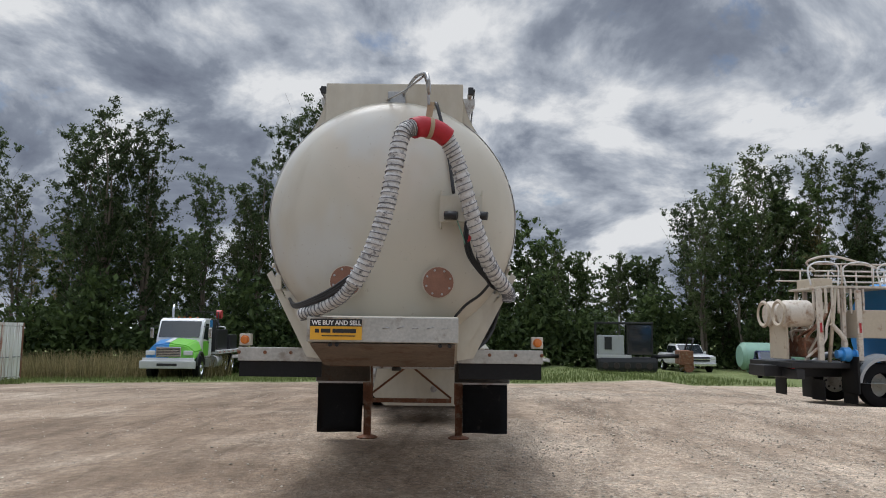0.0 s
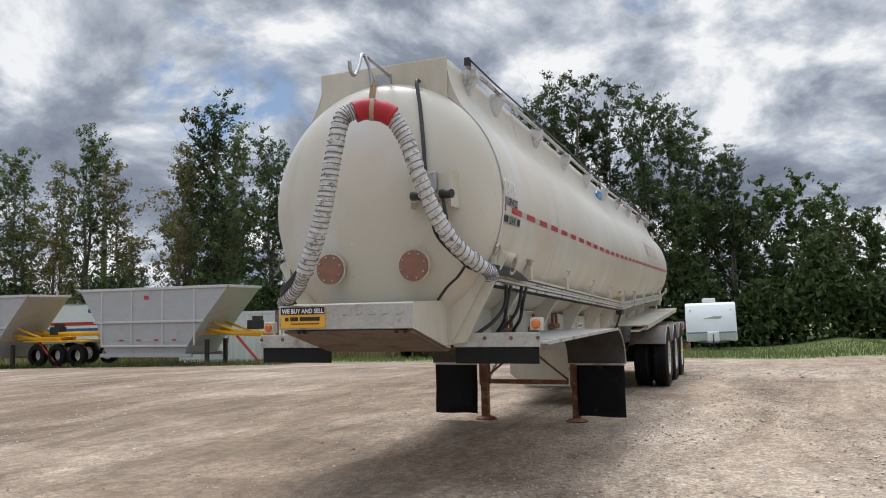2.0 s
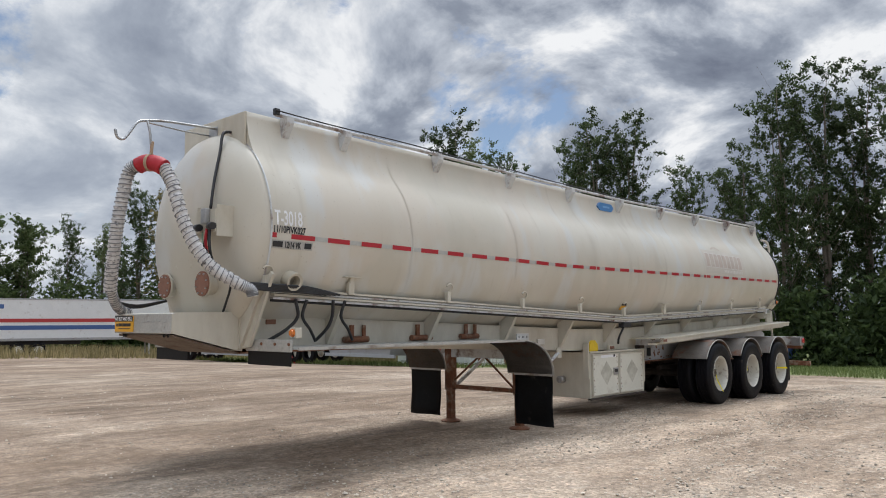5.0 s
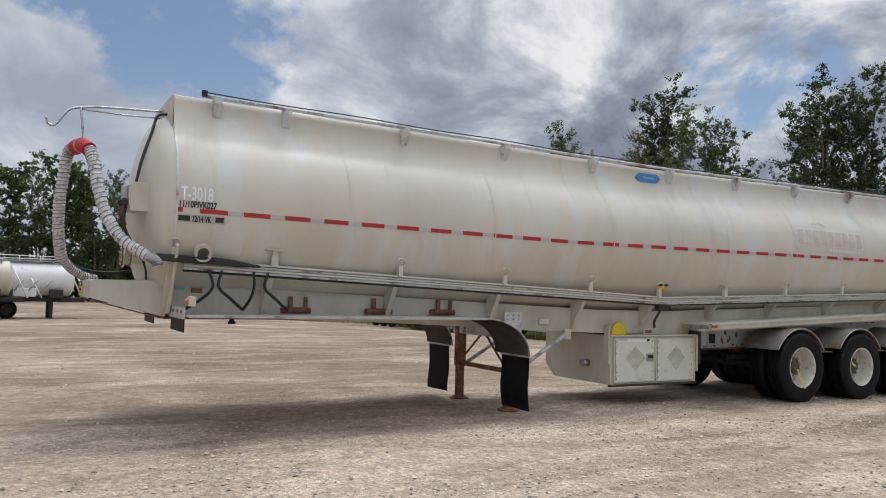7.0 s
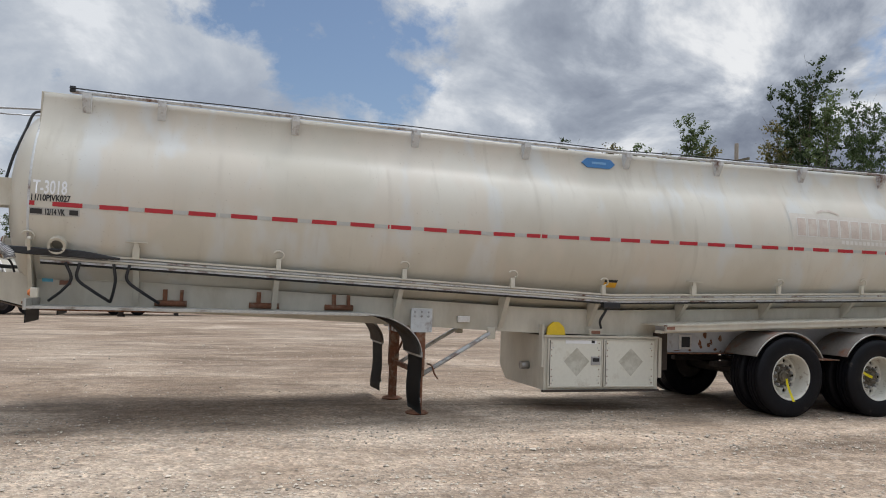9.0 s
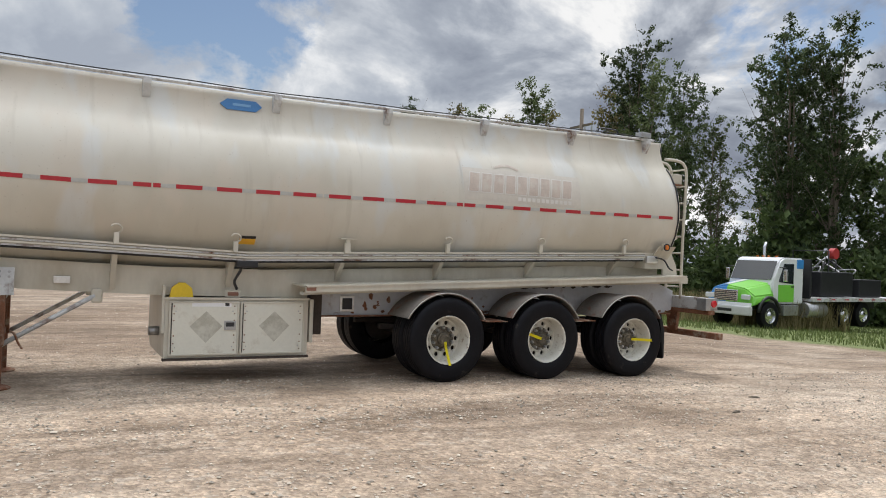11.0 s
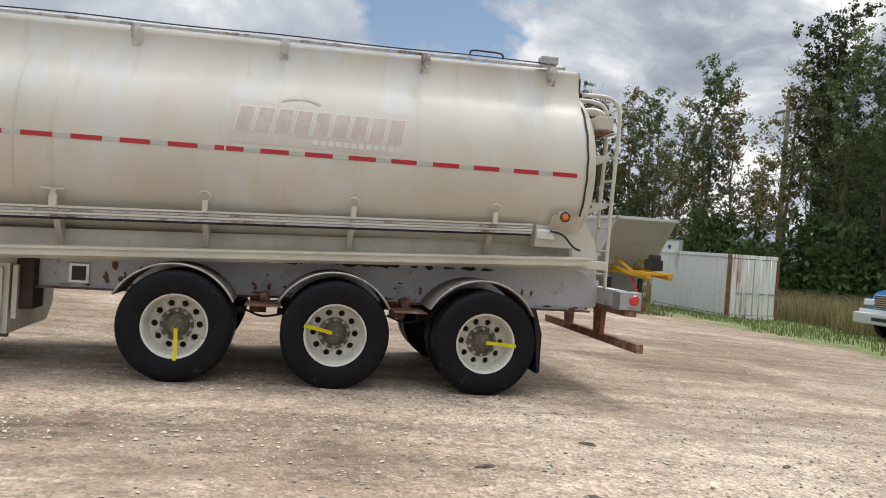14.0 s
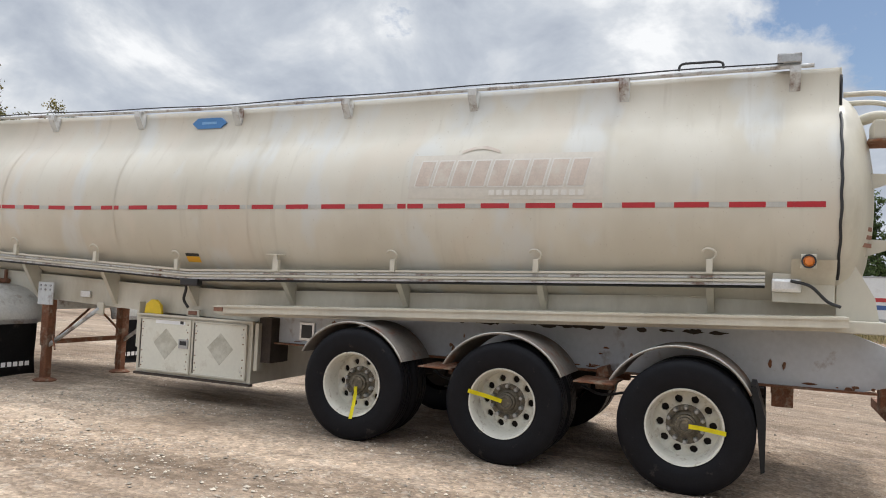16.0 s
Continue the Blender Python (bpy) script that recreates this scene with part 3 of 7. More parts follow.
# writing on the side
def letters(text, size, material, parent, place, name="lettering", bold=0.0):
    """Built-in font letters as a mesh; place maps (u along, v up) to a point."""
    cu = bpy.data.curves.new(name, "FONT")
    cu.body, cu.size, cu.offset = text, size, bold
    tmp = bpy.data.objects.new(name, cu)
    scene.collection.objects.link(tmp)
    bpy.context.view_layer.update()
    me = bpy.data.meshes.new_from_object(tmp.evaluated_get(bpy.context.evaluated_depsgraph_get()))
    bpy.data.objects.remove(tmp)
    for v in me.vertices:
        v.co = place(v.co.x, v.co.y)
    me.materials.clear()
    me.materials.append(M[material])
    ob = new(name, me)
    ob.parent = parent
    return ob


def on_skin(y0, z0, off=0.005):
    return lambda u, v: Vector((skin_x(y0 + u, z0 + v, off), y0 + u, z0 + v))


letters("T-3018", 0.20, "signwhite", tanker, lambda u, v: on_skin(6.865, 2.435)(u * 0.56, v), bold=0.004)
letters("11/10PIVK027", 0.092, "signblack", tanker, lambda u, v: on_skin(6.845, 2.358)(u * 0.72, v), bold=0.003)
part("code_plate", skin_patch(6.835, 7.325, lambda y: 2.205, lambda y: 2.285, 0.003), "dullalu", tanker)
letters("12/14 VK", 0.085, "signblack", tanker, lambda u, v: on_skin(6.985, 2.214, 0.008)(u * 0.60, v), bold=0.003)
for y0, y1 in ((6.85, 6.965), (7.225, 7.31)):
    part("text_bar", skin_patch(y0, y1, lambda y: 2.218, lambda y: 2.272, 0.007), "signblack", tanker)
# removed company lettering: nine slanted blocks, a line below and an arc above
for k in range(9):
    ya = 16.80 + k * 0.197
    w = 0.150

    def slant(y0, dz0, dz1, grow):
        bm = bmesh.new()
        rows = []
        for j in range(9):
            v = dz0 - grow + (dz1 - dz0 + 2 * grow) * j / 8
            rows.append([bm.verts.new((skin_x(y0 + u + (v - 2.53) * 0.18, v, 0.005 if grow else 0.008), y0 + u + (v - 2.53) * 0.18, v)) for u in (-grow, w + grow)])
        for p, q in zip(rows, rows[1:]):
            bm.faces.new((p[0], p[1], q[1], q[0])).smooth = True
        return bm
    part("ghost_outline", slant(ya, 2.53, 2.79, 0.014), "ghostpale", tanker)
    part("ghost_block", slant(ya, 2.53, 2.79, 0.0), "ghost", tanker)
for k in range(12):
    y0 = 17.60 + k * 0.08
    part("ghost_bar", skin_patch(y0, y0 + 0.055, lambda y: 2.435, lambda y: 2.49, 0.007), "ghostpale", tanker)
part("ghost_arc", skin_patch(17.25, 17.66, lambda y: 2.87 + 0.05 * math.sin((y - 17.25) / 0.41 * math.pi), lambda y: 2.90 + 0.055 * math.sin((y - 17.25) / 0.41 * math.pi), 0.007, 1, 8, 2), "ghost", tanker)
part("ghost_panel", skin_patch(16.73, 18.71, lambda y: 2.40, lambda y: 2.86, 0.0025, 1, 8, 24), mat("overpainted_panel", (0.575, 0.53, 0.46), 0.42, 0, 0.08, 2.5), tanker)

# blue arrow-ended sign below the top rail
bm = bmesh.new()
pts = [(13.505, 3.383), (13.585, 3.448), (13.94, 3.448), (14.02, 3.383), (13.94, 3.318), (13.585, 3.318)]
prism(bm, pts, "x", CX + 0.595, CX + 0.632)
sign = part("arrow_sign", bm, "bluesign", tanker, "blue arrow-ended sign")
part("sign_bar", one_box((CX + 0.633, 13.765, 3.385), (0.004, 0.22, 0.03)), mat("sign_pale_blue", (0.2, 0.4, 0.66), 0.45), sign)

# yellow warning label and the round port
part("warning_label", skin_patch(13.75, 13.945, lambda y: 1.668, lambda y: 1.735, 0.004), "signyellow", tanker)
part("warning_label", skin_patch(13.75, 13.945, lambda y: 1.737, lambda y: 1.77, 0.004), "signblack", tanker)
port_m = Matrix.Translation((skin_x(7.12, 1.93, -0.10), 7.12, 1.95)) @ Matrix.Rotation(radians(108), 4, "Y")
part("port_pipe", revolve(bmesh.new(), [(0.058, 0.02), (0.062, 0.21), (0.090, 0.215), (0.090, 0.0)], port_m, 28), "cream", tanker)
part("port_mouth", revolve(bmesh.new(), [(0, 0.125), (0.06, 0.12)], port_m, 20), mat("port_shade_grey", (0.22, 0.21, 0.18), 0.8), tanker)

def blotch(bm, y, z, ry, rz, xa, xb):
    """A thin ragged flake on an upright face."""
    pts = [(y + ry * math.cos(a) * random.uniform(0.55, 1.15), z + rz * math.sin(a) * random.uniform(0.5, 1.3)) for a in np.linspace(0, 2 * math.pi, 11)[:-1]]
    prism(bm, pts, "x", xa, xb)


# main frame under the tank, drop-deck in front, grey bogie frame behind
bm = bmesh.new()
prism(bm, [(6.80, 1.24), (9.6, 1.155), (12.8, 1.03), (14.75, 1.0), (14.75, 1.2), (20.7, 1.38), (20.7, 1.60), (17.9, 1.475), (14.2, 1.345), (12.9, 1.35), (9.9, 1.455), (6.80, 1.56)], "x", CX - 0.58, CX + 0.58)
part("belly_frame", bm, "cream", tanker)
bm = bmesh.new()
prism(bm, [(6.82, 1.30), (20.68, 1.42), (20.68, 1.62), (6.82, 1.62)], "x", CX - 0.40, CX + 0.40)
part("saddle_beam", bm, "cream", tanker)
for s in (-1, 1):
    bm = bmesh.new()
    for (ya, za), (yb, zb) in (((6.80, 1.56), (9.9, 1.455)), ((9.9, 1.455), (12.9, 1.35)), ((12.9, 1.35), (14.2, 1.345)), ((14.2, 1.345), (17.9, 1.475)), ((17.9, 1.475), (20.7, 1.60))):
        prism(bm, [(ya, za), (yb, zb), (yb, zb + 0.012), (ya, za + 0.012)], "x", CX + s * 0.50, CX + s * 0.60)
    part("web_ledge", bm, "cream", tanker)
bm = bmesh.new()
prism(bm, [(14.76, 0.775), (20.9, 0.80), (21.12, 0.86), (21.12, 1.17), (20.72, 1.32), (14.76, 1.18)], "x", CX - 0.52, CX + 0.52)
part("bogie_frame", bm, "bogie", tanker, "grey bogie frame with rust streaks")
for s in (-1, 1):
    part("frame_flange", one_box((CX + s * 0.55, 17.9, 0.782), (0.12, 6.2, 0.016), 0, Matrix.Rotation(radians(0.23), 3, "X")), "rusty", tanker)
    bm = bmesh.new()
    for k in range(40):
        y = random.choice((15.6, 16.9, 17.5, 18.3, 18.9, 19.7)) + random.gauss(0, 0.2)
        blotch(bm, y, 1.15 + 0.016 * (y - 15.2), random.uniform(0.03, 0.13), random.uniform(0.012, 0.035), CX + s * 0.521, CX + s * (0.5235 + 0.0001 * k))
    tagged(part("rust_scale", bm, "grime_shade", tanker), kind="stuff")
    bm = bmesh.new()
    for k in range(60):
        low = k % 3 > 0
        y = random.uniform(15, 21.0) if low else random.choice((15.7, 17.2, 18.75, 20.2)) + random.gauss(0, 0.12)
        z0 = 0.80 + random.uniform(0, 0.03) if low else random.uniform(0.86, 1.06)
        blotch(bm, y, z0, random.uniform(0.01, 0.07 if low else 0.035), random.uniform(0.006, 0.02 if low else 0.05), CX + s * 0.521, CX + s * (0.5228 + 0.0001 * k))
    tagged(part("rust_streak", bm, "rusty", tanker), kind="stuff")

# front saddle skirts and the nose
for s in (-1, 1):
    bm = bmesh.new()
    prism(bm, [(CX + s * 1.02, 1.98), (CX + s * 1.06, 1.95), (CX + s * 0.70, 1.26), (CX + s * 0.55, 1.24), (CX + s * 0.55, 1.6), (CX + s * 0.9, 1.75)], "y", 6.84, 6.87)
    part("saddle_plate", bm, "cream", tanker)
    bm = bmesh.new()
    prism(bm, [(CX + s * 1.02, 1.90), (CX + s * 1.05, 1.90), (CX + s * 0.8, 1.62), (CX + s * 0.8, 1.64)], "y", 20.3, 20.64)
    part("saddle_plate", bm, "cream", tanker)
bm = bmesh.new()
prism(bm, [(6.10, 1.575), (6.10, 1.40), (6.82, 1.215), (6.85, 1.215), (6.85, 1.60), (6.14, 1.59)], "x", CX - 0.56, CX + 0.56)
nose = part("nose_box", bm, "cream", tanker)
part("nose_plate", one_box((CX, 6.092, 1.488), (1.13, 0.014, 0.185), 0.006), "dullalu", nose, "scuffed aluminium front plate")
bm = bmesh.new()
prism(bm, [(6.12, 1.385), (6.80, 1.205), (6.80, 1.19), (6.12, 1.37)], "x", CX - 0.54, CX + 0.54)
part("nose_underside", bm, mat("dirty_nose_steel", (0.17, 0.125, 0.09), 0.7, 0.1, 0.3, 5, 0.2, 60, (0.13, 0.07, 0.045), 0.4, 4), nose)
for x in (-0.47, -0.42, 0.35, 0.42):
    part("nose_hole", revolve(bmesh.new(), [(0, 0), (0.016, 0), (0.016, 0.01)], Matrix.Translation((x, 6.105, 1.375)) @ ALONG_NY, 10), "black", nose)
sgn = part("dealer_sign", one_box((CX - 0.345, 6.079, 1.488), (0.385, 0.012, 0.155), 0.003), "signyellow", nose, "black and yellow dealer sign")
part("sign_head", one_box((CX - 0.345, 6.0715, 1.538), (0.385, 0.003, 0.055)), "signblack", sgn)
letters("WE BUY AND SELL", 0.047, "signwhite", sgn, lambda u, v: Vector((CX - 0.525 + u * 0.93, 6.068, 1.521 + v)), bold=0.0015)
for x0, w, z0, h in ((-0.50, 0.03, 1.462, 0.028), (-0.455, 0.07, 1.462, 0.03), (-0.37, 0.175, 1.462, 0.03), (-0.45, 0.25, 1.436, 0.008)):
    part("sign_bar", one_box((CX + x0 + w / 2, 6.0715, z0 + h / 2), (w, 0.003, h)), "signblack", sgn)
for k in range(5):
    part("chalk_mark", tube(bmesh.new(), [(CX + 0.0 + k * 0.11, 6.083, 1.50), (CX + 0.05 + k * 0.11, 6.083, 1.505 + 0.01 * (k % 2))], 0.004, 5), "steel", nose)
part("kingpin_plate", one_box((CX, 7.6, 1.195), (1.0, 1.5, 0.02)), "rusty", tanker)
part("kingpin", revolve(bmesh.new(), [(0, 0), (0.045, 0), (0.045, 0.03), (0.03, 0.035), (0.03, 0.06), (0.045, 0.065), (0.045, 0.09)], Matrix.Translation((CX, 7.7, 1.11)), 16), "black", tanker)

# two blanked flanges low on the front head
for x in (-0.42, 0.325):
    mz = Matrix.Translation((x, 6.60, 1.873)) @ ALONG_NY
    fl = part("flange_neck", revolve(bmesh.new(), [(0.105, -0.05), (0.105, 0.09), (0.135, 0.09), (0.135, 0.105), (0, 0.105)], mz, 28), "cream", tanker)
    part("blank_disc", revolve(bmesh.new(), [(0.122, 0.104), (0.122, 0.122), (0, 0.124)], mz, 28), "brownflange", fl, "round brown blanking disc")
    for k in range(8):
        a = k * math.pi / 4 + 0.3
        part("bolt", revolve(bmesh.new(), [(0, 0.136), (0.009, 0.134), (0.010, 0.12)], mz @ Matrix.Translation((0.10 * math.cos(a), 0.10 * math.sin(a), 0)), 6), "steel", fl)
for x in (-0.23, 0.06):
    part("head_lug", one_box((x, 6.535, 2.06), (0.04, 0.05, 0.035), 0.008), "cream", tanker)

# connection bracket on the front head
cb = part("connector_bracket", one_box((0.50, 6.42, 2.46), (0.34, 0.03, 0.21), 0.004), "cream", tanker)
part("bracket_wing", one_box((0.34, 6.50, 2.46), (0.012, 0.18, 0.30), 0.004), "cream", cb)
part("bracket_wing", one_box((0.67, 6.52, 2.46), (0.012, 0.20, 0.30), 0.004), "cream", cb)
for x, w in ((0.42, 0.05), (0.66, 0.05)):
    part("glad_hand", tube(bmesh.new(), [(x - w, 6.38, 2.40), (x, 6.37, 2.40), (x + w, 6.36, 2.395)], 0.035, 10), "black", cb)
part("socket_box", one_box((0.545, 6.375, 2.50), (0.08, 0.06, 0.15), 0.012), "steel", cb)
part("red_line", tube(bmesh.new(), curve_pts([(0.57, 6.38, 2.38), (0.59, 6.36, 2.31), (0.575, 6.37, 2.24), (0.55, 6.40, 2.16)]), 0.014, 6), "red", cb)
for k in range(3):
    part("black_line", tube(bmesh.new(), curve_pts([(0.54 + 0.02 * k, 6.40, 2.36), (0.53 + 0.015 * k, 6.38, 2.22), (0.56 + 0.02 * k, 6.41, 2.08), (0.66 + 0.01 * k, 6.47, 1.95), (0.76, 6.54, 1.865 - 0.012 * k), (0.88, 6.63, 1.815)]), 0.010, 6), "cable", cb)
part("green_line", tube(bmesh.new(), curve_pts([(0.47, 6.39, 2.36), (0.52, 6.37, 2.22), (0.55, 6.40, 2.12)]), 0.005, 5), "greentank_line", cb)
part("black_line", tube(bmesh.new(), curve_pts([(0.62, 6.38, 2.38), (0.66, 6.36, 2.2), (0.64, 6.42, 2.05), (0.74, 6.5, 1.9), (0.82, 6.6, 1.82)]), 0.015, 6), "cable", cb)
bm = tube(bmesh.new(), curve_pts([(0.27, 6.80, 3.44), (0.29, 6.70, 3.40), (0.34, 6.64, 3.2), (0.40, 6.55, 2.9), (0.44, 6.49, 2.6)]), 0.016, 6)
part("head_cable", bm, "cable", tanker)
bm = tube(bmesh.new(), curve_pts([(0.74, 6.55, 1.87), (0.66, 6.58, 1.78), (0.55, 6.62, 1.70), (0.46, 6.64, 1.60)]), 0.012, 6)
part("head_cable", bm, "cable", tanker)

# folding rod with a hook that carries the hose loop
rod = part("hook_rod", tube(bmesh.new(), curve_pts([(0.0, 6.80, 3.52), (0.12, 6.2, 3.46), (0.20, 5.93, 3.405), (0.235, 5.83, 3.36), (0.25, 5.76, 3.26), (0.25, 5.70, 3.18), (0.25, 5.64, 3.19), (0.25, 5.62, 3.26)], 6), 0.013, 8), "steel", tanker)
part("brace_rod", tube(bmesh.new(), [(-0.14, 6.80, 3.47), (0.03, 6.4, 3.42), (0.20, 5.95, 3.39)], 0.009, 6), "steel", rod)
part("hinge_plate", one_box((-0.06, 6.80, 3.49), (0.15, 0.02, 0.11), 0.006), "steel", rod)
part("chain_link", tube(bmesh.new(), curve_pts([(0.21, 5.94, 3.40), (0.235, 5.95, 3.32), (0.24, 5.96, 3.25), (0.245, 5.965, 3.17)]), 0.012, 6), "steel", rod)
part("hanger_strap", one_box((0.25, 5.97, 3.11), (0.05, 0.012, 0.18), 0.003, Matrix.Rotation(radians(8), 3, "Y")), mat("tan_strap", (0.40, 0.30, 0.20), 0.8), rod)

hose = thing("hose_bundle", "white taped hose loop with a red sleeve hanging from a hook", "hose")


def wrapped(ctrl, r0, name, material):
    pts = curve_pts(ctrl, 14)
    rad = [r0 * (1 + 0.10 * math.sin(i * 1.9) + 0.07 * noise.noise(Vector((i * 0.37, 1.3, 0)))) for i in range(len(pts))]
    leg_ = part(name, tube(bmesh.new(), pts, r0, 14, True, rad), material, hose)
    # overlapping edges of the tape, wound along the hose
    turn_pts, up_ = [], None
    fine = curve_pts(ctrl, 60)
    for i, p in enumerate(fine):
        d = (fine[min(i + 1, len(fine) - 1)] - fine[max(i - 1, 0)]).normalized()
        up_ = d.orthogonal().normalized() if up_ is None else (up_ - d * up_.dot(d)).normalized()
        a = i * 0.62 + 1.1 * noise.noise(Vector((i * 0.05, 4.0, 0)))
        turn_pts.append(p + (up_ * math.cos(a) + d.cross(up_) * math.sin(a)) * r0 * 1.07)
    part("tape_edge", tube(bmesh.new(), turn_pts, 0.0045, 4), "tape_seam", leg_)
    return leg_


wrapped([(0.14, 5.90, 2.985), (0.06, 5.85, 2.92), (0.01, 5.82, 2.68), (-0.03, 5.80, 2.44), (-0.08, 5.80, 2.23), (-0.165, 5.82, 2.01), (-0.275, 5.86, 1.81)], 0.058, "hose_leg", "hosewrap")
wrapped([(0.37, 6.03, 2.95), (0.46, 6.08, 2.78), (0.545, 6.13, 2.50), (0.63, 6.22, 2.22), (0.73, 6.36, 2.0), (0.86, 6.58, 1.84)], 0.058, "hose_leg", "hosewrap")
wrapped([(0.865, 6.58, 1.845), (0.90, 6.66, 1.80), (0.905, 6.68, 1.74)], 0.05, "torn_wrap", "white")
wrapped([(-0.27, 5.86, 1.83), (-0.38, 5.95, 1.72), (-0.55, 6.08, 1.64), (-0.72, 6.25, 1.60)], 0.045, "hose_tail", "hosewrap")
for k in range(3):
    part("hose_line", tube(bmesh.new(), curve_pts([(-0.30, 5.86, 1.83 + 0.02 * k), (-0.45, 5.96, 1.74 + 0.02 * k), (-0.62, 6.1, 1.68 + 0.015 * k), (-0.80, 6.4, 1.66 + 0.01 * k), (-0.93, 6.8, 1.74)]), 0.014, 6), "cable", hose)
part("red_sleeve", tube(bmesh.new(), curve_pts([(0.13, 5.905, 2.975), (0.19, 5.94, 3.0), (0.26, 5.97, 2.995), (0.33, 6.0, 2.975), (0.385, 6.03, 2.94)], 5), 0.078, 16), "red", hose)
part("sleeve_strap", tube(bmesh.new(), [(0.235, 5.96, 2.998), (0.265, 5.972, 2.995)], 0.083, 16), M["tan_strap"] if "tan_strap" in M else bpy.data.materials["tan_strap"], hose)

# upper side rail: four stacked ribs, kinked where the tank is lowest
RAIL_Y = [6.95, 13.85, 20.1]
RAIL_Z = [1.835, 1.580, 1.788]
GUS_Y = [6.84, 7.9, 9.44, 10.95, 12.38, 13.69, 15.1, 16.55, 18.08, 19.65]


def rail_z(y):
    return float(np.interp(y, RAIL_Y, RAIL_Z))


for s in (-1, 1):
    xr = CX + s * 0.90
    rail = None
    for k, (dz, dx, m_) in enumerate(((0.0, 0.02, "cream"), (-0.032, 0.0, "frame"), (-0.062, 0.012, "cream"), (-0.092, -0.006, "frame"))):
        bm = bmesh.new()
        rings = []
        for y, z in zip(RAIL_Y, RAIL_Z):
            rings.append([bm.verts.new((xr + s * dx + sx, y, z + dz + sz)) for sx, sz in ((-0.03, -0.022), (0.03, -0.022), (0.03, 0), (-0.03, 0))])
        for a, b in zip(rings, rings[1:]):
            for j in range(4):
                bm.faces.new((a[j], a[(j + 1) % 4], b[(j + 1) % 4], b[j]))
        bm.faces.new(rings[0])
        bm.faces.new(rings[-1][::-1])
        bmesh.ops.recalc_face_normals(bm, faces=bm.faces[:])
        ob = part("side_rail" if k == 0 else "rail_rib", bm, m_, rail or tanker)
        rail = rail or ob
    part("rail_conduit", tube(bmesh.new(), [(xr - s * 0.02, y, rail_z(y) - 0.125) for y in RAIL_Y], 0.014, 6), "cable", rail)
    for i, y in enumerate(GUS_Y):
        z = rail_z(y)
        bm = bmesh.new()
        prism(bm, [(xr + s * 0.01, z - 0.03), (CX + s * 0.60, float(np.interp(y, [6.8, 12.8, 14.75, 20.7], [1.26, 1.05, 1.2, 1.4])) + 0.02), (CX + s * 0.57, float(np.interp(y, [6.8, 12.8, 14.75, 20.7], [1.26, 1.05, 1.2, 1.4])) + 0.02), (CX + s * 0.57, z - 0.03)], "y", y - 0.03, y + 0.03)
        part("gusset", bm, "cream", tanker)
        flat = i in (1, 6)
        hx = CX + s * 0.955
        bm = one_box((hx, y, z + 0.045), (0.05, 0.075 if flat else 0.055, 0.13), 0.006)
        hk = part("hook_post", bm, "cream", tanker)
        if flat:
            part("hook_cap", one_box((hx + s * 0.015, y, z + 0.165), (0.07, 0.22, 0.012), 0.003), "cream", hk)
            part("hook_stem", one_box((hx + s * 0.01, y, z + 0.135), (0.04, 0.05, 0.06), 0.003), "cream", hk)
        else:
            part("hook", tube(bmesh.new(), curve_pts([(hx, y + 0.005, z + 0.10), (hx + s * 0.02, y + 0.045, z + 0.125), (hx + s * 0.035, y + 0.05, z + 0.165), (hx + s * 0.045, y + 0.015, z + 0.195), (hx + s * 0.045, y - 0.035, z + 0.195), (hx + s * 0.04, y - 0.06, z + 0.17)]), 0.011, 6), "cream", hk)

# black cables at the front of the side rail
for k in range(5):
    z = 1.795 + 0.013 * k
    part("cable", tube(bmesh.new(), curve_pts([(0.87, 6.60, 1.83 + 0.008 * k), (0.90, 6.8, z + 0.01), (0.90 + 0.01 * k, 7.1, z), (0.90, 7.35, z - 0.01), (0.89, 7.5 + 0.06 * k, 1.775)]), 0.014, 6), "cable", tanker)
for y0, y1, dy in ((7.20, 7.02, 0.06), (7.34, 7.64, -0.02), (7.68, 7.64, 0.02), (7.84, 8.15, -0.02)):
    part("drop_cable", tube(bmesh.new(), curve_pts([(0.86, y0, 1.72), (0.82, y0 + dy, 1.55), (0.75, (y0 + y1) / 2 + dy, 1.42), (0.62, y1, 1.30)]), 0.017, 6), "cable", tanker)
bm = tube(bmesh.new(), curve_pts([(0.84, 13.75, 1.46), (0.80, 13.78, 1.36), (0.76, 13.72, 1.22), (0.72, 13.76, 1.12)]), 0.018, 6)
part("drop_cable", bm, "cable", tanker)
part("cable_box", one_box((0.80, 13.85, 1.43), (0.10, 0.26, 0.09), 0.02), "black", tanker)


# lamps
def lamp(name, at, r, lens, axis, parent, box_s=None):
    holder = part(name, one_box(at, box_s or (0.06, 0.12, 0.12), 0.008), "cream", parent)
    rot = ALONG_X if axis == "x" else ALONG_NY
    off = (box_s[0] / 2 if axis == "x" else box_s[1] / 2) if box_s else 0.03
    part("lens", revolve(bmesh.new(), [(r * 1.25, off), (r * 1.25, off + 0.012), (r, off + 0.014), (r * 0.9, off + 0.028), (0, off + 0.034)], Matrix.Translation(at) @ rot, 20), lens, holder)
    return holder


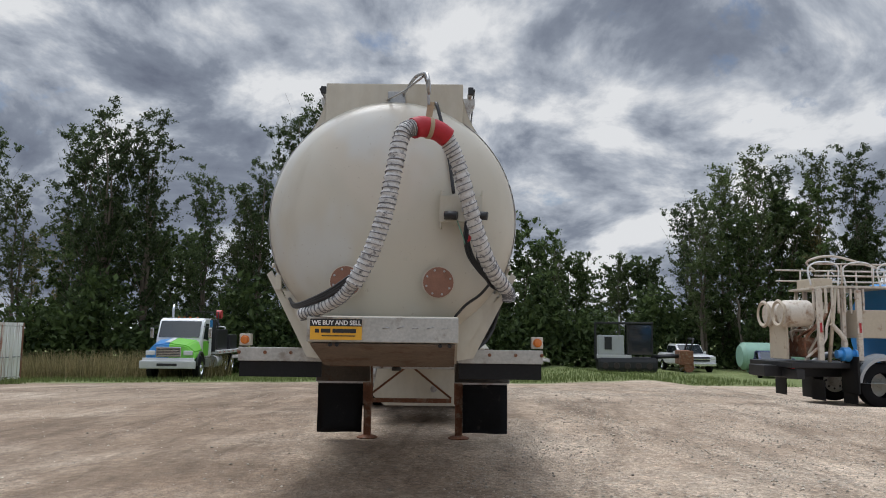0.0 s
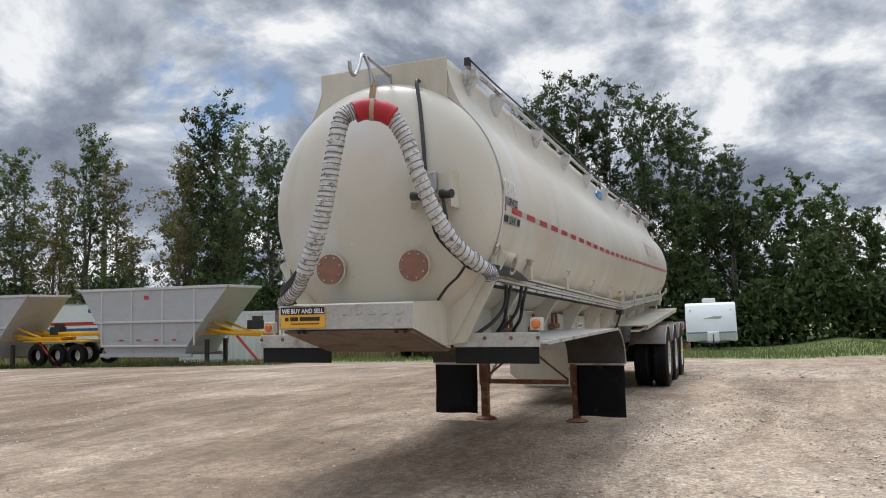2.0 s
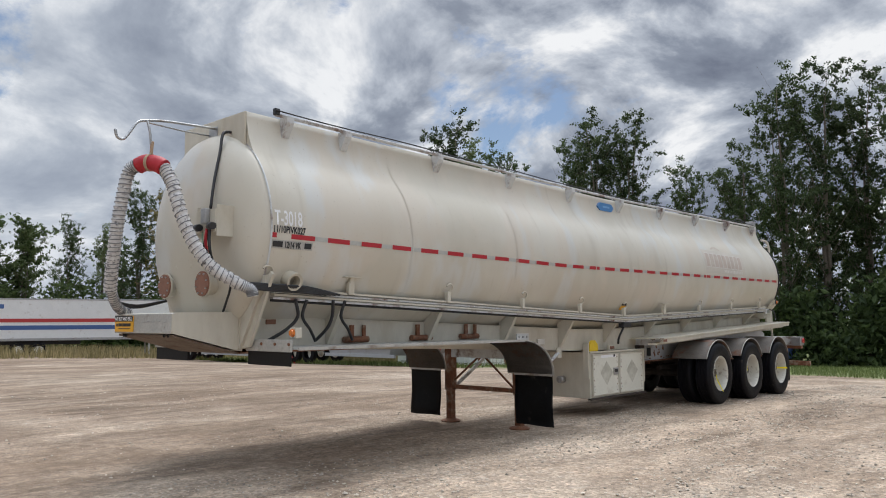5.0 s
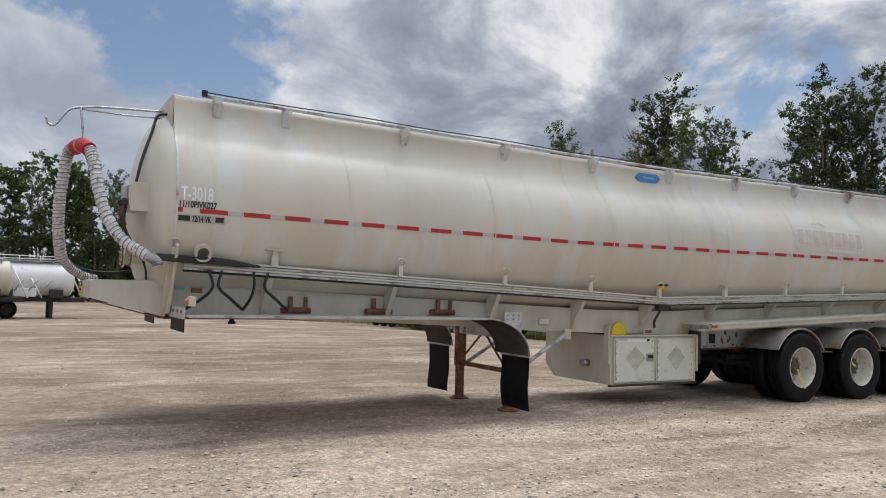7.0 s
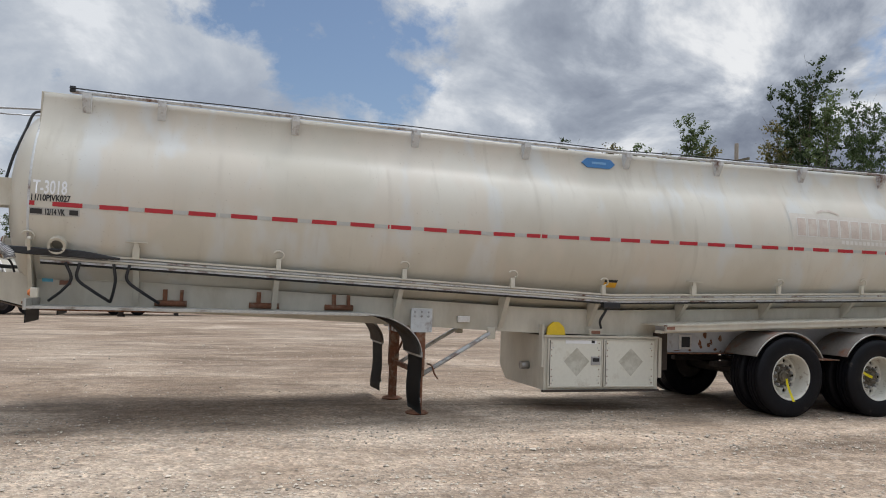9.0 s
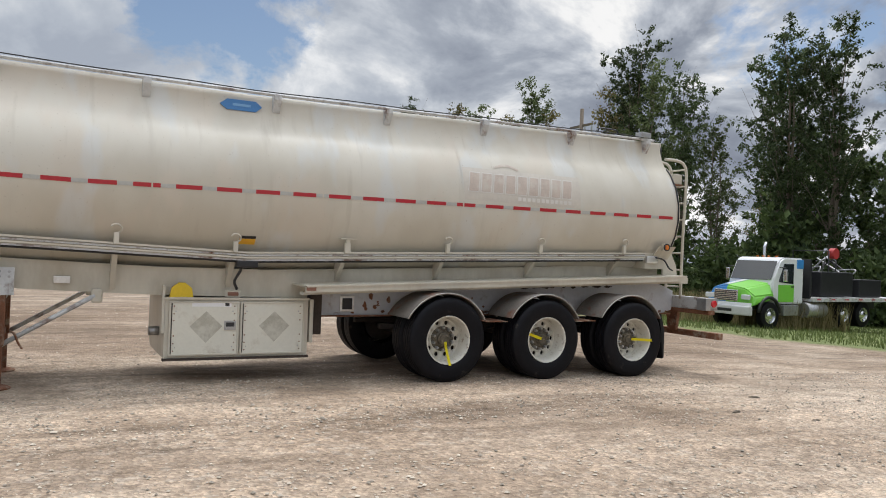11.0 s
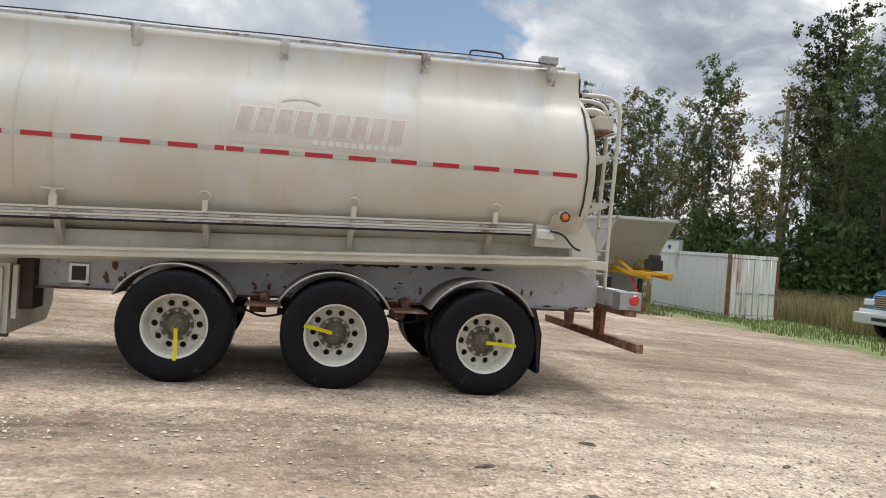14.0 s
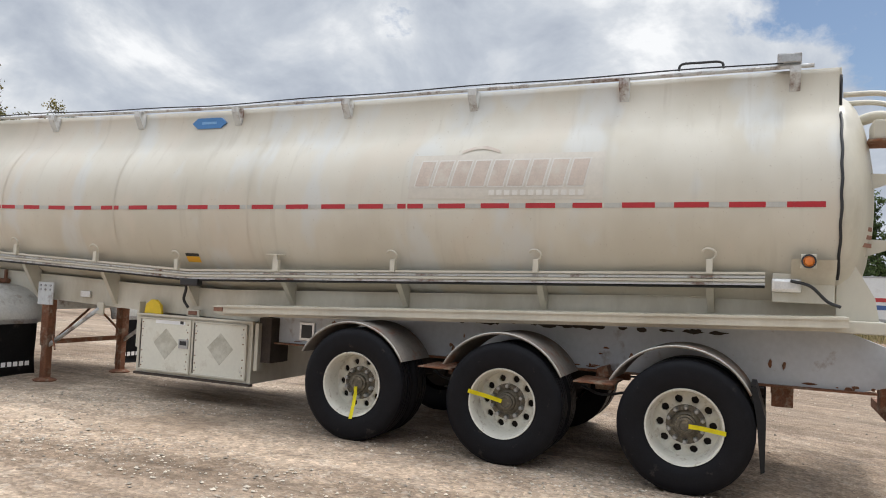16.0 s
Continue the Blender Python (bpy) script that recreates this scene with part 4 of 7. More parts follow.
sm = lamp("side_marker", (0.95, 20.43, 1.885), 0.036, "orange", "x", tanker, (0.05, 0.12, 0.12))
part("lamp_ring", revolve(bmesh.new(), [(0.046, 0.02), (0.046, 0.046), (0.058, 0.046), (0.058, 0.02)], Matrix.Translation((0.95, 20.43, 1.885)) @ ALONG_X, 20), "black", sm)
for s in (-1, 1):
    lamp("front_marker", (CX + s * 1.25, 6.98, 1.395), 0.030, "orange", "y", tanker, (0.10, 0.07, 0.10))
part("oval_lamp", one_box((CX + 0.587, 7.16, 1.50), (0.014, 0.12, 0.05), 0.006), "brownflange", tanker)
part("blue_tag", one_box((CX + 0.585, 6.98, 1.525), (0.010, 0.11, 0.04)), mat("pale_blue_tag", (0.12, 0.45, 0.62), 0.5), tanker)
part("data_plate", one_box((CX + 0.60, 11.86, 1.19), (0.03, 0.17, 0.08), 0.006), "alu", tanker)

# drop-deck fenders with mud flaps, front lip boards
for s in (-1, 1):
    prof = [(6.93, 1.255), (10.45, 1.255)]
    arc = [(10.45 + 0.65 * math.sin(a), 0.79 + 0.465 * math.cos(a)) for a in np.linspace(0.12, math.pi / 2, 12)]
    outer = prof + arc
    inner = [(y - 0.010 * (i > 2), z - 0.014) for i, (y, z) in enumerate(outer)]
    bm = bmesh.new()
    xa, xb = CX + s * 0.58, CX + s * 1.345
    va = [[bm.verts.new((x, y, z)) for x in (xa, xb)] for y, z in outer]
    vb = [[bm.verts.new((x, y - 0.004, z - 0.014)) for x in (xa, xb)] for y, z in outer]
    for L in (va, vb):
        for p, q in zip(L, L[1:]):
            bm.faces.new((p[0], p[1], q[1], q[0]))
    for i in (0, 1):
        for p, q, r_, t_ in zip(va, va[1:], vb, vb[1:]):
            bm.faces.new((p[i], q[i], t_[i], r_[i]))
    bm.faces.new((va[0][0], va[0][1], vb[0][1], vb[0][0]))
    bm.faces.new((va[-1][0], va[-1][1], vb[-1][1], vb[-1][0]))
    bmesh.ops.recalc_face_normals(bm, faces=bm.faces[:])
    smooth(bm, 40)
    fender = part("front_fender", bm, "dullalu", tanker, "thin bent metal front fender")
    bm = bmesh.new()
    lining = [[bm.verts.new((x, 10.45 + (y - 10.45) * 0.955, 0.79 + (z - 0.79) * 0.945)) for x in (xa + s * 0.01, xb - s * 0.01)] for y, z in arc]
    for p, q in zip(lining, lining[1:]):
        bm.faces.new((p[0], p[1], q[1], q[0])).smooth = True
    bmesh.ops.solidify(bm, geom=bm.faces[:], thickness=0.006)
    part("fender_lining", bm, "fender", fender, "dirt-caked inner lining")
    part("fender_edge", one_box((CX + s * 1.35, 8.69, 1.248), (0.012, 3.5, 0.028)), "dullalu", fender)
    part("lip_board", one_box((CX + s * 0.93, 6.90, 1.275), (0.72, 0.035, 0.115), 0.006), "dullalu", fender)
    part("lip_flap", one_box((CX + s * 0.93, 6.91, 1.155), (0.70, 0.012, 0.14), 0.003), "flap", fender, "black rubber lip flap")
    for k in range(4):
        part("bolt", revolve(bmesh.new(), [(0, 0.012), (0.014, 0.010), (0.016, 0)], Matrix.Translation((CX + s * (0.62 + 0.22 * k), 6.882, 1.29)) @ ALONG_NY, 8), "rusty", fender)
    part("flap_strip", one_box((CX + s * 1.0, 11.10, 0.79), (0.62, 0.03, 0.06), 0.004), "steel", fender)
    bm = bmesh.new()
    g = [[bm.verts.new((CX + s * (0.695 + 0.62 * i / 6), 11.105 + 0.02 * math.sin(j * 0.8 + s) * (j / 8), 0.795 - 0.70 * j / 8 + 0.006 * math.sin(i))) for j in range(9)] for i in range(7)]
    for i in range(6):
        for j in range(8):
            bm.faces.new((g[i][j], g[i + 1][j], g[i + 1][j + 1], g[i][j + 1])).smooth = True
    bmesh.ops.solidify(bm, geom=bm.faces[:], thickness=0.012)
    fl = part("mud_flap", bm, "flap", tanker, "black rubber mud flap")
    for k in range(5):
        part("text_bar", one_box((CX + s * (0.83 + 0.085 * k), 11.135, 0.24), (0.06, 0.004, 0.06)), "signwhite", fl)
    for y in (8.15, 9.2, 10.1):
        st = part("pipe_stub", tube(bmesh.new(), [(CX + s * 0.62, y - 0.05, 1.30), (CX + s * 0.62, y + 0.30, 1.30)], 0.035, 10), "rusty", tanker)
        part("stub_post", one_box((CX + s * 0.62, y + 0.06, 1.38), (0.03, 0.05, 0.16), 0.004), "rusty", st)
        part("stub_post", one_box((CX + s * 0.62, y + 0.24, 1.38), (0.03, 0.04, 0.16), 0.004), "rusty", st)

# landing legs and their braces
for x in (-0.715, 0.565):
    leg = part("landing_leg", one_box((x, 11.26, 0.78), (0.13, 0.13, 0.62), 0.012), "rusty", tanker, "rust-stained landing leg")
    part("inner_leg", one_box((x, 11.26, 0.26), (0.10, 0.10, 0.52), 0.008), "rusty", leg)
    part("foot", revolve(bmesh.new(), [(0, 0), (0.14, 0), (0.15, 0.015), (0.11, 0.035), (0.05, 0.05), (0, 0.05)], Matrix.Translation((x, 11.26, 0.0)), 24), "rusty", leg)
    part("leg_plate", one_box((x + (0.07 if x > 0 else -0.07), 11.26, 1.17), (0.016, 0.28, 0.30), 0.005), "frame", leg)
    for k in range(6):
        part("bolt", revolve(bmesh.new(), [(0, 0.014), (0.014, 0.012), (0.015, 0)], Matrix.Translation((x + (0.078 if x > 0 else -0.092), 11.17 + 0.09 * (k % 3), 1.22 + 0.055 * (k // 3))) @ ALONG_X, 8), "steel", leg)
    part("leg_brace", tube(bmesh.new(), [(x, 11.3, 0.48), (x + 0.03, 12.2, 1.02)], 0.028, 6), "frame", leg)
    part("brace_lug", one_box((x + 0.03, 12.22, 1.02), (0.03, 0.12, 0.16), 0.02), "cream", leg)
part("cross_bar", one_box((-0.14, 11.27, 0.52), (1.2, 0.05, 0.06), 0.004), "rusty", tanker)
part("cross_brace", tube(bmesh.new(), [(-0.74, 11.28, 0.55), (-0.14, 11.3, 1.02)], 0.016, 6), "rusty", tanker)
part("cross_brace", tube(bmesh.new(), [(0.46, 11.28, 0.55), (-0.14, 11.3, 1.02)], 0.016, 6), "rusty", tanker)
part("cross_head", one_box((-0.14, 11.26, 1.03), (1.4, 0.12, 0.14), 0.008), "frame", tanker)
part("crank", tube(bmesh.new(), curve_pts([(0.57, 11.38, 0.62), (0.62, 11.42, 0.60), (0.62, 11.46, 0.50), (0.64, 11.5, 0.44)]), 0.012, 6), "rusty", tanker)

# tool cabinet across the frame
bm = bmesh.new()
prism(bm, [(-0.85, 1.0), (0.67, 1.0), (0.67, 0.29), (-0.62, 0.29), (-0.85, 0.48)], "y", 12.95, 14.68)
cab = part("tool_cabinet", bm, "cream", tanker, "cream steel tool cabinet")
part("cabinet_lid", one_box((0.665, 13.815, 1.0), (0.06, 1.76, 0.025), 0.005), "cream", cab)
part("cabinet_sill", one_box((0.668, 13.815, 0.278), (0.06, 1.76, 0.030), 0.004), "grime_shade", cab)
for y0, y1 in ((13.0, 13.80), (13.83, 14.62)):
    dr = part("cabinet_door", one_box((0.682, (y0 + y1) / 2, 0.645), (0.022, y1 - y0, 0.62), 0.006), "door", cab, "pale cabinet door with a worn diamond mark")
    bm = bmesh.new()
    cy = (y0 + y1) / 2 + 0.02
    prism(bm, [(cy - 0.19, 0.67), (cy, 0.85), (cy + 0.19, 0.67), (cy, 0.47)], "x", 0.6925, 0.6945)
    part("worn_diamond", bm, mat("worn_diamond", (0.43, 0.405, 0.33), 0.7, 0, 0.1, 8, dirt=(0.58, 0.56, 0.48), dirt_amt=0.55, dirt_scale=5), dr)
    for yy in (y0 + 0.07, y1 - 0.07):
        for zz in (0.42, 0.85):
            part("rivet", revolve(bmesh.new(), [(0, 0.006), (0.007, 0.004), (0.008, 0)], Matrix.Translation((0.693, yy, zz)) @ ALONG_X, 6), "steel", dr)
latch = part("latch", one_box((0.70, 13.70, 0.68), (0.016, 0.14, 0.11), 0.004), "steel", cab)
part("latch_slot", one_box((0.706, 13.70, 0.69), (0.010, 0.10, 0.05), 0.002), "black", latch)
st = part("label_strip", one_box((0.695, 13.48, 0.935), (0.004, 0.46, 0.06)), "signwhite", cab)
part("text_bar", one_box((0.698, 13.66, 0.935), (0.003, 0.05, 0.045)), "signblack", st)
part("side_channel", one_box((0.62, 12.932, 0.87), (0.10, 0.03, 0.56), 0.005), "cream", cab)
# added near-black block in place of the shade behind the cabinet
part("rear_post", one_box((0.42, 14.80, 0.80), (0.36, 0.17, 0.52), 0.01), "grime_shade", cab)
for y0, y1 in ((13.0, 13.80), (13.83, 14.62)):
    for yy in (y0 + 0.004, y1 - 0.004):
        part("door_lip", one_box((0.690, yy, 0.645), (0.030, 0.022, 0.63), 0.003), "cream", cab)
    for zz in (0.332, 0.958):
        part("door_lip", one_box((0.690, (y0 + y1) / 2, zz), (0.029, y1 - y0, 0.018), 0.003), "cream", cab)
    part("door_gap", one_box((0.6935, y0 + 0.024, 0.645), (0.006, 0.012, 0.60)), "grime_shade", cab)
    for zz in (0.38, 0.47, 0.56, 0.74, 0.82, 0.91):
        for yy in (y0 + 0.05, y1 - 0.05):
            part("rivet", revolve(bmesh.new(), [(0, 0.006), (0.008, 0.004), (0.009, 0)], Matrix.Translation((0.693, yy, zz)) @ ALONG_X, 6), "rusty", cab)
part("drain_pipe", tube(bmesh.new(), [(0.18, 12.96, 0.57), (0.18, 12.83, 0.57)], 0.055, 16), "steel", cab)
part("rear_channel", one_box((0.60, 14.73, 0.72), (0.12, 0.05, 0.55), 0.005), "cream", cab)
bm = bmesh.new()
prism(bm, [(13.0, 1.014), (13.27, 1.014), (13.25, 1.12), (13.17, 1.185), (13.10, 1.185), (13.02, 1.12)], "x", 0.60, 0.64)
part("yellow_tag", bm, "yellow", cab, "yellow plastic wheel chock tag")
mk = part("marker_lamp", one_box((0.60, 13.74, 1.055), (0.03, 0.19, 0.085), 0.01), "cream", cab)
part("lens", one_box((0.618, 13.74, 1.055), (0.012, 0.13, 0.045), 0.01), "brownflange", mk)

# lower side rail above the wheels
for s in (-1, 1):
    lr = None
    for (z0, z1, xa, xb) in ((-0.02, 0.0, 0.62, 1.24), (-0.085, -0.02, 1.17, 1.225), (-0.12, -0.085, 0.95, 1.10)):
        bm = bmesh.new()
        v = []
        for y, z in ((14.5, 1.195), (20.72, 1.445)):
            v.append([bm.verts.new((CX + s * x, y, z + dz)) for x, dz in ((xa, z0), (xb, z0), (xb, z1), (xa, z1))])
        for j in range(4):
            bm.faces.new((v[0][j], v[0][(j + 1) % 4], v[1][(j + 1) % 4], v[1][j]))
        bm.faces.new(v[0])
        bm.faces.new(v[1][::-1])
        bmesh.ops.recalc_face_normals(bm, faces=bm.faces[:])
        ob = part("rail_web" if lr else "lower_rail", bm, "cream", lr or tanker)
        lr = lr or ob
    part("rail_end_tape", one_box((CX + s * 1.20, 14.56, 1.165), (0.07, 0.12, 0.06)), "brownflange", lr)
    part("junction_bag", one_box((CX + s * 0.90, 20.27, 1.68), (0.06, 0.24, 0.12), 0.028), "alu", tanker)
    part("junction_plate", one_box((CX + s * 0.70, 20.40, 1.66), (0.34, 0.48, 0.25), 0.01), "cream", tanker)
    part("junction_cable", tube(bmesh.new(), curve_pts([(CX + s * 0.96, 20.3, 1.72), (CX + s * 0.99, 20.45, 1.68), (CX + s * 0.97, 20.58, 1.56), (CX + s * 0.95, 20.68, 1.52)]), 0.014, 6), "cable", tanker)
    part("light_box", one_box((CX + s * 0.535, 15.28, 0.93), (0.03, 0.20, 0.21), 0.006), "alu", tanker)
    part("light_box_face", one_box((CX + s * 0.552, 15.28, 0.93), (0.008, 0.14, 0.15), 0.004), "black", tanker)
pts = [(skin_x(Y1, z, 0.012), Y1 + 0.01 + 0.004 * math.sin(z * 25), z) for z in np.linspace(1.75, 3.15, 30)]
pts += [(CX + 0.60, Y1 + 0.02, z) for z in np.linspace(3.25, 3.55, 6)]
part("edge_cable", tube(bmesh.new(), pts, 0.012, 6), "cable", tanker)

# rear: cross member, tail lamps, under-run bar, ladder
part("rear_cross_member", one_box((CX, 21.17, 1.0), (2.66, 0.12, 0.20), 0.012), "frame", tanker)
part("rear_lower_beam", one_box((CX, 21.17, 0.865), (2.68, 0.14, 0.07), 0.01), "rusty", tanker)
for s in (-1, 1):
    tb = part("lamp_box", one_box((CX + s * 1.26, 21.15, 1.0), (0.20, 0.26, 0.20), 0.012), "steel", tanker)
    part("lens", revolve(bmesh.new(), [(0.058, 0), (0.058, 0.012), (0.05, 0.022), (0, 0.028)], Matrix.Translation((CX + s * 1.36, 21.19, 1.01)) @ Matrix.Rotation(radians(90 * s), 4, "Y"), 20), "redlens", tb)
    part("lens", revolve(bmesh.new(), [(0.058, 0), (0.058, 0.012), (0.05, 0.022), (0, 0.028)], Matrix.Translation((CX + s * 1.26, 21.28, 1.01)) @ Matrix.Rotation(radians(-90), 4, "X"), 20), "redlens", tb)
    bm = bmesh.new()
    prism(bm, [(CX + s * 0.50 - 0.13, 0.84), (CX + s * 0.50 + 0.13, 0.84), (CX + s * 0.50 + 0.09, 0.52), (CX + s * 0.50 - 0.09, 0.52)], "y", 21.14, 21.20)
    part("bar_hanger", bm, "rusty", tanker)
    bm = bmesh.new()
    prism(bm, [(20.02, 0.86), (20.06, 0.86), (20.14, 0.60), (20.14, 0.19), (20.11, 0.17), (20.07, 0.60)], "x", CX + s * 0.84, CX + s * 1.38)
    part("rear_mud_flap", bm, "flap", tanker)
part("under_run_bar", one_box((CX, 21.23, 0.495), (2.98, 0.09, 0.10), 0.008), "rusty", tanker, "rusty under-run bar")
lad = None
for x in (0.28, 0.62):
    bm = tube(bmesh.new(), curve_pts([(x, 21.12, 1.05), (x, 21.13, 2.0), (x, 21.16, 2.9), (x, 21.16, 3.14), (x, 21.10, 3.29), (x, 20.95, 3.345), (x, 20.68, 3.345)], 6), 0.024, 10)
    ob = part("ladder_rail" if lad else "rear_ladder", bm, "cream", lad or tanker)
    lad = lad or ob
for k in range(8):
    part("rung", tube(bmesh.new(), [(0.28, 21.13, 1.25 + 0.28 * k), (0.62, 21.13, 1.25 + 0.28 * k)], 0.014, 8), "cream", lad)
part("vent_elbow", tube(bmesh.new(), curve_pts([(0.1, 20.8, 3.2), (0.15, 21.0, 3.25), (0.2, 21.14, 3.18), (0.2, 21.2, 3.0)]), 0.05, 12), "cream", tanker)
bm = bmesh.new()
prism(bm, [(20.66, 1.30), (21.0, 1.30), (20.95, 1.6), (20.78, 1.9), (20.66, 2.0)], "x", CX + 0.72, CX + 0.75)
part("rear_gusset", bm, "cream", tanker)
bm = bmesh.new()
prism(bm, [(20.66, 1.30), (21.0, 1.30), (20.95, 1.6), (20.78, 1.9), (20.66, 2.0)], "x", CX - 0.75, CX - 0.72)
part("rear_gusset", bm, "cream", tanker)
part("rear_sill", one_box((CX, 20.85, 1.36), (1.9, 0.36, 0.10), 0.01), "cream", tanker)
for z_ in (2.05, 2.12, 2.19):
    part("rear_text_bar", one_box((0.62, 20.87, z_), (0.20, 0.01, 0.035), 0, Matrix.Rotation(radians(-32), 3, "Z")), "brownflange", tanker)
vb = part("vapour_box", one_box((0.40, 21.02, 3.05), (0.34, 0.20, 0.17), 0.02), "cream", tanker, "cream steel vapour recovery box")
part("box_flange", one_box((0.40, 21.0, 2.955), (0.38, 0.24, 0.02), 0.004), "rusty", vb)
for z_ in (2.05, 2.62):
    bm = bmesh.new()
    prism(bm, [(20.86, z_ - 0.10), (21.13, z_), (21.13, z_ + 0.05), (20.86, z_ + 0.06)], "x", 0.44, 0.50)
    part("ladder_stay", bm, "cream", lad)

# ---- wheels ----
def rim_disc(m):
    """Pierced dish with ten round hand holes."""
    bm = bmesh.new()
    n = 10
    for k in range(n):
        a0, a1 = 2 * math.pi * k / n, 2 * math.pi * (k + 1) / n
        am = (a0 + a1) / 2

        def P(r, a, h):
            return m @ Vector((r * math.cos(a), r * math.sin(a), h))
        border = [(0.155, a0), (0.155, am), (0.155, a1), (0.208, a1), (0.262, a1), (0.262, am), (0.262, a0), (0.208, a0)]
        cx, cy = 0.208 * math.cos(am), 0.208 * math.sin(am)
        ring, hole, deep = [], [], []
        for r, a in border:
            h = 0.03 if r < 0.2 else (0.018 if r < 0.25 else 0.0)
            ring.append(bm.verts.new(P(r, a, h)))
            d = Vector((r * math.cos(a) - cx, r * math.sin(a) - cy)).normalized()
            hole.append(bm.verts.new(m @ Vector((cx + d.x * 0.033, cy + d.y * 0.033, 0.018))))
            deep.append(bm.verts.new(m @ Vector((cx + d.x * 0.033, cy + d.y * 0.033, -0.02))))
        for j in range(8):
            i = (j + 1) % 8
            bm.faces.new((ring[j], ring[i], hole[i], hole[j])).smooth = True
            bm.faces.new((hole[j], hole[i], deep[i], deep[j])).smooth = True
    bmesh.ops.remove_doubles(bm, verts=bm.verts[:], dist=0.001)
    bmesh.ops.recalc_face_normals(bm, faces=bm.faces[:])
    return bm


M["rim"] = mat("rim_paint", (0.62, 0.60, 0.53), 0.45, 0, 0.06, 6, 0.05, 60, (0.30, 0.24, 0.18), 0.22, 14)
M["hub"] = mat("dusty_hub", (0.12, 0.105, 0.08), 0.5, 0.4, 0.5, 20, 0.1, 80, (0.34, 0.29, 0.21), 0.3, 18)
M["drum"] = mat("brake_drum", (0.05, 0.04, 0.035), 0.8, 0.2, 0.4, 10)


def tyre_profile(r=0.530, w=0.135):
    return [(0.29, -w + 0.02), (0.36, -w - 0.004), (0.44, -w - 0.006), (0.498, -w + 0.004), (0.506, -w + 0.010), (r - 0.008, -w + 0.022), (r, -w + 0.035),
            (r, -0.075), (r - 0.012, -0.072), (r - 0.012, -0.064), (r, -0.061), (r, -0.022), (r - 0.012, -0.019), (r - 0.012, -0.009), (r, -0.006),
            (r, 0.036), (r - 0.012, 0.039), (r - 0.012, 0.049), (r, 0.052), (r, w - 0.035), (r - 0.008, w - 0.022), (0.506, w - 0.010), (0.498, w - 0.004), (0.48, w + 0.002), (0.465, w + 0.006), (0.44, w + 0.006), (0.40, w + 0.008), (0.36, w + 0.004), (0.30, w - 0.015), (0.285, w - 0.03)]


def wheel_set(y, side, strap_angle):
    """Outer and inner wheel of one axle end."""
    x_out, x_in, zc = CX + side * 1.275, CX + side * 0.93, ground_z(0, y) + 0.548
    rot = Matrix.Rotation(radians(90 * side), 4, "Y")
    grow = Matrix.Diagonal((1.043, 1.043, 1, 1))
    mo, mi = Matrix.Translation((x_out, y, zc)) @ rot @ grow, Matrix.Translation((x_in, y, zc)) @ rot @ grow
    md = mo @ Matrix.Translation((0, 0, -0.155))
    wh = part("wheel", rim_disc(md @ Matrix.Translation((0, 0, 0.06))), "rim", tanker, "cream painted ten-hole dual wheel")
    part("rim", revolve(bmesh.new(), [(0.258, -0.097), (0.268, -0.085), (0.276, 0.02), (0.282, 0.105), (0.292, 0.128), (0.304, 0.132), (0.306, 0.122), (0.290, 0.105), (0.288, -0.12), (0.30, -0.13)], mo, 48), "rim", wh)
    part("tyre", revolve(bmesh.new(), tyre_profile(), mo, 56), "rubber", wh)
    part("inner_tyre", revolve(bmesh.new(), tyre_profile(), mi, 48), "rubber", wh)
    part("brake_drum", revolve(bmesh.new(), [(0, -0.15), (0.24, -0.15), (0.25, -0.16), (0.25, -0.40), (0, -0.40)], mo, 32), "drum", wh)
    part("hub", revolve(bmesh.new(), [(0.158, 0.085), (0.158, 0.096), (0.115, 0.098), (0.10, 0.115), (0.085, 0.12), (0.080, 0.15), (0.066, 0.156), (0.062, 0.175), (0.045, 0.178), (0.040, 0.168), (0, 0.168)], md, 28), "hub", wh)
    for k in range(10):
        a = 2 * math.pi * k / 10
        part("wheel_nut", revolve(bmesh.new(), [(0, 0.150), (0.012, 0.148), (0.020, 0.138), (0.022, 0.092)], md @ Matrix.Translation((0.137 * math.cos(a), 0.137 * math.sin(a), 0)), 6), "steel", wh)
    if side > 0:
        a = radians(strap_angle)
        u = Vector((0, math.cos(a), math.sin(a)))
        n_ = Vector((1, 0, 0))
        v_ = n_.cross(u)
        bm = bmesh.new()
        base = Vector((x_out, y, zc))
        rows = []
        for k, (d, h) in enumerate(((0.03, 0.035), (0.10, 0.045), (0.18, 0.075), (0.26, 0.115), (0.33, 0.150))):
            rows.append([bm.verts.new(base + u * d + v_ * w + n_ * h) for w in (-0.019, 0.019)])
        for p, q in zip(rows, rows[1:]):
            bm.faces.new((p[0], p[1], q[1], q[0]))
        bmesh.ops.solidify(bm, geom=bm.faces[:], thickness=0.004)
        part("yellow_strap", bm, "yellowtape", wh, "bright yellow indicator strap")
    return wh


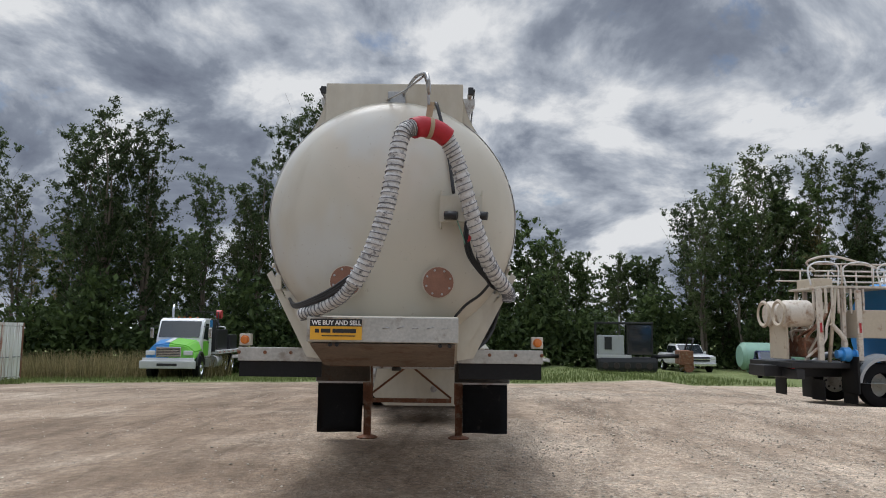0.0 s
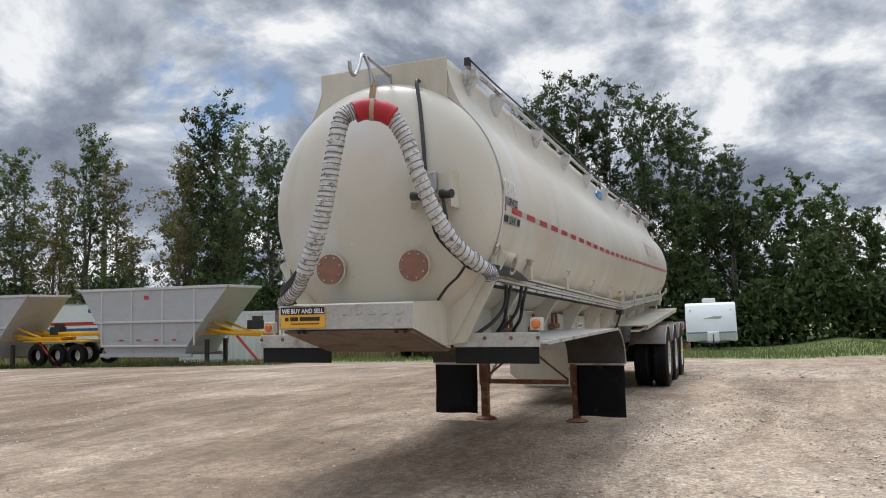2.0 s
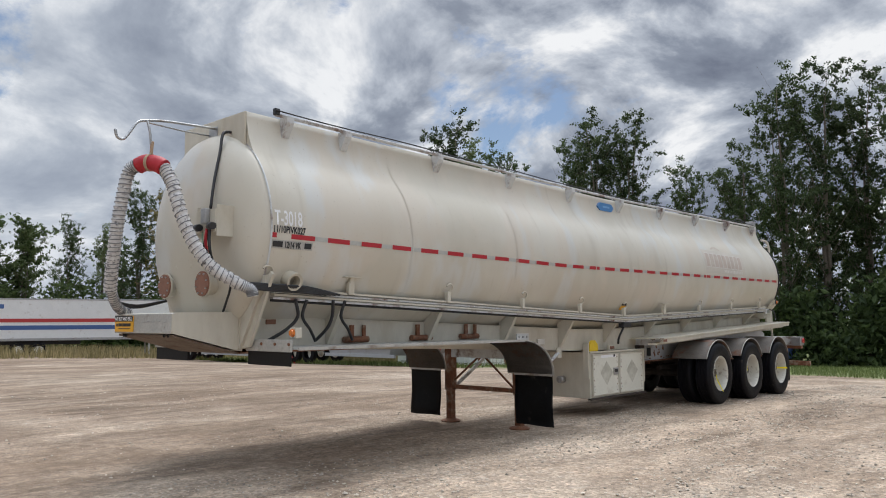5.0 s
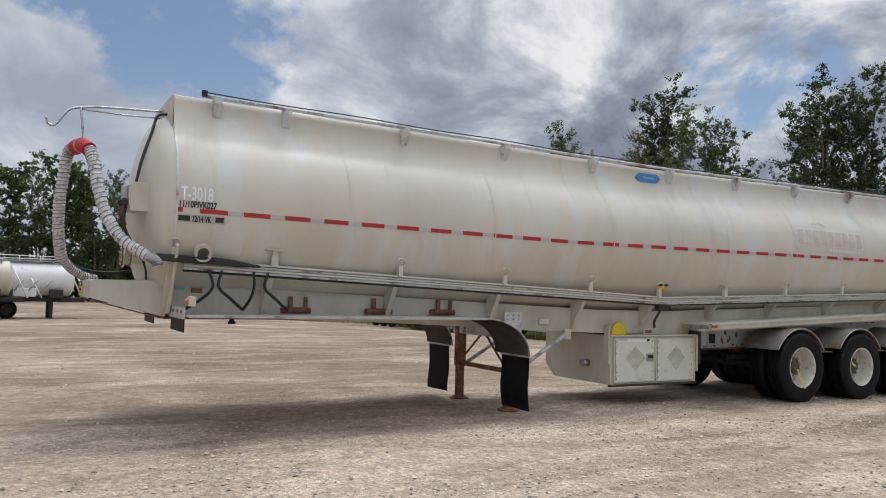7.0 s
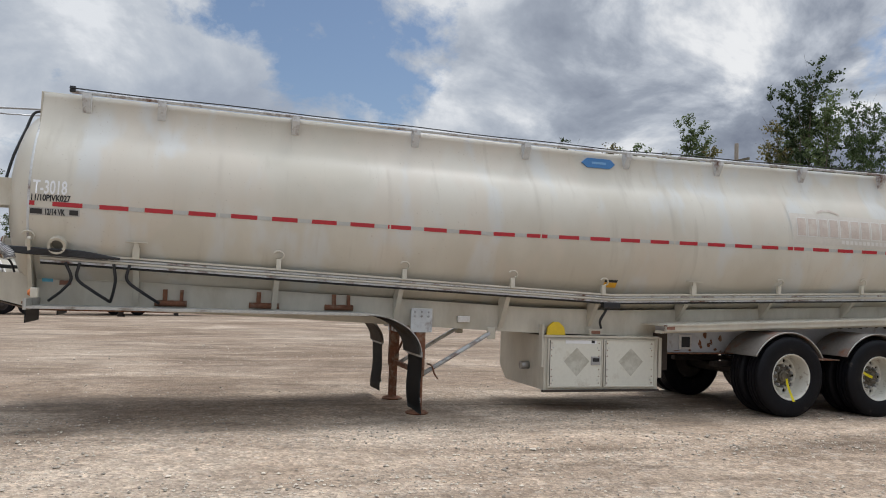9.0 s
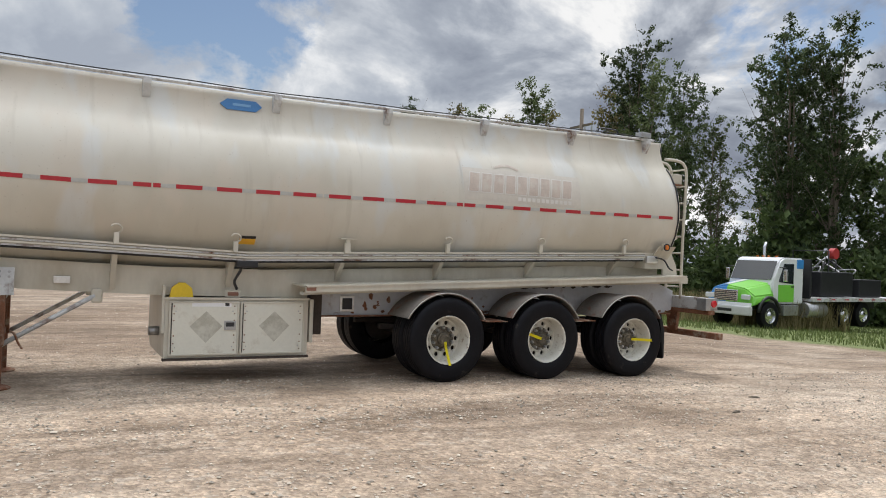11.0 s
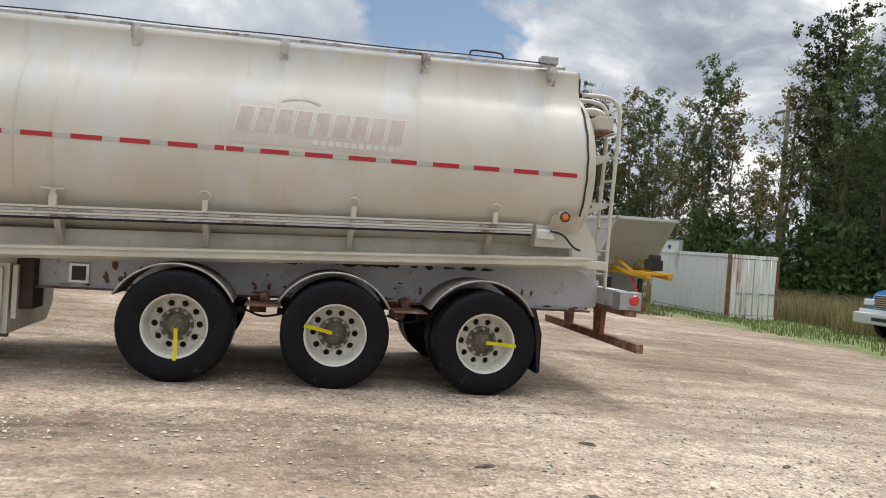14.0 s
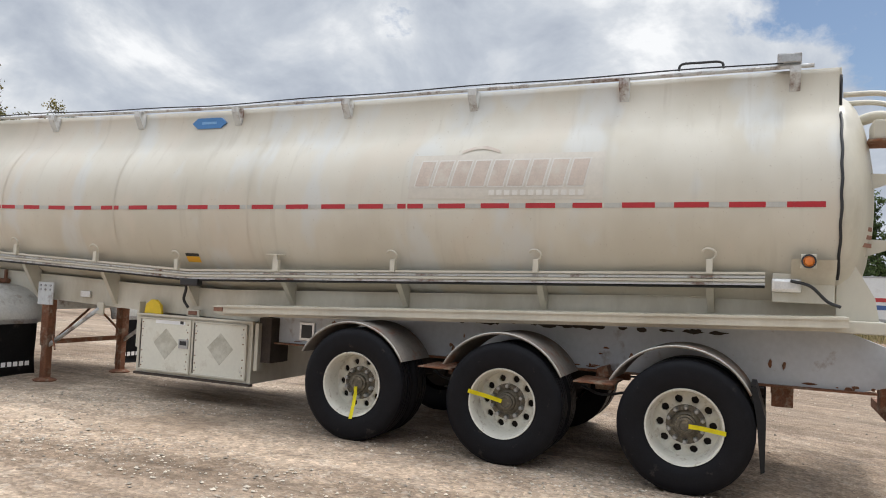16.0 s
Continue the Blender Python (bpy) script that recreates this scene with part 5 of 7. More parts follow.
WHEEL_Y = (16.38, 17.94, 19.52)
for y, ang in zip(WHEEL_Y, (-86, 164, -2)):
    for side in (1, -1):
        wheel_set(y, side, ang)
        # curved fender over the wheel
        bm = bmesh.new()
        xa, xb = CX + side * 0.74, CX + side * 1.40
        yf = y - 0.03 - 0.03 * (y > 19)
        arc = [(yf + 0.64 * math.cos(a), 0.50 + 0.635 * math.sin(a)) for a in np.linspace(radians(27), radians(151), 20)]
        lo_, hi_ = [], []
        for (yy, zz) in arc:
            c = Vector((yy - yf, zz - 0.5)).normalized() * 0.014
            hi_.append([bm.verts.new((x, yy, zz)) for x in (xa, xb)])
            lo_.append([bm.verts.new((x, yy - c.x, zz - c.y)) for x in (xa, xb)])
        for L in (hi_, lo_):
            for p, q in zip(L, L[1:]):
                bm.faces.new((p[0], p[1], q[1], q[0]))
        for i in (0, 1):
            for p, q, r_, t_ in zip(hi_, hi_[1:], lo_, lo_[1:]):
                bm.faces.new((p[i], q[i], t_[i], r_[i]))
        bmesh.ops.recalc_face_normals(bm, faces=bm.faces[:])
        smooth(bm, 40)
        wf = part("wheel_fender", bm, "fender", tanker, "curved metal wheel fender")
        part("fender_bead", tube(bmesh.new(), [(xb, yy, zz) for yy, zz in arc], 0.007, 6), "dullalu", wf)
    part("axle", tube(bmesh.new(), [(CX - 0.9, y, 0.50), (CX + 0.9, y, 0.50)], 0.065, 12), "drum", tanker)
    for side in (1, -1):
        part("spring_hanger", one_box((CX + side * 0.47, y + 0.75, 0.72), (0.08, 0.18, 0.24), 0.01), "rusty", tanker)
        part("leaf_spring", one_box((CX + side * 0.47, y, 0.62), (0.09, 1.2, 0.07), 0.01), "drum", tanker)
for y in (17.2, 18.73):
    for side in (1, -1):
        part("fender_shelf", one_box((CX + side * 1.0, y, 0.745), (0.5, 0.36, 0.014), 0.004), "rusty", tanker)
        part("shelf_bracket", one_box((CX + side * 0.72, y, 0.80), (0.2, 0.10, 0.10), 0.01, Matrix.Rotation(radians(18), 3, "X")), "rusty", tanker)
        part("air_line", tube(bmesh.new(), curve_pts([(CX + side * 0.8, y - 0.2, 0.66), (CX + side * 0.85, y, 0.60), (CX + side * 0.8, y + 0.25, 0.64)]), 0.012, 6), "cable", tanker)

# the trailer stands slightly askew to the yard
ASKEW = radians(0.8)
pivot = Vector((CX, 6.8, 0))
for ob_ in (tanker, hose):
    ob_.matrix_basis = Matrix.Translation(pivot) @ Matrix.Rotation(ASKEW, 4, "Z") @ Matrix.Translation(-pivot) @ ob_.matrix_basis


# ---- trees ----
def leaf_mat(name, dark, light):
    m = bpy.data.materials.new(name)
    m.use_nodes = True
    nd, ln = m.node_tree.nodes, m.node_tree.links
    b = nd["Principled BSDF"]
    b.inputs["Roughness"].default_value = 0.6
    b.inputs["Specular IOR Level"].default_value = 0.25
    g = nd.new("ShaderNodeNewGeometry")
    r = nd.new("ShaderNodeValToRGB")
    el = r.color_ramp.elements
    el[0].color, el[1].color = (*dark, 1), (*light, 1)
    ln.new(g.outputs["Random Per Island"], r.inputs[0])
    oi = nd.new("ShaderNodeObjectInfo")
    mr = nd.new("ShaderNodeMapRange")
    mr.inputs["To Min"].default_value, mr.inputs["To Max"].default_value = 0.75, 1.3
    ln.new(oi.outputs["Random"], mr.inputs["Value"])
    sc = nd.new("ShaderNodeVectorMath")
    sc.operation = "SCALE"
    ln.new(r.outputs[0], sc.inputs[0])
    ln.new(mr.outputs[0], sc.inputs["Scale"])
    ln.new(sc.outputs[0], b.inputs["Base Color"])
    tl = nd.new("ShaderNodeBsdfTranslucent")
    ln.new(sc.outputs[0], tl.inputs["Color"])
    mx = nd.new("ShaderNodeMixShader")
    mx.inputs[0].default_value = 0.4
    ln.new(b.outputs[0], mx.inputs[1])
    ln.new(tl.outputs[0], mx.inputs[2])
    ln.new(mx.outputs[0], nd["Material Output"].inputs["Surface"])
    return m


M["leaf_aspen"] = leaf_mat("aspen_leaves", (0.075, 0.100, 0.042), (0.170, 0.210, 0.090))
M["leaf_poplar"] = leaf_mat("poplar_leaves", (0.040, 0.060, 0.027), (0.105, 0.142, 0.058))
M["leaf_autumn"] = leaf_mat("yellowing_leaves", (0.088, 0.092, 0.037), (0.275, 0.225, 0.094))
M["leaf_bush"] = leaf_mat("bush_leaves", (0.033, 0.053, 0.021), (0.119, 0.163, 0.057))
rng = np.random.default_rng(7)


def leaf_mesh(name, centres, size, material):
    """Many small bent leaf clumps, one quad pair each."""
    n = len(centres)
    a = rng.normal(size=(n, 3))
    a /= np.linalg.norm(a, axis=1)[:, None]
    b = np.cross(a, rng.normal(size=(n, 3)))
    b /= np.linalg.norm(b, axis=1)[:, None]
    s = size * rng.uniform(0.6, 1.4, (n, 1))
    c = np.cross(a, b) * s * 0.25
    v = np.stack([centres - a * s, centres - b * s * 0.55 + c, centres + a * s, centres + b * s * 0.55 + c], 1).reshape(-1, 3)
    idx = np.arange(n) * 4
    faces = np.concatenate([np.stack([idx, idx + 1, idx + 2], 1), np.stack([idx, idx + 2, idx + 3], 1)])
    me = bpy.data.meshes.new(name)
    me.from_pydata(v.tolist(), [], faces.tolist())
    me.materials.append(M[material])
    return me


def make_tree(name, height, spread, base, leaves, material, label, bare=0.15, size=0.10, taper=0.55, stems=1):
    """One or more stems with steep limbs; each limb carries twigs, and the leaves sit along the twigs."""
    tr = thing(name, label, "tree")
    bm = bmesh.new()
    cents = []
    n_limb = int(height * 3.4)
    for st_ in range(stems):
        foot = rng.normal(0, 0.35, 2) if stems > 1 else (0.0, 0.0)
        lean = rng.normal(0, 0.3 + 0.55 * (stems > 1), 2)
        top = height * (1.0 if st_ == 0 else rng.uniform(0.78, 0.95))
        spine = [Vector((foot[0] + lean[0] * (k / 8) ** 2 + 0.10 * math.sin(k * 1.7 + st_), foot[1] + lean[1] * (k / 8) ** 2 + 0.09 * math.cos(k * 2.1), top * 0.97 * k / 8)) for k in range(9)]
        r0 = height * 0.009
        tube(bm, spine, r0, 7, True, [r0 * (1.25 - 1.19 * k / 8) for k in range(9)])
        for i in range(n_limb // stems):
            f = base + (0.985 - base) * (i + rng.uniform(0, 1)) / (n_limb // stems)
            k = min(int(f * 8), 7)
            p = spine[k].lerp(spine[k + 1], f * 8 - k)
            ang = rng.uniform(0, 2 * math.pi)
            g = (f - base) / (1 - base)
            # widest a third of the way up, drawn out to a point at the top
            wide = min(1.0, 0.55 + 1.6 * g) * max(0.0, 1 - g ** 1.6) ** taper
            reach = spread * (0.10 + 0.90 * wide) * rng.uniform(0.5, 1.15)
            d = Vector((math.cos(ang), math.sin(ang), rng.uniform(0.7, 1.5) + 0.6 * g))
            mid, end = p + d * reach * 0.5, p + Vector((d.x, d.y, d.z * 1.05)) * reach
            tube(bm, [p, mid, end], 0.03, 4, False, [r0 * 0.30 * (1.1 - f), r0 * 0.18 * (1.1 - f), 0.008])
            if rng.uniform() < bare:
                continue
            m = int(leaves / n_limb * (0.45 + 0.75 * reach / spread))
            p_, e_ = np.array(p), np.array(end)
            nt = 7
            root = p_ + (e_ - p_) * rng.uniform(0.15, 1.0, (nt, 1))
            tip = root + (rng.normal(0, 1, (nt, 3)) * [0.9, 0.9, 0.45] + [0, 0, 0.45]) * (0.28 + 0.20 * reach)
            w = rng.integers(0, nt, m)
            t = rng.uniform(0.05, 1.05, (m, 1))
            cents.append(root[w] + (tip[w] - root[w]) * t + rng.normal(0, 0.10, (m, 3)))
    part("trunk", bm, "bark", tr)
    cents = np.concatenate(cents)
    cents = cents[cents[:, 2] > 0.6]
    crown = new("crown", leaf_mesh("crown", cents, size, material))
    crown.parent = tr
    return tr


KINDS = [
    make_tree("poplar_tree", 20, 3.3, 0.10, 15500, "leaf_poplar", "tall dark green poplar at the wood's edge", 0.04, 0.112, 0.42, 2),
    make_tree("aspen_tree", 17, 2.8, 0.14, 10500, "leaf_aspen", "slender green aspen with an open crown", 0.10, 0.105, 0.5, 2),
    make_tree("aspen_tree", 14, 2.4, 0.16, 5200, "leaf_autumn", "thin aspen with yellowing leaves and bare twigs", 0.26, 0.105, 0.8),
    make_tree("poplar_tree", 22, 3.6, 0.07, 19000, "leaf_poplar", "very tall dense dark green poplar tree", 0.03, 0.115, 0.40, 3),
    make_tree("broadleaf_tree", 11, 2.9, 0.06, 5200, "leaf_bush", "low rounded dark green broadleaf tree", 0.03, 0.16, 0.35, 2),
]
HEIGHTS = [20, 17, 14, 22, 11]
used = set()


def plant(kind, x, y, h):
    s = h / HEIGHTS[kind]
    m = pose(x, y, ground_z(x, y) - 0.05, 0, 0, rng.uniform(0, 360))
    src = KINDS[kind]
    if kind not in used:
        used.add(kind)
        src.scale = (s, s, s)
        src.matrix_basis = m @ Matrix.Diagonal((s, s, s, 1))
        return
    keep = tuple(src.scale)
    ob = copy_thing(src, m)
    wide = (0.98, 1.0, 1.0, 0.98, 1.05)[kind]
    ob.scale = (s * wide * rng.uniform(0.9, 1.1), s * wide * rng.uniform(0.9, 1.1), s)
    return ob


# tall groups that stand out of the tree line, then the line itself
for kind, x, y, h in (
        (3, -26.5, 57, 20.5), (0, -29, 59, 20), (3, -23.5, 58, 20.5), (0, -20, 60, 16), (3, -15.5, 60, 17), (0, -12.5, 61, 21.5), (1, -17.5, 62, 15),
        (3, -10.8, 64, 23), (3, -8.4, 66, 22.5), (0, -5.6, 65, 21), (0, -3.2, 66, 20), (3, -1.0, 68, 18), (0, 1.2, 66, 15.5), (4, 3.4, 66, 11),
        (4, 6.2, 67, 11), (1, 9.2, 68, 10.5), (4, 12.0, 69, 9.6), (1, 15, 70, 10), (4, 17.5, 71, 9.5), (0, 21, 68, 15), (1, 23.5, 67, 17.5),
        (1, 26, 66, 19), (0, 28.5, 67, 18), (1, 31, 66, 18.5), (3, 35, 66, 19.5), (0, 39, 65, 17), (0, 43, 64, 16), (3, 48, 63, 17),
        (1, -33, 57, 15), (0, -36, 56, 16), (1, -39.5, 56, 17), (0, -42.5, 57, 19.5), (2, -45, 55, 16), (1, -48.5, 60, 16.5), (2, -51, 54, 15), (1, -54, 53, 17.5),
        (2, -57, 52, 15), (1, -60, 51, 16), (2, -63, 50, 16.5), (1, -66, 48, 15), (0, -69, 47, 17), (1, -72, 45, 14.5), (2, -75, 44, 15), (0, -78, 42, 15.5), (1, -80, 39, 14),
        (0, -82, 36, 14.5), (1, -84, 32, 13.5), (0, -86, 28, 14), (1, -88, 22, 13.5), (4, -89, 17, 12), (0, -90, 11, 13)):
    plant(kind, x, y, h * 1.2 if x < -33 and y > 40 else h)
for y in np.arange(-4, 34, 2.6):
    plant(int(rng.choice([4, 1, 4])), -84 + rng.uniform(-3, 3), y, rng.uniform(11, 15))
for x in np.arange(-88, -60, 2.1):
    plant(int(rng.choice([4, 4, 1])), x - 2, -2 + 6 * math.sin(x * 0.3) - (x + 88) * 0.95, rng.uniform(10, 14.5))
for x in np.arange(-60, -18, 2.6):
    plant(int(rng.choice([1, 4, 2, 0])), x, -32 - rng.uniform(0, 6), rng.uniform(12, 17))
for x in np.arange(-84, 54, 3.0):
    y = 63 + rng.uniform(0, 7) if x > -44 else 63 + (x + 44) * 0.50 + rng.uniform(0, 6)
    if 5 < x < 20:
        plant(4, x, y + 6, rng.uniform(7.5, 10))
    else:
        plant(int(rng.choice([4, 1, 2, 4, 4])), x, y, rng.uniform(10.5, 14.5))


def undergrowth(name, path, depth, top, count, size, material, label):
    """Dense low bushes along a line: one mass of leaves."""
    path = np.array(path, float)
    seg = np.linalg.norm(np.diff(path, axis=0), axis=1)
    cum = np.concatenate([[0], np.cumsum(seg)])
    d = rng.uniform(0, cum[-1], count)
    x, y = np.interp(d, cum, path[:, 0]), np.interp(d, cum, path[:, 1])
    hgt = top * (0.6 + 0.4 * np.sin(d * 0.9) * np.sin(d * 0.37 + 1)) * rng.uniform(0, 1, count) ** 0.8
    off = rng.uniform(-0.5, 0.5, count) * depth
    x, y = x + rng.normal(0, 0.7, count), y + off
    z = np.array([ground_z(a, b) for a, b in zip(x, y)]) + hgt
    ob = new(name, leaf_mesh(name, np.stack([x, y, z], 1), size, material))
    return tagged(ob, label, "undergrowth", kind="stuff")


undergrowth("undergrowth", [(-90, 12), (-85, 29), (-73, 43), (-58, 50), (-40, 54.5), (-27, 55.5), (-10, 61.5), (3, 64), (10, 66.5), (20, 68), (52, 63)], 4.5, 8.0, 82000, 0.27, "leaf_bush", "dense dark undergrowth filling the foot of the wood")
undergrowth("undergrowth", [(-92, 16), (-90, -4), (-66, -27), (-20, -38)], 4.0, 8.5, 34000, 0.29, "leaf_bush", "dense dark undergrowth along the yard's far side")


# ---- grass ----
def blades(name, n, xr, yr, h0, h1, width, material, label, keep=None):
    x, y = rng.uniform(*xr, n), rng.uniform(*yr, n)
    ok = np.array([keep(a, b) if keep else True for a, b in zip(x, y)])
    x, y = x[ok], y[ok]
    n = len(x)
    z = np.array([ground_z(a, b) for a, b in zip(x, y)])
    h = rng.uniform(h0, h1, n)
    a = rng.uniform(0, 2 * math.pi, n)
    lean = rng.uniform(0.1, 0.5, n) * h
    dx, dy = np.cos(a), np.sin(a)
    wx, wy = -dy * width, dx * width
    v = np.stack([np.stack([x - wx, y - wy, z], 1), np.stack([x + wx, y + wy, z], 1), np.stack([x + dx * lean, y + dy * lean, z + h], 1)], 1).reshape(-1, 3)
    i = np.arange(n) * 3
    me = bpy.data.meshes.new(name)
    me.from_pydata(v.tolist(), [], np.stack([i, i + 1, i + 2], 1).tolist())
    me.materials.append(M[material])
    return tagged(new(name, me), label, "grass", kind="stuff")


M["grass"] = leaf_mat("green_grass", (0.08, 0.105, 0.032), (0.175, 0.21, 0.075))
M["drygrass"] = leaf_mat("dry_tall_grass", (0.11, 0.10, 0.04), (0.34, 0.28, 0.15))


def edge_y(x):
    return 31.8 + 0.7 * step(x, 2, 9) + 1.6 * noise.noise(Vector((x * 0.35, 3.1, 0)))


blades("grass", 52000, (-44, 15), (29, 58), 0.08, 0.26, 0.018, "grass", "short green grass along the yard's edge", lambda x, y: y > edge_y(x) + 0.8 and rng.uniform() < 1.5 / (1 + (y - edge_y(x)) * 0.12))
blades("tall_grass", 30000, (-40, -12.5), (35, 44), 0.7, 1.7, 0.022, "drygrass", "tall dry grass mound beside the parked truck", lambda x, y: y > 36.5 + 1.5 * math.sin(x) and (x < -16.5 or y > 39.5) and not (-28.5 < x < -17 and y < 40.5))
blades("weeds", 2600, (-43, -17), (29.4, 31.4), 0.10, 0.32, 0.03, "grass", "weeds growing along the hopper trailers")
blades("tall_grass", 9000, (-62, -44), (18, 42), 0.3, 0.9, 0.03, "drygrass", "dry grass around the parked van trailers")

# loose stones on the yard
stone_v, stone_f = [], []
base_ico = [(0, 0, 1), (0.9, 0, 0.3), (0.3, 0.85, 0.3), (-0.7, 0.5, 0.3), (-0.7, -0.5, 0.3), (0.3, -0.85, 0.3), (0, 0, -0.5)]
ico_f = [(0, 1, 2), (0, 2, 3), (0, 3, 4), (0, 4, 5), (0, 5, 1), (6, 2, 1), (6, 3, 2), (6, 4, 3), (6, 5, 4), (6, 1, 5)]
for k in range(64000):
    if k < 46000:
        x, y = rng.uniform(0.5, 9.5), rng.uniform(-1, 26)
    else:
        x, y = rng.uniform(-14, 16), rng.uniform(1, 30)
    if noise.noise(Vector((x * 0.9 + 3.0, y * 0.5, 1.0))) < rng.uniform(-0.45, 0.30):
        continue
    s = 0.006 + 0.015 * rng.uniform() ** 4 + (0.022 * rng.uniform() if k % 250 == 0 else 0)
    o = len(stone_v)
    a = rng.uniform(0, 6.28)
    ca, sa = math.cos(a), math.sin(a)
    q = rng.uniform(0.7, 1.3, (7, 1)) * np.array(base_ico) * [s * 1.3, s, s * 0.8]
    z = ground_z(x, y)
    stone_v += [(x + p[0] * ca - p[1] * sa, y + p[0] * sa + p[1] * ca, z + p[2] + s * 0.2) for p in q]
    stone_f += [(i + o, j + o, l + o) for i, j, l in ico_f]
me = bpy.data.meshes.new("stones")
me.from_pydata(stone_v, [], stone_f)
M["stone"] = mat("pale_stones", (0.46, 0.405, 0.335), 0.95, 0, 0.1, 4, island=0.5, spec=0.2)
me.materials.append(M["stone"])
M["clod"] = mat("dark_dirt_clod", (0.10, 0.08, 0.06), 0.95, 0, 0.3, 12, 0.5, 60)
for cx_, cy_, ln_, turn_ in ((3.62, 18.96, 0.085, 20), (2.97, 20.0, 0.08, -25), (4.23, 19.53, 0.06, -10), (3.32, 21.6, 0.07, 35)):
    clod = thing("dirt_clod", "small dark dried mud clod lying on the gravel", "dirt clod", (cx_, cy_, ground_z(cx_, cy_) - 0.004), turn_, group="mud clods on the yard")
    bm = bmesh.new()
    bmesh.ops.create_icosphere(bm, subdivisions=3, radius=1)
    for v in bm.verts:
        v.co *= 1 + 0.35 * noise.noise(v.co * 1.7 + Vector((cx_, cy_, 0)))
        v.co = Vector((v.co.x * ln_ * 0.38, v.co.y * ln_, max(v.co.z, -0.1) * ln_ * 0.28))
    part("lump", bm, "clod", clod)
tagged(new("loose_stones", me), "loose pale gravel stones scattered over the yard", "gravel", kind="stuff")

# ---- materials for the parked things ----
M["glass"] = mat("dark_window_glass", (0.02, 0.025, 0.03), 0.08, 0, 0.1, 3, coat=0.6)
M["truckblue"] = mat("truck_blue", (0.05, 0.26, 0.62), 0.3, 0, 0.06, 3, coat=0.4)
M["truckgreen"] = mat("truck_lime_green", (0.20, 0.58, 0.06), 0.3, 0, 0.06, 3, coat=0.4)
M["truckwhite"] = mat("truck_white", (0.74, 0.75, 0.76), 0.3, 0, 0.04, 3, coat=0.4)
M["chrome"] = mat("chrome", (0.65, 0.66, 0.68), 0.2, 1.0, 0.1, 6)
M["lampglass"] = mat("headlamp_glass", (0.7, 0.72, 0.74), 0.1, 0.2, 0.1, 10, coat=0.6)
M["hopper"] = mat("hopper_grey", (0.41, 0.42, 0.43), 0.6, 0.1, 0.08, 1.5, 0.05, 30, (0.36, 0.34, 0.31), 0.2, 1.6)
M["hopperrim"] = mat("hopper_rim", (0.53, 0.53, 0.53), 0.5, 0.1, 0.06, 2)
M["hopyellow"] = mat("hopper_yellow", (0.66, 0.36, 0.015), 0.5, 0, 0.12, 3, 0, 30, RUST, 0.12, 3)
M["contwhite"] = mat("container_white", (0.66, 0.67, 0.67), 0.55, 0, 0.06, 2, 0, 30, (0.36, 0.17, 0.09), 0.10, 1.4, stretch=(1, 1, 0.25))
M["contdoor"] = mat("container_door_white", (0.80, 0.79, 0.76), 0.55, 0, 0.06, 2, 0, 30, (0.33, 0.14, 0.07), 0.30, 2.6, stretch=(2.2, 2.2, 0.16))
M["greentank"] = mat("pale_green_paint", (0.30, 0.48, 0.38), 0.5, 0, 0.1, 2)
M["darkblue"] = mat("dark_blue_paint", (0.025, 0.035, 0.11), 0.3, 0, 0.1, 3, coat=0.5)
M["palebeige"] = mat("pale_beige_paint", (0.60, 0.54, 0.46), 0.5, 0, 0.12, 3, 0, 30, (0.30, 0.19, 0.12), 0.35, 4)
M["beige"] = mat("beige_paint", (0.50, 0.43, 0.33), 0.5, 0, 0.08, 2, 0, 30, RUST, 0.14, 3)
M["redpaint"] = mat("red_paint", (0.45, 0.04, 0.04), 0.5, 0, 0.1, 4)
M["vanblue"] = mat("van_blue", (0.06, 0.12, 0.30), 0.5, 0, 0.08, 3)


def road_wheel(parent, x, y, z, r, w, face, rim="rim", name="wheel"):
    """A truck or car wheel whose face looks along +x or -x."""
    m = Matrix.Translation((x, y, z)) @ Matrix.Rotation(radians(90 * face), 4, "Y")
    k = r / 0.53
    wh = part(name, revolve(bmesh.new(), [(0.29 * k, -w / 2), (0.45 * k, -w / 2 - 0.005), (r - 0.01, -w / 2 + 0.02), (r, -w / 2 + 0.04), (r, w / 2 - 0.04), (r - 0.01, w / 2 - 0.02), (0.45 * k, w / 2 + 0.005), (0.30 * k, w / 2 - 0.01)], m, 32), "rubber", parent)
    part("rim", revolve(bmesh.new(), [(0.31 * k, w / 2 - 0.004), (0.29 * k, w / 2), (0.27 * k, w / 2 - 0.05), (0.16 * k, w / 2 - 0.03), (0.12 * k, w / 2 + 0.01), (0.06 * k, w / 2 + 0.03), (0, w / 2 + 0.03)], m, 24), rim, wh)
    for q in range(8):
        a = q * math.pi / 4
        part("wheel_hole", revolve(bmesh.new(), [(0, w / 2 - 0.030), (0.028 * k, w / 2 - 0.032)], m @ Matrix.Translation((0.215 * k * math.cos(a), 0.215 * k * math.sin(a), 0)), 8), "black", wh)
    return wh


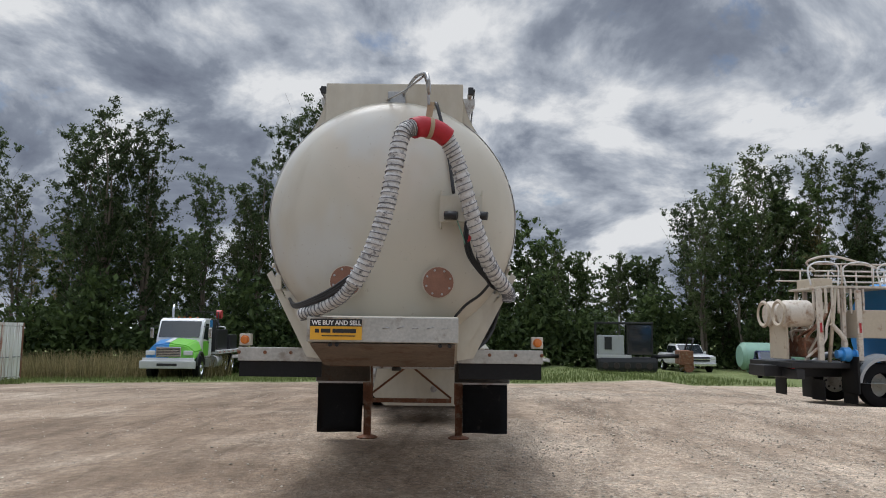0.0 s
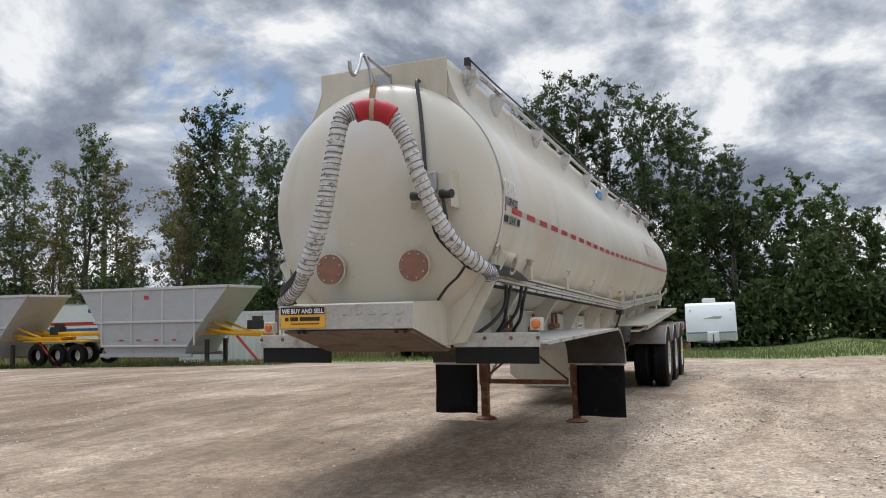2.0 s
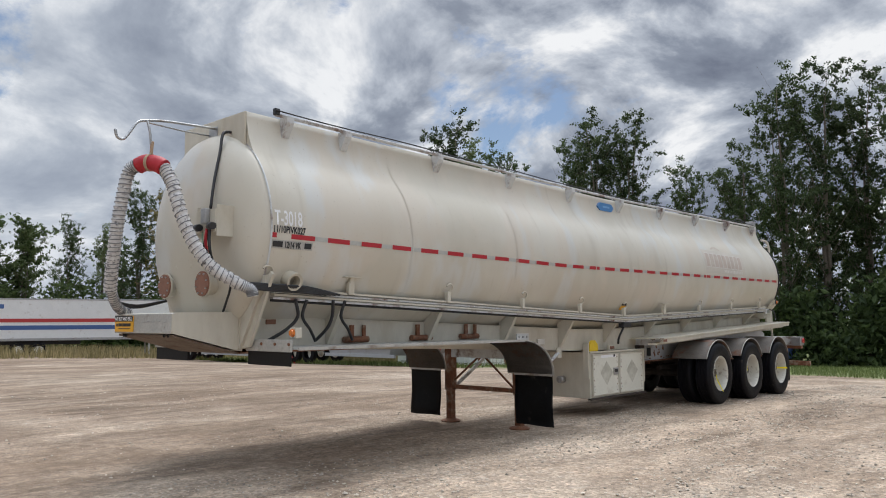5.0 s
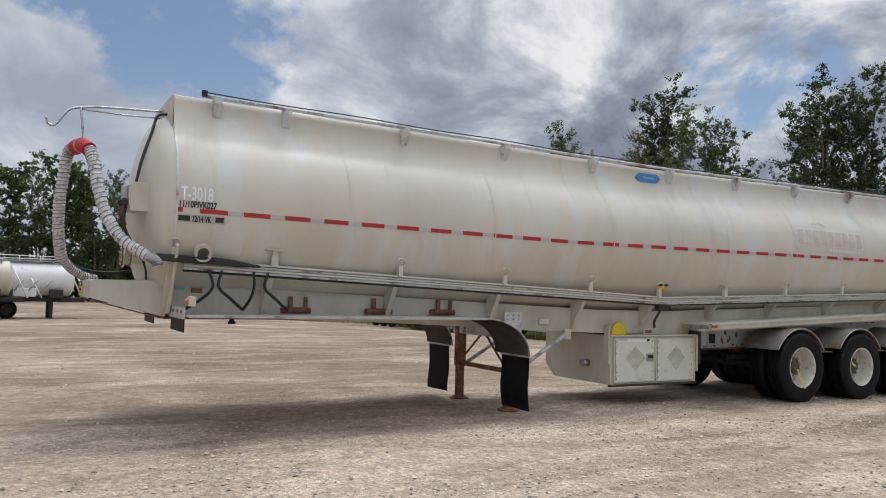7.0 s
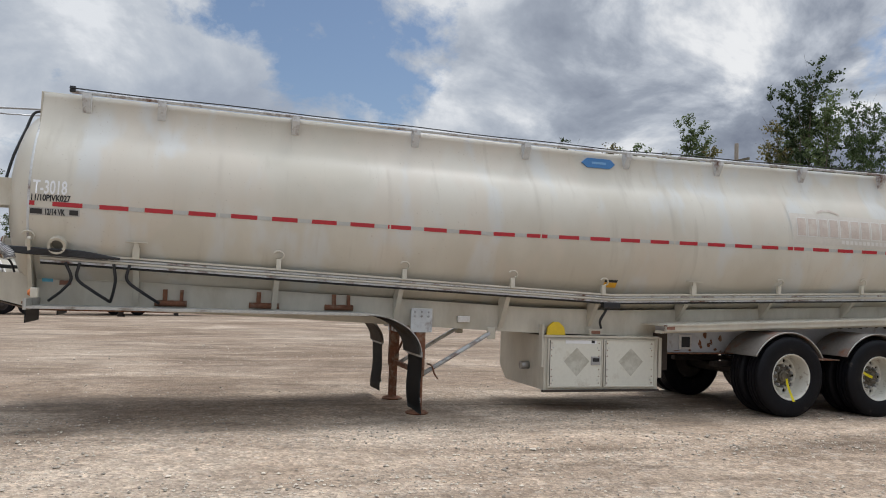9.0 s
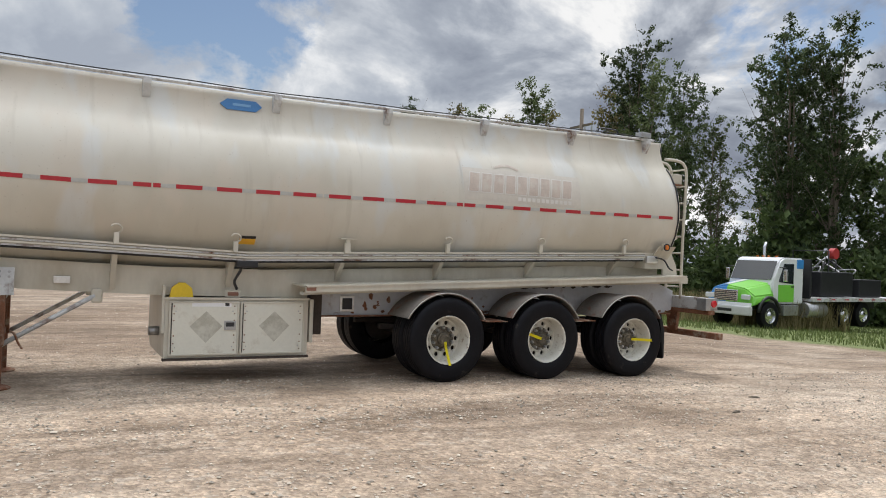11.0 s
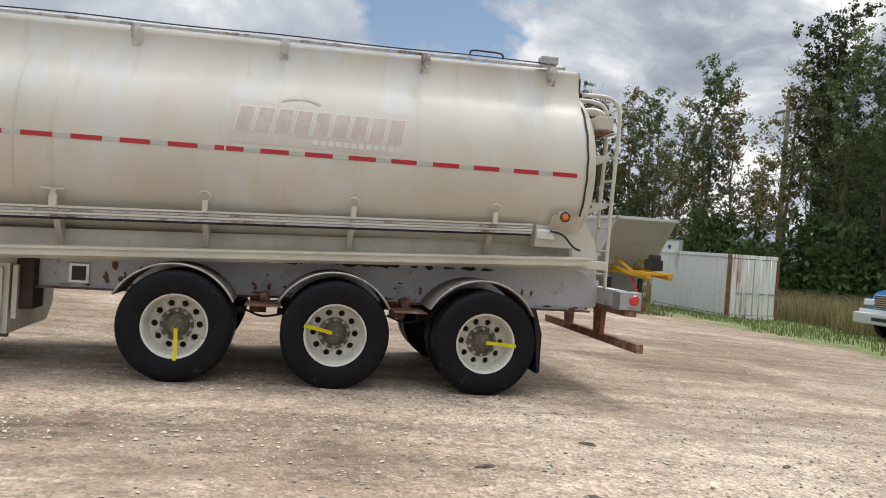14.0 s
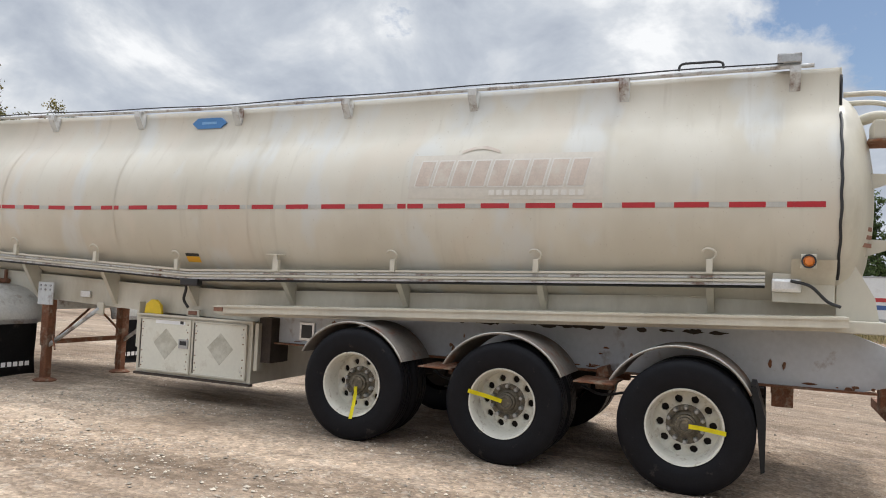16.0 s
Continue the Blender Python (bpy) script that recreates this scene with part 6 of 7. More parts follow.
# ---- blue and green flatbed truck (built facing -y) ----
def flatbed_truck(at, turn, s):
    t = thing("flatbed_truck", "white, blue and lime green flatbed truck parked on the grass", "truck", at, turn)
    t.scale = (s, s, s)
    # hood, sloping forward, split blue and green
    for sx, m_ in ((-1, "truckblue"), (1, "truckgreen")):
        bm = bmesh.new()
        vs = [(0, -1.12, 1.62), (0, 0.25, 1.85), (0, 0.25, 1.15), (0, -1.18, 0.85), (sx * 0.72, -1.02, 1.52), (sx * 0.86, 0.25, 1.76), (sx * 1.08, 0.30, 1.15), (sx * 1.05, -1.02, 0.85), (sx * 1.05, -0.85, 1.22), (sx * 1.10, 0.1, 1.30)]
        v = [bm.verts.new(p) for p in vs]
        for f in ((0, 1, 5, 4), (4, 5, 9, 8), (8, 9, 6, 7), (0, 4, 8, 7, 3), (1, 2, 6, 9, 5), (3, 7, 6, 2)):
            bm.faces.new([v[i] for i in f])
        bmesh.ops.recalc_face_normals(bm, faces=bm.faces[:])
        bmesh.ops.bevel(bm, geom=[e for e in bm.edges if not all(abs(q.co.x) < 1e-4 for q in e.verts)], offset=0.06, segments=3, affect="EDGES")
        hood = part("hood", smooth(bm, 40), m_, t)
        lampb = one_box((sx * 0.80, -1.06, 1.20), (0.40, 0.12, 0.20), 0.04, Matrix.Rotation(radians(-12 * sx), 3, "Z"))
        part("headlamp", lampb, "lampglass", hood, "clear headlamp")
    part("white_stripe", one_box((-0.10, -0.45, 1.752), (0.22, 1.1, 0.012), 0.003, Matrix.Rotation(radians(9.5), 3, "X")), "truckwhite", t)
    gr = part("grille", one_box((0, -1.17, 1.24), (1.06, 0.06, 0.44), 0.03), "chrome", t)
    for k in range(6):
        part("grille_slot", one_box((0, -1.205, 1.07 + 0.068 * k), (0.98, 0.02, 0.032), 0.004), "black", gr)
    bp = part("bumper", one_box((0, -1.25, 0.70), (2.36, 0.22, 0.34), 0.05), "hopperrim", t)
    part("bumper_slot", one_box((0, -1.365, 0.70), (0.85, 0.02, 0.11), 0.01), "black", bp)
    part("lower_valance", one_box((0, -1.15, 0.92), (2.2, 0.1, 0.14), 0.02), "truckwhite", t)
    # cab
    bm = bmesh.new()
    prism(bm, [(0.20, 0.95), (0.20, 1.78), (0.62, 2.62), (0.85, 2.74), (2.05, 2.74), (2.10, 2.62), (2.10, 0.95)], "x", -1.0, 1.0)
    bmesh.ops.bevel(bm, geom=bm.edges[:], offset=0.06, segments=3, affect="EDGES")
    cab_ = part("cab", smooth(bm, 40), "truckwhite", t)
    bm = bmesh.new()
    prism(bm, [(0.235, 1.86), (0.60, 2.585), (0.615, 2.58), (0.25, 1.85)], "x", -0.90, 0.90)
    bmesh.ops.translate(bm, verts=bm.verts[:], vec=(0, -0.03, 0.012))
    part("windshield", bm, "glass", cab_)
    for sx in (-1, 1):
        bm = bmesh.new()
        prism(bm, [(0.55, 1.80), (0.86, 2.50), (1.45, 2.50), (1.45, 1.72)], "x", sx * 1.003, sx * 1.012)
        part("side_window", bm, "glass", cab_)
        door = part("door_lower", one_box((sx * 1.006, 1.02, 1.36), (0.012, 0.95, 0.66), 0.004), "truckgreen", cab_)
        part("door_handle", one_box((sx * 1.02, 1.38, 1.62), (0.03, 0.16, 0.05), 0.01), "black", door)
        part("cab_corner", one_box((sx * 0.98, 1.85, 2.50), (0.08, 0.42, 0.36), 0.03), "truckblue", cab_)
        mir = part("mirror", one_box((sx * 1.30, 0.55, 2.05), (0.16, 0.10, 0.46), 0.03), "chrome", cab_)
        part("mirror_arm", tube(bmesh.new(), [(sx * 1.0, 0.6, 2.35), (sx * 1.3, 0.56, 2.34)], 0.018, 6), "black", mir)
        part("step_box", one_box((sx * 0.98, 1.2, 0.72), (0.3, 0.9, 0.40), 0.03), "steel", t)
        road_wheel(t, sx * 1.0, -0.05, 0.52, 0.52, 0.28, sx, "chrome", "front_wheel")
        for yy in (4.7, 6.05):
            road_wheel(t, sx * 0.98, yy, 0.52, 0.52, 0.27, sx, "chrome", "rear_wheel")
            road_wheel(t, sx * 0.66, yy, 0.52, 0.52, 0.27, sx, "chrome", "rear_wheel")
        bm = bmesh.new()
        arc = [(-0.05 + 0.62 * math.cos(a), 0.55 + 0.66 * math.sin(a)) for a in np.linspace(0.1, 3.0, 12)]
        tube(bm, [(sx * 1.06, a, b) for a, b in arc], 0.07, 6)
        part("wheel_arch", bm, "black", t)
    for x in (-0.25, 0, 0.25, 0.6):
        part("roof_lamp", one_box((x, 0.95, 2.78), (0.08, 0.08, 0.05), 0.015), "orange", cab_)
    part("exhaust_pipe", tube(bmesh.new(), [(-0.92, 2.28, 0.9), (-0.92, 2.28, 3.2), (-0.92, 2.36, 3.36)], 0.07, 12), "chrome", t)
    # headboard, deck, load
    part("headboard", one_box((0, 2.42, 1.95), (2.2, 0.12, 1.55), 0.02), "black", t)
    deck = part("deck", one_box((0, 5.6, 1.14), (2.5, 6.4, 0.16), 0.01), "frame", t)
    for sx in (-1, 1):
        for k in range(13):
            part("deck_reflector", one_box((sx * 1.256, 2.75 + 0.47 * k, 1.15), (0.008, 0.24, 0.05)), "whitetape" if k % 2 else "redtape", deck)
    part("chassis", one_box((0, 4.0, 0.86), (0.86, 8.0, 0.30), 0.01), "black", t)
    part("fuel_tank", tube(bmesh.new(), [(1.0, 2.1, 0.72), (1.0, 3.3, 0.72)], 0.30, 16), "steel", t)
    for x, y, z, sx_, sy_, sz_ in ((0, 4.4, 1.75, 1.9, 2.2, 1.0), (0.1, 6.7, 1.60, 1.8, 1.6, 0.75), (-0.5, 3.1, 1.7, 0.8, 0.6, 0.9)):
        part("load_crate", one_box((x, y, z), (sx_, sy_, sz_), 0.05), "black", t)
    for k in range(7):
        a = rng.uniform(-1, 1, 4)
        part("load_pipe", tube(bmesh.new(), curve_pts([(a[0], 3 + k * 0.6, 2.0), (a[1], 3.2 + k * 0.6, 2.6 + 0.3 * a[3]), (a[2], 3.5 + k * 0.6, 2.3)]), 0.03, 6), "steel" if k % 3 else "black", t)
    part("load_frame", tube(bmesh.new(), [(0.8, 4.0, 1.3), (0.8, 4.0, 3.1), (-0.8, 4.0, 3.1), (-0.8, 4.0, 1.3)], 0.03, 6), "black", t)
    part("red_reel", revolve(bmesh.new(), [(0, -0.12), (0.22, -0.12), (0.22, 0.12), (0, 0.12)], Matrix.Translation((0.75, 4.4, 3.0)) @ ALONG_X, 16), "redpaint", t)
    return t


flatbed_truck((-13.75, 38.75, ground_z(-13.6, 38.8)), 4.0, 1.13)


# ---- belly-dump hopper trailers (built along x, front towards +x) ----
def hopper_trailer():
    t = thing("hopper_trailer", "grey belly-dump hopper trailer with a yellow frame on weeds", "hopper trailer", group="parked hopper trailers")
    x0, x1, hw = -8.4, 0.0, 1.3
    # walls: upper band, lower band, sloped front and rear
    top = [(x0, -hw), (x1, -hw), (x1, hw), (x0, hw)]
    def ring(bm, xa, xb, w, z):
        return [bm.verts.new(p) for p in ((xa, -w, z), (xb, -w, z), (xb, w, z), (xa, w, z))]
    bm = bmesh.new()
    r1, r2, r3, r4 = ring(bm, x0, x1, hw, 3.55), ring(bm, x0 + 1.0, x1 - 1.35, hw - 0.02, 2.05), ring(bm, x0 + 1.4, x1 - 2.2, hw - 0.04, 0.95), ring(bm, x0 + 1.6, x1 - 2.4, hw - 0.10, 0.55)
    ri = ring(bm, x0 + 0.07, x1 - 0.07, hw - 0.07, 3.55)
    rb = ring(bm, x0 + 1.1, x1 - 1.45, hw - 0.1, 2.0)
    for a, b in ((r1, r2), (r2, r3), (r3, r4), (ri, r1), (rb, ri)):
        for k in range(4):
            bm.faces.new((a[k], a[(k + 1) % 4], b[(k + 1) % 4], b[k]))
    bm.faces.new(r4)
    bm.faces.new(rb)
    bmesh.ops.recalc_face_normals(bm, faces=bm.faces[:])
    body = part("hopper_body", bm, "hopper", t)
    for s in (-1, 1):
        part("top_rim", one_box(((x0 + x1) / 2, s * hw, 3.55), (x1 - x0 + 0.1, 0.10, 0.12), 0.015), "hopperrim", body)
        part("mid_rib", one_box(((x0 + x1) / 2 - 0.2, s * (hw + 0.01), 2.05), (x1 - x0 - 2.2, 0.10, 0.10), 0.015), "hopperrim", body)
        part("low_rib", one_box(((x0 + x1) / 2 - 0.4, s * (hw - 0.02), 0.95), (x1 - x0 - 3.5, 0.12, 0.09), 0.015), "hopperrim", body)
        part("skid", one_box(((x0 + x1) / 2 - 0.4, s * (hw - 0.12), 0.52), (x1 - x0 - 3.2, 0.14, 0.16), 0.015), "hopper", body)
        for k in range(4):
            xx = x0 + 1.35 + k * 1.75
            part("side_post", one_box((xx, s * (hw + 0.005), 2.8), (0.07, 0.07, 1.45), 0.01), "hopperrim", body)
            part("side_post", one_box((xx, s * hw, 1.5), (0.07, 0.07, 1.05), 0.01), "hopperrim", body)
        part("placard", one_box((x0 + 3.95, s * (hw + 0.03), 3.15), (0.26, 0.012, 0.16)), "redpaint", body)
        for k in range(9):
            part("reflector", one_box((x0 + 2.0 + 0.5 * k, s * (hw - 0.005), 1.22), (0.24, 0.02, 0.06)), "redtape" if k % 2 else "whitetape", body)
        part("gooseneck_beam", tube(bmesh.new(), [(x1 - 2.3, s * 0.55, 1.75), (x1 - 0.3, s * 0.5, 1.45), (x1 + 1.2, s * 0.45, 1.38)], 0.11, 4), "hopyellow", t)
        part("gooseneck_brace", tube(bmesh.new(), [(x1 - 1.6, s * 0.55, 2.05), (x1 + 0.2, s * 0.48, 1.45)], 0.07, 4), "hopyellow", t)
        part("bogie_beam", tube(bmesh.new(), [(x0 + 1.3, s * 0.62, 1.15), (x0 + 0.5, s * 0.6, 1.55), (x0 - 3.6, s * 0.6, 1.5)], 0.15, 4), "hopyellow", t)
        for k in range(3):
            road_wheel(t, 0, 0, 0, 0.53, 0.30, 1).matrix_basis = pose(x0 - 0.35 - 1.25 * k, s * 1.02, 0.53, 0, 0, -90 * s)
        part("bogie_fender", one_box((x0 - 1.6, s * 1.02, 1.20), (3.9, 0.55, 0.05), 0.01), "hopyellow", t)
    for k in range(2):
        part("end_rim", one_box(((x0, x1)[k], 0, 3.55), (0.10, 2 * hw + 0.1, 0.12), 0.015), "hopperrim", body)
    part("front_deck", one_box((x1 - 0.1, 0, 1.50), (2.6, 1.15, 0.10), 0.01), "hopyellow", t)
    part("front_bulkhead", one_box((x1 - 1.9, 0, 1.75), (0.2, 2.0, 0.7), 0.02), "hopyellow", t)
    eng = part("engine", one_box((x1 + 0.5, 0.1, 1.82), (0.62, 0.5, 0.42), 0.06), "black", t)
    part("engine_tank", one_box((x1 + 0.65, 0.05, 2.12), (0.40, 0.34, 0.18), 0.04), "drum", eng)
    part("stand_leg", tube(bmesh.new(), [(x1 - 0.1, -0.5, 1.35), (x1 + 1.3, -0.55, 0.03)], 0.06, 6), "redpaint", t)
    part("stand_leg", one_box((x1 - 1.55, -0.7, 0.6), (0.16, 0.16, 1.2), 0.01), "drum", t)
    part("stand_leg", one_box((x1 - 1.55, 0.7, 0.6), (0.16, 0.16, 1.2), 0.01), "drum", t)
    return t


hop = hopper_trailer()
hop.matrix_basis = pose(-20.1, 31.5, ground_z(-24, 31), 0, 0, 3)
hop.scale = (1.05, 1.05, 1.07)
copy_thing(hop, pose(-31.7, 30.3, ground_z(-35, 30), 0, 0, 3))

# ---- shipping container, doors towards +x ----
ct = thing("shipping_container", "white shipping container with rust-streaked end doors", "container", (-24.7, 37.2, ground_z(-24, 37) + 0.02), 4)
L, W, H = 6.06, 2.44, 2.6
ct.scale = (1.05, 1.06, 1.09)
bm = bmesh.new()
for s in (-1, 1):
    n = 64
    zig = [(-L / 2 + 0.1 + (L - 0.2) * i / n, s * (W / 2 - 0.02 - (0.035 if (i // 2) % 2 else 0.0))) for i in range(n + 1)]
    lo_ = [bm.verts.new((x, y, 0.12)) for x, y in zig]
    hi_ = [bm.verts.new((x, y, H - 0.1)) for x, y in zig]
    for i in range(n):
        bm.faces.new((lo_[i], lo_[i + 1], hi_[i + 1], hi_[i]))
bmesh.ops.recalc_face_normals(bm, faces=bm.faces[:])
part("side_wall", bm, "contwhite", ct)
part("roof", one_box((0, 0, H - 0.06), (L - 0.04, W - 0.04, 0.06), 0.01), "contwhite", ct)
part("floor", one_box((0, 0, 0.1), (L - 0.04, W - 0.04, 0.12), 0.01), "drum", ct)
part("end_wall", one_box((-L / 2 + 0.05, 0, H / 2), (0.06, W - 0.06, H - 0.1), 0.01), "contwhite", ct)
for sx in (-1, 1):
    for sy in (-1, 1):
        part("corner_post", one_box((sx * (L / 2 - 0.06), sy * (W / 2 - 0.06), H / 2), (0.14, 0.14, H), 0.015), "rusty" if sx > 0 else "contwhite", ct)
    for z in (0.08, H - 0.07):
        part("end_rail", one_box((sx * (L / 2 - 0.05), 0, z), (0.12, W - 0.2, 0.15), 0.01), "contdoor", ct)
for sy in (-1, 1):
    for z in (0.07, H - 0.06):
        part("side_rail", one_box((0, sy * (W / 2 - 0.04), z), (L - 0.2, 0.08, 0.13), 0.01), "contwhite", ct)
    d = part("door", one_box((L / 2 - 0.03, sy * 0.55, H / 2), (0.05, 1.06, H - 0.34), 0.01), "contdoor", ct)
    for q in (-0.26, 0.22):
        part("lock_rod", tube(bmesh.new(), [(L / 2 + 0.03, sy * 0.55 + q, 0.1), (L / 2 + 0.03, sy * 0.55 + q, H - 0.1)], 0.02, 8), "contdoor", d)
        part("rod_handle", one_box((L / 2 + 0.045, sy * 0.55 + q + 0.1, 1.05), (0.03, 0.3, 0.05), 0.008), "steel", d)
part("corner_plate", one_box((L / 2 - 0.6, -W / 2 + 0.005, 1.3), (0.25, 0.02, 0.42), 0.004), "contwhite", ct)

# ---- travel trailer, nose towards -y ----
rv = thing("travel_trailer", "white travel trailer with a grey stripe, parked tilted on grass", "travel trailer", (0.15, 51.4, ground_z(0, 51)), 3)
rv.rotation_euler = (0, radians(-1.0), radians(3))
bm = bmesh.new()
prism(bm, [(0, 0.55), (-0.05, 1.15), (0.35, 2.75), (0.6, 2.95), (6.3, 2.95), (6.5, 2.7), (6.5, 0.55)], "x", -1.5, 1.5)
bmesh.ops.bevel(bm, geom=bm.edges[:], offset=0.05, segments=2, affect="EDGES")
body = part("body", smooth(bm, 40), "truckwhite", rv)
part("stripe", one_box((0, -0.06, 1.10), (2.9, 0.03, 0.06), 0.004), "vanblue", body)
part("lower_panel", one_box((0, -0.04, 0.82), (2.9, 0.04, 0.42), 0.01), "whitetape", body)
for k in range(3):
    part("swoosh", one_box((0.1 + 0.15 * k, 0.135 + 0.012 * k, 1.98 + 0.05 * k), (1.0 - 0.2 * k, 0.02, 0.035), 0.004, Matrix.Rotation(radians(-14), 3, "X")), "hopper", body)
part("air_conditioner", one_box((-0.05, 1.4, 3.08), (0.8, 0.9, 0.32), 0.08), "truckwhite", rv)
part("gas_cover", one_box((0.1, -0.45, 0.85), (0.7, 0.5, 0.62), 0.08), "truckwhite", rv)
part("hitch", tube(bmesh.new(), [(-0.7, 0, 0.5), (0.1, -1.3, 0.48), (0.9, 0, 0.5)], 0.05, 6), "black", rv)
part("jack", tube(bmesh.new(), [(0.1, -1.2, 0.02), (0.1, -1.2, 1.05)], 0.04, 8), "black", rv)
for s in (-1, 1):
    part("corner_lamp", one_box((s * 1.2, 0.25, 2.5), (0.1, 0.05, 0.05), 0.01), "orange", body)
    for y in (3.2, 4.1):
        road_wheel(rv, s * 1.3, y, 0.36, 0.36, 0.22, s)

# ---- tracked mulching machine ----
mm = thing("mulching_machine", "black and grey tracked mulcher with a toothed front drum", "tracked machine", (13.3, 56.5, ground_z(13, 56.5)), -8)
mm.scale = (1.02, 1.02, 1.12)
for s in (-1, 1):
    tr = part("track", one_box((-0.6, s * 1.0, 0.5), (4.2, 0.55, 0.95), 0.3), "black", mm)
    for k in range(5):
        part("track_roller", revolve(bmesh.new(), [(0, 0.02), (0.2, 0.02), (0.22, 0)], Matrix.Translation((-2.1 + 0.75 * k, s * 1.28, 0.42)) @ Matrix.Rotation(radians(-90 * s), 4, "X"), 14), "drum", tr)
part("engine_house", one_box((-1.7, 0, 1.70), (1.8, 2.16, 1.35), 0.08), "hopper", mm)
part("engine_sill", one_box((-1.5, 0, 1.0), (2.4, 2.24, 0.22), 0.03), "hopperrim", mm)
part("engine_vent", one_box((-1.9, -1.115, 1.85), (0.5, 0.03, 0.8), 0.01), "black", mm)
cabm = part("cab_cage", one_box((0.3, 0, 2.1), (1.7, 1.7, 2.0), 0.06), "glass", mm)
for x in (-0.55, 1.15):
    for y in (-0.86, 0.86):
        part("cage_post", one_box((x, y, 2.1), (0.1, 0.1, 2.05), 0.01), "black", cabm)
part("cage_roof", one_box((-0.8, 0, 3.15), (4.0, 2.2, 0.12), 0.03), "black", cabm)
part("cage_post", one_box((-2.75, -1.05, 1.95), (0.1, 0.1, 2.4), 0.01), "black", cabm)
part("cage_post", one_box((-2.75, 1.05, 1.95), (0.1, 0.1, 2.4), 0.01), "black", cabm)
part("exhaust", tube(bmesh.new(), [(-1.0, 0.6, 2.4), (-1.0, 0.6, 3.6)], 0.06, 8), "steel", mm)
hd = part("mulcher_housing", one_box((3.4, 0, 1.0), (0.9, 2.6, 0.9), 0.06), "rusty", mm)
part("push_frame", tube(bmesh.new(), [(3.6, -1.2, 1.3), (3.9, -1.2, 2.2), (3.9, 1.2, 2.2), (3.6, 1.2, 1.3)], 0.06, 8), "black", hd)
part("mulcher_arm", tube(bmesh.new(), [(1.2, 0.6, 1.0), (3.2, 0.6, 1.1)], 0.12, 8), "black", mm)
part("mulcher_arm", tube(bmesh.new(), [(1.2, -0.6, 1.0), (3.2, -0.6, 1.1)], 0.12, 8), "black", mm)
bm = revolve(bmesh.new(), [(0, -1.25), (0.33, -1.25), (0.33, 1.25), (0, 1.25)], Matrix.Translation((3.55, 0, 0.42)) @ ALONG_NY, 16)
part("mulcher_drum", bm, "rusty", hd)
for k in range(22):
    a = k * 2.4
    part("drum_tooth", one_box((3.55 + 0.36 * math.cos(a), -1.2 + 0.11 * k, 0.42 + 0.36 * math.sin(a)), (0.1, 0.07, 0.1), 0.01), "steel", hd)


# ---- pickups and car (built facing -y) ----
def pickup(at, turn, paint, label, bed=True, low=0.0, name="pickup_truck", cat="pickup"):
    t = thing(name, label, cat, at, turn)
    h = 1.0 - low
    bm = bmesh.new()
    prism(bm, [(-2.7, 0.45), (-2.72, 0.95 * h), (-2.55, 1.12 * h), (-1.2, 1.20 * h), (2.75, 1.22 * h), (2.8, 0.5)], "x", -0.98, 0.98)
    bmesh.ops.bevel(bm, geom=bm.edges[:], offset=0.08, segments=3, affect="EDGES")
    part("body", smooth(bm, 40), paint, t)
    bm = bmesh.new()
    prism(bm, [(-1.25, 1.16 * h), (-0.45, 1.80 * h), (1.0 if bed else 1.6, 1.84 * h), (1.35 if bed else 2.5, 1.18 * h)], "x", -0.86, 0.86)
    bmesh.ops.bevel(bm, geom=bm.edges[:], offset=0.06, segments=2, affect="EDGES")
    cb_ = part("cabin", smooth(bm, 40), paint, t)
    bm = bmesh.new()
    prism(bm, [(-1.20, 1.22 * h), (-0.50, 1.76 * h), (-0.53, 1.785 * h), (-1.25, 1.235 * h)], "x", -0.76, 0.76)
    part("windshield", bm, "glass", cb_)
    for s in (-1, 1):
        bm = bmesh.new()
        prism(bm, [(-0.95, 1.24 * h), (-0.42, 1.70 * h), (0.95, 1.72 * h), (1.2, 1.26 * h)], "x", s * 0.862, s * 0.868)
        part("side_window", bm, "glass", cb_)
        part("headlamp", one_box((s * 0.78, -2.68, 0.98 * h), (0.34, 0.14, 0.20), 0.04), "lampglass", t)
        part("mirror", one_box((s * 1.06, -0.75, 1.28 * h), (0.16, 0.1, 0.16), 0.03), paint, t)
        for y in (-1.75, 1.75):
            road_wheel(t, s * 0.90, y, 0.38, 0.38, 0.25, s, "chrome")
    g = part("grille", one_box((0, -2.73, 0.90 * h), (1.1, 0.06, 0.30), 0.03), "black", t)
    part("grille_bar", one_box((0, -2.765, 0.90 * h), (1.1, 0.02, 0.05), 0.01), "chrome", g)
    part("bumper", one_box((0, -2.75, 0.56), (1.9, 0.16, 0.22), 0.05), "chrome" if bed else paint, t)
    return t


pickup((18.3, 61.0, ground_z(18.3, 61)), 5, "truckwhite", "white pickup truck parked beside the mulching machine").scale = (1.15, 1.15, 1.15)
pickup((19.6, 47.5, ground_z(19, 47)), -16, "darkblue", "dark blue saloon car parked at the yard's edge", False, 0.14, "saloon_car", "car")
pickup((-13.2, 59.5, ground_z(-13, 59)), 6, "vanblue", "blue pickup truck parked under the trees").scale = (1.1, 1.1, 1.1)

